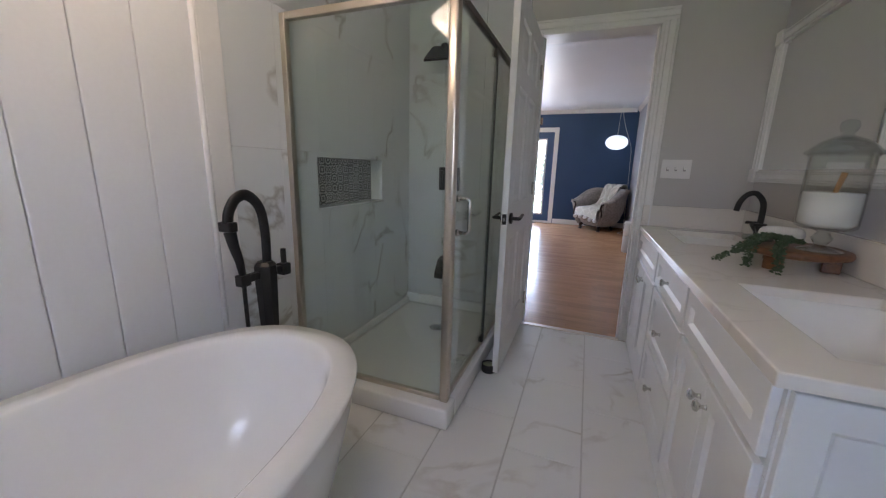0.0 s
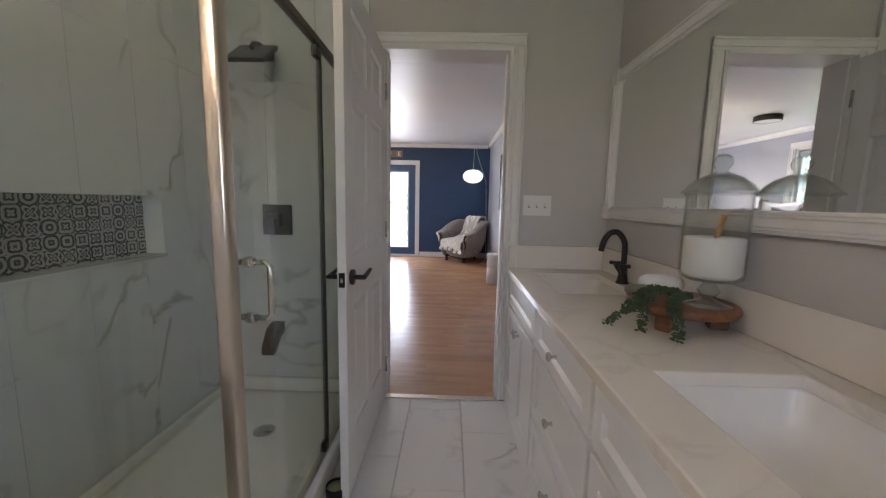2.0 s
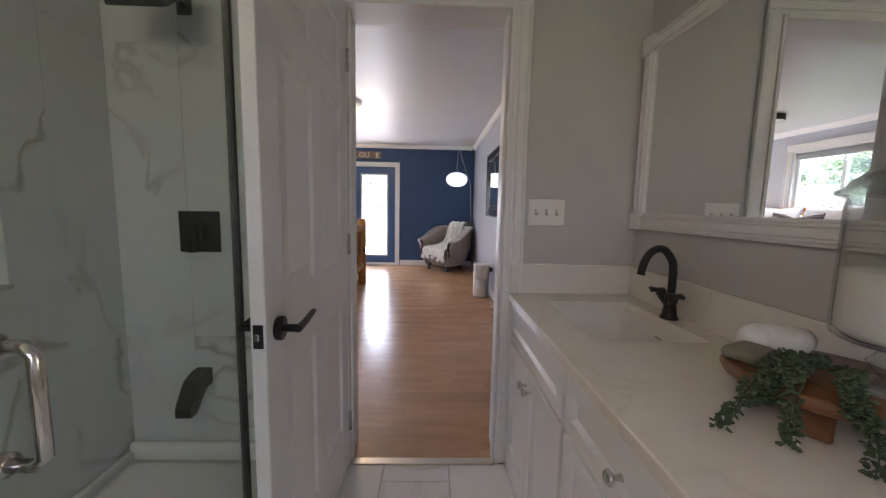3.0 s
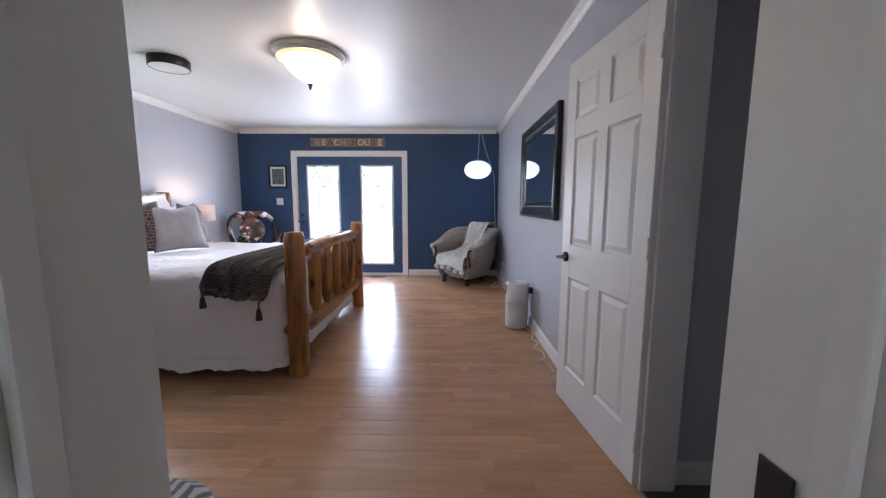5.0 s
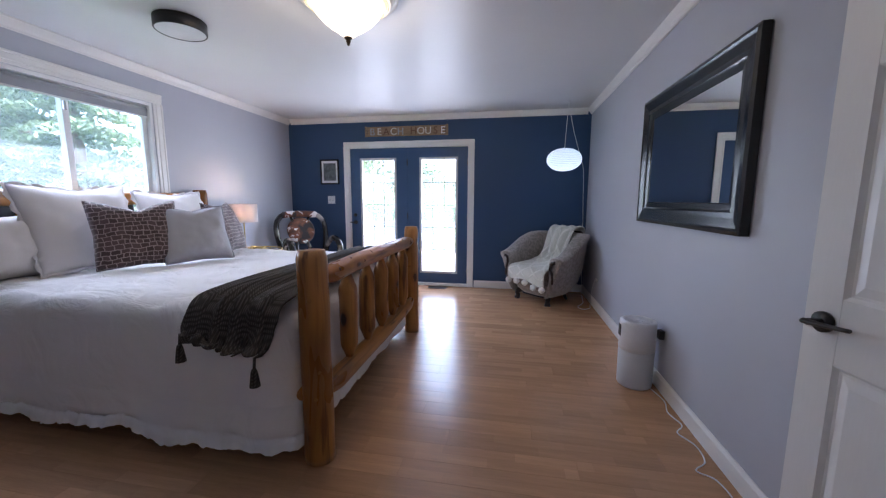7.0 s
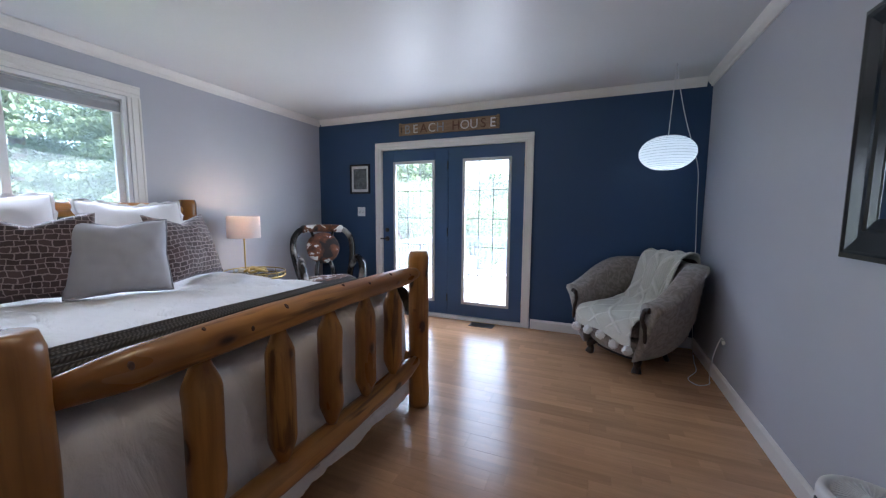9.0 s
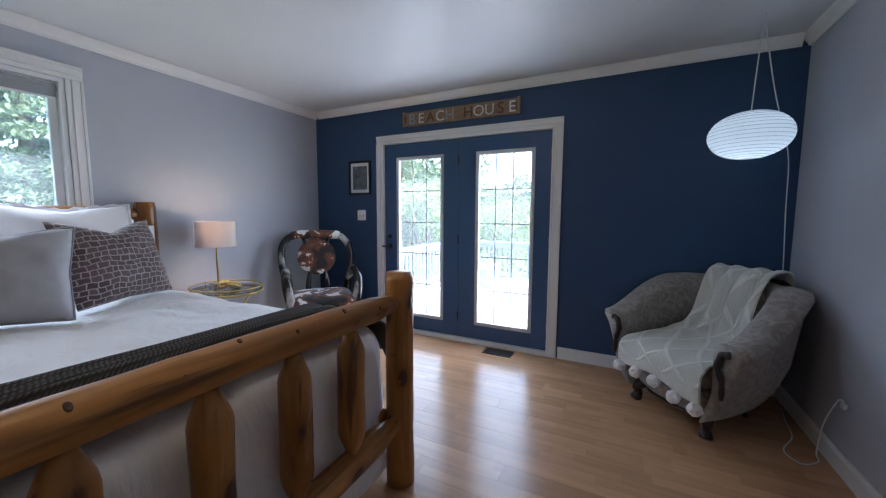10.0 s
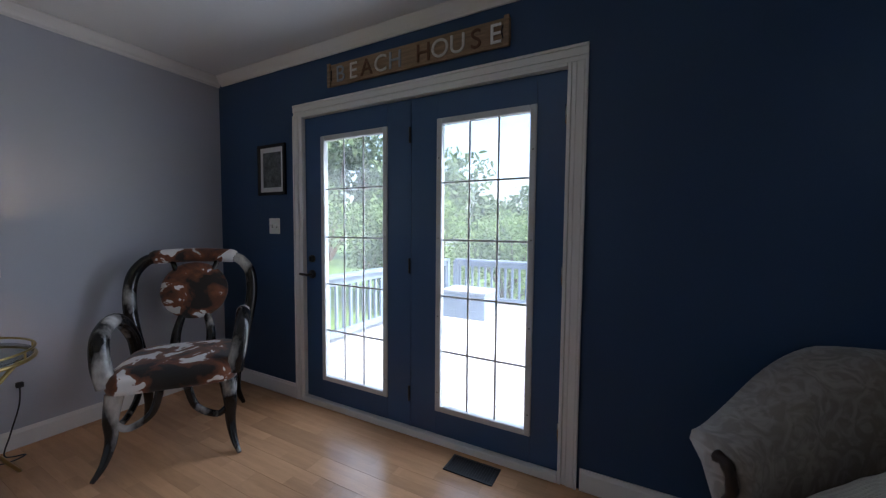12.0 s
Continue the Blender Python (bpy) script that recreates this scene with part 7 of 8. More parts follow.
part("glass_rim", lathe([(0.240, -0.050), (0.243, -0.056), (0.236, -0.060), (0.231, -0.057), (0.228, -0.063), (0.221, -0.064), (0.218, -0.060), (0.212, -0.066), (0.208, -0.060)], 48), glow_material("amber_glass_rim", (1.0, 0.72, 0.30), 0.045, (0.7, 0.6, 0.4), 0.25), cl, "ribbed amber-tinted glass rim", True).visible_shadow = False
part("finial", lathe([(0.022, -0.236), (0.024, -0.244), (0.012, -0.252), (0.014, -0.262), (0.008, -0.274), (0.010, -0.280), (0, -0.286)], 16), material("bronze_finial", (0.10, 0.07, 0.04), 0.3, 1.0), cl, "bronze finial", True)
dl = thing("disc_light", (-2.20, 6.47, CEIL - 0.001), 0, "flat black disc ceiling light, switched off", "ceiling light")
part("band", lathe([(0.150, 0), (0.155, -0.005), (0.155, -0.070), (0.150, -0.075), (0.146, -0.075), (0.146, 0)], 48), BLACK_METAL, dl, "", True)
part("diffuser", lathe([(0, -0.072), (0.145, -0.072), (0.145, -0.066), (0, -0.066)], 48), material("opal_diffuser", (0.70, 0.71, 0.73), 0.4), dl, "white plastic diffuser")

# ---- bedroom: on the walls ----
bm_thing = thing("wall_mirror", (X1 - 0.001, 0, 0), 0, "rectangular wall mirror in a wide black moulded frame", "mirror")
BY_, BYE, BZ0, BZ1, BW = 5.975, 7.285, 1.105, 1.985, 0.150
part("mirror_glass", box((-0.016, BY_ + BW - 0.01, BZ0 + BW - 0.01), (-0.010, BYE - BW + 0.01, BZ1 - BW + 0.01)), MIRROR, bm_thing, "silvered mirror glass")
prof = [(0.0, -0.002), (0.0, -0.040), (0.018, -0.046), (0.030, -0.040), (0.075, -0.030), (0.100, -0.032), (0.110, -0.026), (0.140, -0.020), (0.150, -0.012)]
for name, axis_y in (("frame_bottom", 0), ("frame_top", 1), ("frame_side", 2), ("frame_side", 3)):
    bm = bmesh.new()
    rows_ = []
    for inset, d in prof:
        a, b, c, e0 = BY_ + inset, BYE - inset, BZ0 + inset, BZ1 - inset
        ends = {0: ((a, c), (b, c)), 1: ((a, e0), (b, e0)), 2: ((a, c), (a, e0)), 3: ((b, c), (b, e0))}[axis_y]
        rows_.append([bm.verts.new((d, *q)) for q in ends])
    for r0, r1 in zip(rows_, rows_[1:]):
        bm.faces.new((r0[0], r0[1], r1[1], r1[0]))
    bmesh.ops.recalc_face_normals(bm, faces=bm.faces)
    part(name, bm, BLACK_LACQUER, bm_thing)

sign = thing("wall_sign", (-1.457, Y1 - 0.001, 2.238), 0, "weathered wooden plank sign with letters reading BEACH HOUSE", "sign")
PLANK = material("weathered_plank", (0.26, 0.175, 0.11), 0.8, vary=0.4, scale=7, fine=50, stretch=(1, 1, 9), bump=0.4)
part("plank", box((-0.612, -0.020, -0.068), (0.612, -0.001, 0.068), 0.003, 1), PLANK, sign)
for sx in (-1, 1):
    part("batten", box((sx * 0.598 - 0.014, -0.032, -0.075), (sx * 0.598 + 0.014, -0.0205, 0.075), 0.003, 1), PLANK, sign)
    part("rope_loop", tube(curve_points([(sx * 0.578, -0.024, 0.03), (sx * 0.574, -0.03, 0.0), (sx * 0.580, -0.024, -0.035)], 5), 0.004, 6), DARK_WOOD, sign)
TONES = {"w": material("chalk_letter", (0.62, 0.60, 0.56), 0.8, vary=0.2, scale=40), "g": material("grey_letter", (0.30, 0.33, 0.36), 0.8, vary=0.25, scale=40),
         "b": material("brown_letter", (0.12, 0.055, 0.028), 0.8, vary=0.2, scale=40), "p": material("pale_letter", (0.80, 0.79, 0.77), 0.7, vary=0.1, scale=40)}
x = -0.545
for ch, tone in zip("BEACH HOUSE", "gwbwg bwwbp"):
    if ch == " ":
        x += 0.085
        continue
    cu = bpy.data.curves.new("letter", "FONT")
    cu.body, cu.size, cu.extrude, cu.align_x = ch, 0.140, 0.003, "CENTER"
    tmp = bpy.data.objects.new("letter_text", cu)
    scene.collection.objects.link(tmp)
    me = bpy.data.meshes.new_from_object(tmp.evaluated_get(bpy.context.evaluated_depsgraph_get()))
    bpy.data.objects.remove(tmp)
    me.materials.clear()
    me.materials.append(TONES[tone])
    lo = new("letter", me)
    lo.parent = sign
    lo.matrix_local = pose(x + 0.045, -0.0245, -0.050, 90, 0, 0)
    x += 0.106

pic = thing("framed_picture", (-2.650, Y1 - 0.001, 1.675), 0, "small black framed monochrome landscape print", "picture")
for lo, hi in (((-0.150, -0.022, -0.185), (-0.128, -0.001, 0.185)), ((0.128, -0.022, -0.185), (0.150, -0.001, 0.185)), ((-0.128, -0.022, -0.185), (0.128, -0.001, -0.163)), ((-0.128, -0.022, 0.163), (0.128, -0.001, 0.185))):
    part("frame_strip", box(lo, hi, 0.002, 1), BLACK_LACQUER, pic)
part("mat_board", box((-0.129, -0.009, -0.164), (0.129, -0.003, 0.164)), material("white_mat", (0.75, 0.76, 0.76), 0.8), pic, "white mat board")
part("print", box((-0.098, -0.0105, -0.128), (0.098, -0.0092, 0.128)), material("grey_landscape_print", (0.10, 0.115, 0.12), 0.4, vary=0.95, scale=14, fine=60), pic, "grey landscape print")
switch_plate("light_switch", pose(-2.640, Y1 - 0.0005, 1.262), 2, "white double switch plate on navy wall")
switch_plate("outlet", pose(X1 - 0.0005, 8.52, 0.37, 0, 0, 90), 1, "white outlet plate above the skirting", True)
switch_plate("outlet", pose(X0 + 0.0005, 8.22, 0.38, 0, 0, -90), 1, "white outlet plate behind the side table", True)

# ---- bedroom: on the floor ----
pur = thing("air_purifier", (0.905, 6.775, 0.0), 0, "white cylindrical air purifier standing by the wall", "air purifier")
part("lower_body", lathe([(0, 0), (0.100, 0), (0.108, 0.006), (0.110, 0.02), (0.112, 0.255), (0, 0.255)], 48), material("pale_grey_mesh", (0.62, 0.62, 0.63), 0.6, vary=0.05, fine=600, bump=0.6), pur, "pale grey perforated lower half", True)
part("upper_body", lathe([(0.1115, 0.256), (0.1135, 0.258), (0.114, 0.440), (0.110, 0.455), (0.100, 0.460), (0.090, 0.458), (0.086, 0.445), (0, 0.445)], 48), material("white_plastic", (0.78, 0.78, 0.79), 0.35), pur, "", True)
for k in range(36):
    a = 2 * math.pi * k / 36
    bm = box((0.022, -0.0016, 0.4455), (0.084, 0.0016, 0.457), 0.0, 1)
    bm.transform(pose(0, 0, 0, 0, 0, math.degrees(a)))
    part("grille_slat", bm, bpy.data.materials["white_plastic"], pur)
part("hub", lathe([(0, 0.4455), (0.022, 0.4455), (0.022, 0.458), (0, 0.459)], 20), bpy.data.materials["white_plastic"], pur, "", True)
part("display_strip", box((-0.1165, -0.022, 0.345), (-0.111, 0.022, 0.425), 0.002, 1), BLACK_METAL, pur, "black control strip")
part("handle", box((0.100, -0.10, 0.36), (0.132, -0.055, 0.42), 0.004, 1), BLACK_METAL, pur, "black rear bracket")
c1 = thing("power_cord", (0, 0, 0), 0, "thin white power cord lying loose on the floor", "cable")
part("wire", tube(curve_points([(0.99, 6.70, 0.006), (1.015, 6.55, 0.006), (0.985, 6.42, 0.006), (1.01, 6.30, 0.006), (0.955, 6.22, 0.006), (1.00, 6.12, 0.006), (0.985, 6.00, 0.006), (0.915, 5.93, 0.006), (0.975, 5.88, 0.006), (0.985, 5.76, 0.006), (0.93, 5.70, 0.006), (0.96, 5.60, 0.006), (1.015, 5.56, 0.006)], 8), 0.0035, 6), CORD, c1, "", True)
c2 = thing("lantern_cord", (0, 0, 0), 0, "white lamp cord running to the wall outlet", "cable")
part("wire", tube(curve_points([(1.015, 9.20, 0.006), (0.98, 9.0, 0.006), (0.95, 8.80, 0.006), (0.86, 8.62, 0.006), (0.90, 8.52, 0.006), (0.985, 8.58, 0.006), (1.005, 8.66, 0.02), (1.005, 8.62, 0.20), (1.02, 8.55, 0.36), (1.03, 8.52, 0.37)], 8), 0.0035, 6), CORD, c2, "", True)
part("plug", box((1.022, 8.505, 0.335), (1.0405, 8.535, 0.365), 0.004, 1), CORD, c2, "white plug")
c3 = thing("lamp_cord", (0, 0, 0), 0, "black lamp cord plugged in behind the table", "cable")
part("wire", tube(curve_points([(-3.275, 8.22, 0.36), (-3.26, 8.21, 0.25), (-3.255, 8.17, 0.10), (-3.22, 8.14, 0.008), (-3.15, 8.20, 0.008), (-3.13, 8.12, 0.008), (-3.22, 8.04, 0.008), (-3.24, 7.95, 0.02), (-3.20, 7.93, 0.40), (-3.10, 7.95, 0.655)], 8), 0.0035, 6), BLACK_METAL, c3, "", True)
part("plug", box((-3.289, 8.205, 0.345), (-3.265, 8.235, 0.375), 0.004, 1), BLACK_METAL, c3, "black plug")

vent = thing("floor_register", (-0.972, 9.262, 0.0), 0, "black metal floor heating register near the french doors", "floor vent")
for lo, hi in (((-0.135, -0.07, 0.0), (0.135, -0.055, 0.006)), ((-0.135, 0.055, 0.0), (0.135, 0.07, 0.006)), ((-0.135, -0.055, 0.0), (-0.118, 0.055, 0.006)), ((0.118, -0.055, 0.0), (0.135, 0.055, 0.006))):
    part("rim", box(lo, hi, 0.001, 1), BLACK_METAL, vent)
part("well", box((-0.118, -0.055, 0.0003), (0.118, 0.055, 0.0015)), BLACK_METAL, vent)
for k in range(17):
    x = -0.112 + 0.014 * k
    part("slat", box((x - 0.002, -0.055, 0.0016), (x + 0.002, 0.055, 0.005)), BLACK_METAL, vent)

pouf = thing("pouf", (-0.63, 4.00, 0.0), 0, "round pouf in white and grey striped weave", "pouf")
STRIPE = bpy.data.materials.new("striped_weave")
STRIPE.use_nodes = True
nt = STRIPE.node_tree
p = nt.nodes["Principled BSDF"]
co = nt.nodes.new("ShaderNodeTexCoord")
wv = nt.nodes.new("ShaderNodeTexWave")
wv.inputs["Scale"].default_value, wv.inputs["Distortion"].default_value, wv.inputs["Detail"].default_value = 9, 4, 3
nt.links.new(co.outputs["Object"], wv.inputs["Vector"])
cr = nt.nodes.new("ShaderNodeValToRGB")
cr.color_ramp.elements[0].position, cr.color_ramp.elements[0].color = 0.35, (0.20, 0.22, 0.24, 1)
cr.color_ramp.elements[1].position, cr.color_ramp.elements[1].color = 0.55, (0.65, 0.64, 0.63, 1)
nt.links.new(wv.outputs["Fac"], cr.inputs["Fac"])
nt.links.new(cr.outputs["Color"], p.inputs["Base Color"])
p.inputs["Roughness"].default_value = 0.9
part("pouf_body", lathe([(0, 0), (0.18, 0.0), (0.22, 0.03), (0.24, 0.12), (0.24, 0.28), (0.22, 0.38), (0.18, 0.415), (0.10, 0.428), (0, 0.43)], 40), STRIPE, pouf, "", True)

# ---- outside ----
GRASS = material("lawn_green", (0.09, 0.16, 0.035), 0.9, vary=0.4, scale=1.2, fine=18, bump=0.5)
tagged(part("ground", box((-200, -150, -1.2), (200, 420, -0.8)), GRASS), kind="structure")
tagged(part("water", box((-40, 45, -0.79), (150, 200, -0.74)), material("lake_water", (0.35, 0.42, 0.48), 0.12, vary=0.1)), kind="structure")
DECK = material("grey_deck_board", (0.42, 0.42, 0.43), 0.7, vary=0.12, scale=3, fine=40, stretch=(1, 6, 1), random_value=0.06)
DECK_Z = -0.16
deck = tagged(new("deck"), kind="structure")
for k in range(32):
    y = 9.56 + 0.142 * k
    part("deck_board", box((-3.62, y, DECK_Z - 0.03), (2.6, y + 0.137, DECK_Z), 0.004, 1), DECK, deck)
RAIL = material("blue_grey_railing", (0.14, 0.19, 0.26), 0.6, vary=0.08, scale=5)
RAILTOP = DECK_Z + 0.84


def railing(a, b, label):
    t = thing("deck_railing", (0, 0, 0), 0, label, "railing", "deck railings")
    a, b = Vector(a), Vector(b)
    n = int((b - a).length / 0.125)
    d = (b - a).normalized()
    ang = math.degrees(math.atan2(d.y, d.x))

    def bar(name, p, l, w, z0, z1):
        bm = box((0, -w / 2, z0), (l, w / 2, z1), 0.004, 1)
        bm.transform(pose(p.x, p.y, 0, 0, 0, ang))
        part(name, bm, RAIL, t)
    bar("top_rail", a, (b - a).length, 0.14, RAILTOP - 0.04, RAILTOP)
    bar("bottom_rail", a, (b - a).length, 0.04, DECK_Z + 0.08, DECK_Z + 0.16)
    bar("upper_rail", a, (b - a).length, 0.035, RAILTOP - 0.13, RAILTOP - 0.041)
    for k in range(n):
        bar("baluster", a.lerp(b, (k + 0.5) / n) + Vector((0, 0, 0)), 0.036, 0.036, DECK_Z + 0.16, RAILTOP - 0.13)
    for q in (a, b):
        bar("rail_post", q - d * 0.045, 0.09, 0.09, DECK_Z, RAILTOP - 0.041)
    return t


railing((-3.45, 9.75, 0), (-3.45, 13.75, 0), "blue-grey wooden deck railing with square balusters")
railing((-3.30, 13.85, 0), (-1.75, 13.85, 0), "blue-grey wooden railing along the deck's end")
gate = thing("deck_gate", (-1.55, 13.85, DECK_Z), 0, "blue-grey lattice gate beside the deck railing", "gate")
for lo, hi in (((0, -0.02, 0), (0.06, 0.02, 0.86)), ((0.80, -0.02, 0), (0.86, 0.02, 0.86)), ((0.06, -0.02, 0.02), (0.80, 0.02, 0.09)), ((0.06, -0.02, 0.76), (0.80, 0.02, 0.83))):
    part("gate_frame", box(lo, hi, 0.003, 1), RAIL, gate)
for x0, z0, x1, z1 in ((0.06, 0.09, 0.80, 0.76), (0.80, 0.09, 0.06, 0.76), (0.06, 0.43, 0.80, 0.43)):
    part("gate_brace", tube([(x0, 0, z0), (x1, 0, z1)], 0.022, 4), RAIL, gate)
chest = thing("storage_bench", (-2.62, 12.95, DECK_Z), 0, "blue-grey wooden storage bench on the deck", "bench")
part("bench_body", box((-0.36, -0.24, 0), (0.36, 0.24, 0.40), 0.008, 1), RAIL, chest)
part("bench_lid", box((-0.39, -0.27, 0.401), (0.39, 0.27, 0.44), 0.008, 1), material("pale_lid", (0.24, 0.27, 0.32), 0.6), chest, "pale bench lid")
for z in (0.12, 0.25):
    part("groove_strip", box((-0.365, -0.246, z), (0.365, -0.2405, z + 0.012)), RAIL, chest)

rng = random.Random(11)


def leaf_card_bm(bm, centre, size, r):
    a, b = r.uniform(-1.3, 1.3), r.uniform(0, 6.28)
    m = Matrix.Translation(centre) @ Euler((a, r.uniform(-0.8, 0.8), b)).to_matrix().to_4x4()
    vs = [bm.verts.new(m @ Vector(q)) for q in ((0, -size, 0), (size * 0.45, -size * 0.2, size * 0.12), (size * 0.35, size * 0.6, 0), (0, size, -size * 0.1), (-size * 0.35, size * 0.6, 0), (-size * 0.45, -size * 0.2, size * 0.12))]
    bm.faces.new(vs)


def foliage(name, color, rough=0.7):
    m = bpy.data.materials.new(name)
    m.use_nodes = True
    nt = m.node_tree
    nt.nodes.remove(nt.nodes["Principled BSDF"])
    geo = nt.nodes.new("ShaderNodeNewGeometry")
    hs = nt.nodes.new("ShaderNodeHueSaturation")
    hs.inputs["Color"].default_value = (*color, 1)
    mr = nt.nodes.new("ShaderNodeMapRange")
    mr.inputs["To Min"].default_value, mr.inputs["To Max"].default_value = 0.80, 1.25
    nt.links.new(geo.outputs["Random Per Island"], mr.inputs["Value"])
    nt.links.new(mr.outputs["Result"], hs.inputs["Value"])
    df = nt.nodes.new("ShaderNodeBsdfDiffuse")
    ts = nt.nodes.new("ShaderNodeBsdfTranslucent")
    nt.links.new(hs.outputs["Color"], df.inputs["Color"])
    nt.links.new(hs.outputs["Color"], ts.inputs["Color"])
    mx = nt.nodes.new("ShaderNodeMixShader")
    mx.inputs["Fac"].default_value = 0.4
    nt.links.new(df.outputs[0], mx.inputs[1])
    nt.links.new(ts.outputs[0], mx.inputs[2])
    nt.links.new(mx.outputs[0], nt.nodes["Material Output"].inputs["Surface"])
    return m


SPRUCE = foliage("pale_spruce_needles", (0.130, 0.185, 0.120))
BUSH = foliage("bright_bush_leaves", (0.17, 0.25, 0.105))
FAR_TREES = foliage("far_leaves", (0.115, 0.165, 0.090))
BARK = material("brown_bark", (0.10, 0.075, 0.055), 0.9, vary=0.3, scale=8, bump=0.6)
GZ = -0.8


def conifer(x, y, h, spread, seed, label):
    r = random.Random(seed)
    t = thing("spruce_tree", (x, y, GZ), 0, label, "tree", "spruces by the house")
    trunk = part("trunk", tube(line((0, 0, -0.1), (0, 0, h), 12), lambda s: 0.16 * (1 - s) + 0.015, 10), BARK, t, "", True)
    leaves = bmesh.new()
    z = 0.35
    while z < h - 0.2:
        reach = spread * (1 - z / h) ** 0.8
        for k in range(r.randint(5, 7)):
            a = r.uniform(0, 6.28)
            l = reach * r.uniform(0.7, 1.1)
            tip = Vector((l * math.cos(a), l * math.sin(a), z - 0.18 * l + r.uniform(-0.1, 0.1)))
            side = Vector((-math.sin(a), math.cos(a), 0))
            for j in range(int(50 + 120 * l)):
                f = r.uniform(0.18, 1.0)
                w = 0.30 * l * (1 - f * 0.6)
                c = Vector((0, 0, z)).lerp(tip, f) + side * r.uniform(-w, w) + Vector((0, 0, r.uniform(-0.09, 0.05)))
                leaf_card_bm(leaves, c, r.uniform(0.030, 0.066), r)
        z += r.uniform(0.16, 0.26)
    part("crown", leaves, SPRUCE, t, "pale green layered needle boughs")
    return t


conifer(-7.6, 9.6, 7.2, 2.0, 1, "tall pale green spruce outside the bedroom window")
conifer(-8.6, 7.0, 8.0, 2.3, 2, "broad pale green spruce outside the bedroom window")
conifer(-9.6, 8.7, 8.2, 2.3, 6, "tall pale green spruce behind the window spruces")
conifer(-7.6, 12.9, 5.0, 1.7, 3, "tall green spruce beyond the deck")
conifer(-10.5, 4.2, 8.5, 2.4, 4, "tall green spruce behind the house")
conifer(-11.0, 11.0, 8.0, 2.4, 5, "tall green spruce at the garden's edge")


def bush(x, y, w, h, n, mat, seed, label, name="shrub", size=(0.035, 0.075)):
    r = random.Random(seed)
    t = thing(name, (x, y, GZ), 0, label, "shrub" if name == "shrub" else "tree", "garden shrubs" if name == "shrub" else "far trees")
    blobs = [(Vector((r.uniform(-w, w) * 0.7, r.uniform(-w, w) * 0.7, h * r.uniform(0.3, 0.95))), w * r.uniform(0.28, 0.5)) for k in range(16)]
    st = bmesh.new()
    for c, rad in blobs[:7]:
        tube([(0, 0, -0.05), c * 0.5 + Vector((0.1, 0, 0)), c], lambda s: 0.05 * (1 - s) * max(1, h / 3) + 0.012, 6, bm=st)
    part("trunk", st, BARK, t)
    bm = bmesh.new()
    for k in range(n):
        c, rad = blobs[r.randrange(16)]
        d = Vector((r.gauss(0, 1), r.gauss(0, 1), r.gauss(0, 1))).normalized()
        leaf_card_bm(bm, c + d * rad * r.uniform(0.55, 1.08), r.uniform(*size), r)
    part("crown", bm, mat, t, "dense leafy crown")
    return t


bush(-4.9, 15.4, 1.5, 2.5, 9000, BUSH, 21, "bright green flowering shrub behind the railing")
bush(-3.4, 17.2, 1.5, 2.2, 8000, BUSH, 22, "bright green leafy shrub beyond the deck")
bush(-6.6, 16.2, 1.7, 2.9, 9000, BUSH, 23, "large green garden shrub beside the deck")
bush(-9.0, 24.0, 3.0, 5.2, 5200, FAR_TREES, 31, "tall leafy tree beyond the garden", "leafy_tree", (0.12, 0.26))
bush(-13.0, 28.0, 3.4, 6.2, 5200, FAR_TREES, 32, "tall leafy tree beyond the garden", "leafy_tree", (0.12, 0.28))
bush(-5.4, 27.0, 2.6, 3.6, 4200, FAR_TREES, 33, "leafy tree by the water", "leafy_tree", (0.12, 0.24))
bush(-1.6, 34.0, 3.2, 3.4, 4200, FAR_TREES, 34, "leafy tree by the water", "leafy_tree", (0.14, 0.28))
bush(-17.0, 24.0, 3.6, 9.0, 4200, FAR_TREES, 35, "tall leafy tree at the garden's edge", "leafy_tree", (0.14, 0.3))
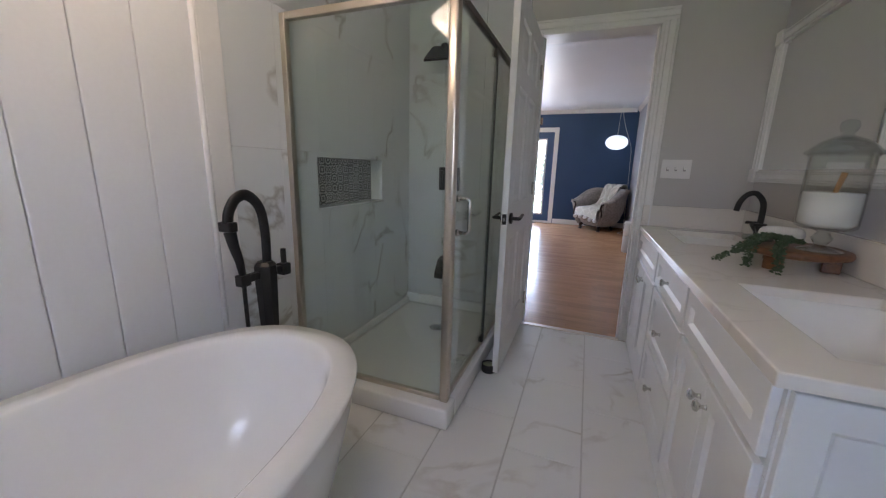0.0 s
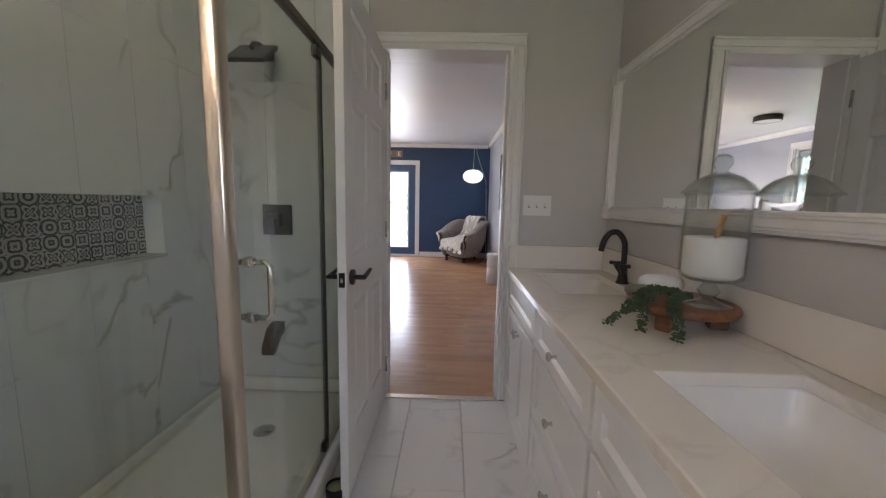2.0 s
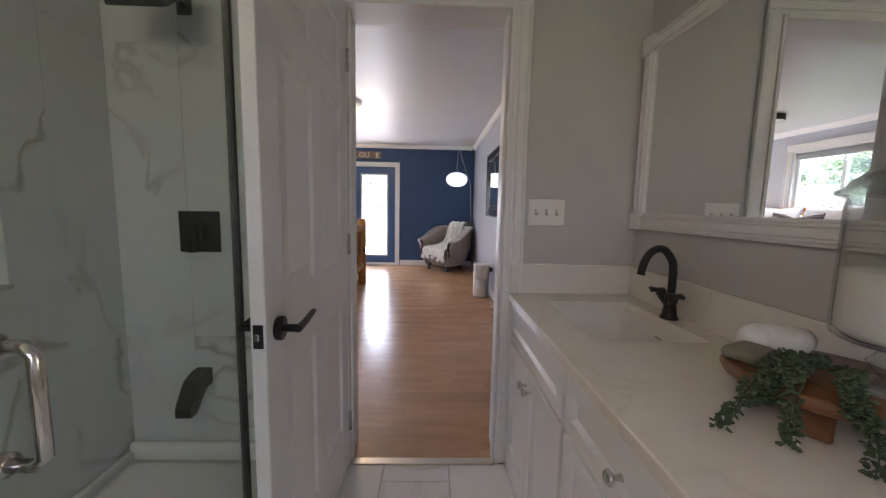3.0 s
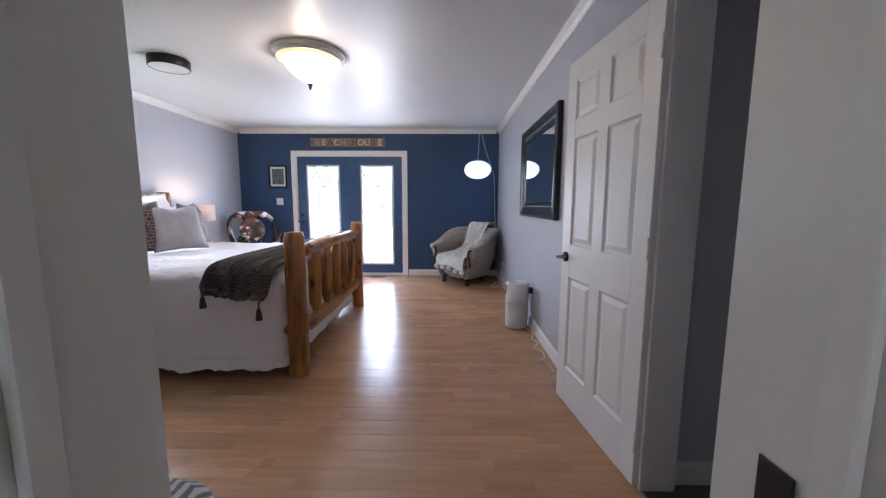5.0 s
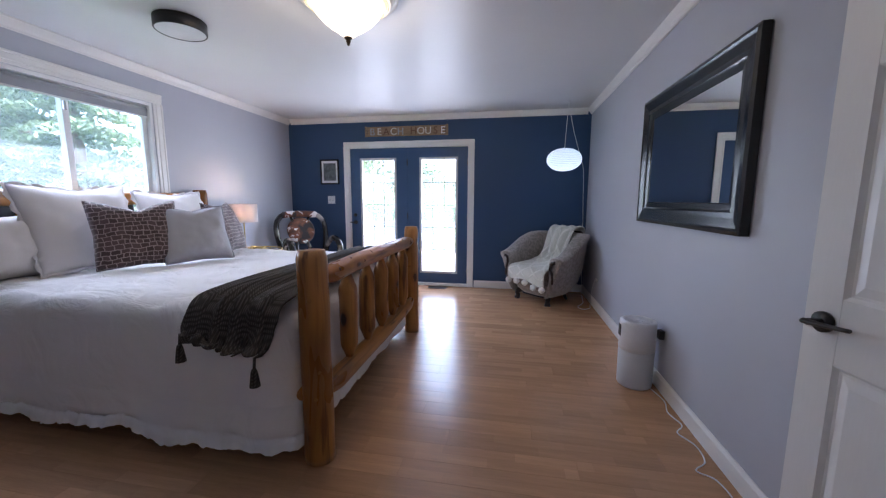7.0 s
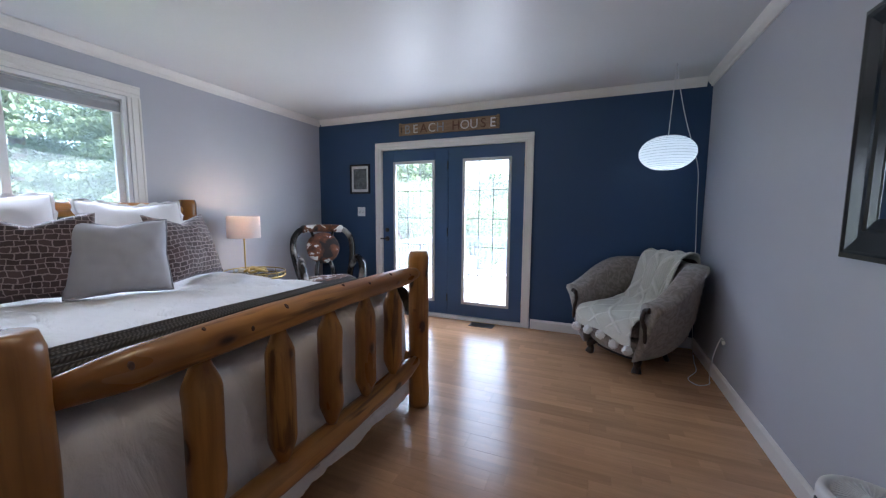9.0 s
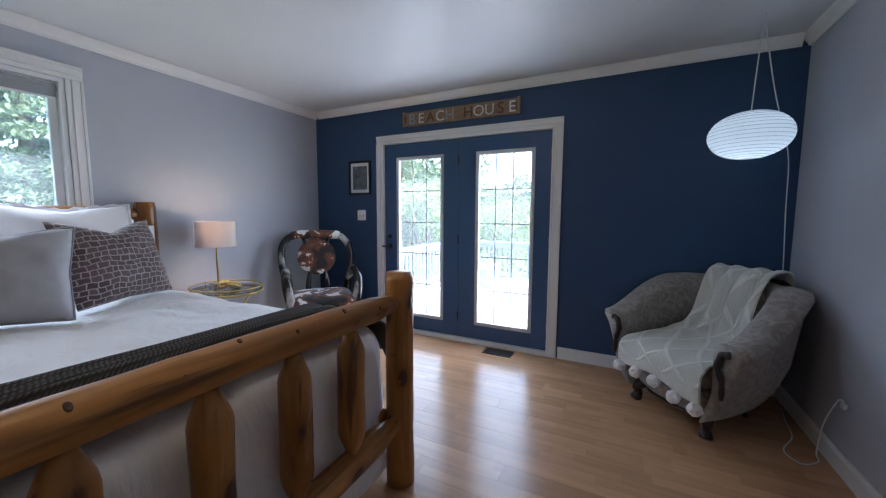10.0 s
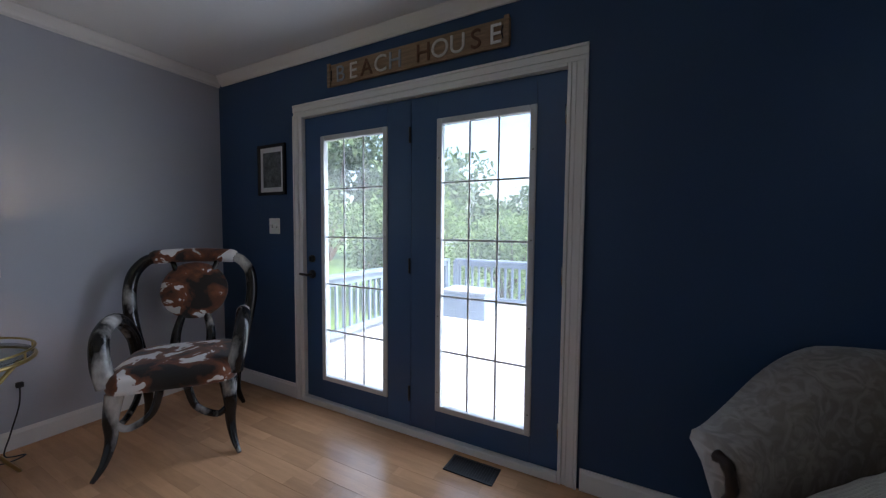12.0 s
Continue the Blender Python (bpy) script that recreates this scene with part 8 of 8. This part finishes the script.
# wooded far shore
r = random.Random(5)
bm = bmesh.new()
for k in range(2600):
    x = r.uniform(-120, 160)
    hh = 7 + 7 * noise.noise(Vector((x * 0.03, 0, 0))) + 2 * noise.noise(Vector((x * 0.2, 3, 0)))
    leaf_card_bm(bm, Vector((x, r.uniform(203, 215), r.uniform(-0.7, max(1.0, hh)))), r.uniform(1.2, 2.4), r)
tagged(part("far_woods", bm, FAR_TREES), "distant wooded shore across the lake", "woods", kind="stuff")

# ---- pieces of the floors ----
r = random.Random(3)
meshes = {}


def plank_mesh(length, depth):
    key = (round(length, 3), depth)
    if key not in meshes:
        bm = box((0, 0, -0.012), (length - 0.0005, depth - 0.0005, 0.0), 0.0004, 1)
        me = bpy.data.meshes.new("plank")
        bm.to_mesh(me)
        bm.free()
        me.materials.append(LAMINATE)
        meshes[key] = me
    return meshes[key]


row, y = 0, 3.47
while y < Y1 + 0.02:
    x = X0 + 0.001
    first = (0.32, 0.74, 0.52, 0.93)[row % 4]
    lengths = [first]
    while sum(lengths) < X1 - X0 - 0.001:
        lengths.append(1.05)
    for l in lengths:
        l = min(l, X1 - 0.001 - x)
        if l < 0.03:
            continue
        ob = new("plank", plank_mesh(l, 0.128))
        ob.parent = floor_bed
        ob.location = (x, y, 0.0)
        x += l
    y += 0.128
    row += 1

tile_me = {}
for i, x in enumerate([-1.2 + 0.3045 * k for k in range(8)]):
    x0, x1 = max(x - 0.0045, BX0 + 0.001), min(x + 0.300 - 0.0045, BX1 - 0.001)
    y = BY0 - (0.0, 0.20, 0.40)[(i + 1) % 3] + (0.055)
    while y < 3.43:
        y0, y1 = max(y, BY0 + 0.001), min(y + 0.607, 3.43)
        y += 0.6095
        if y1 - y0 < 0.02 or x1 - x0 < 0.02:
            continue
        key = (round(x1 - x0, 3), round(y1 - y0, 3))
        if key not in tile_me:
            bm = box((0, 0, -0.004), (x1 - x0 - 0.002, y1 - y0 + 0.0005, 0.0), 0.001, 1)
            me = bpy.data.meshes.new("tile")
            bm.to_mesh(me)
            bm.free()
            me.materials.append(MARBLE_TILE)
            tile_me[key] = me
        ob = new("tile", tile_me[key])
        ob.parent = floor_bath
        ob.location = (x0, y0, 0.0)
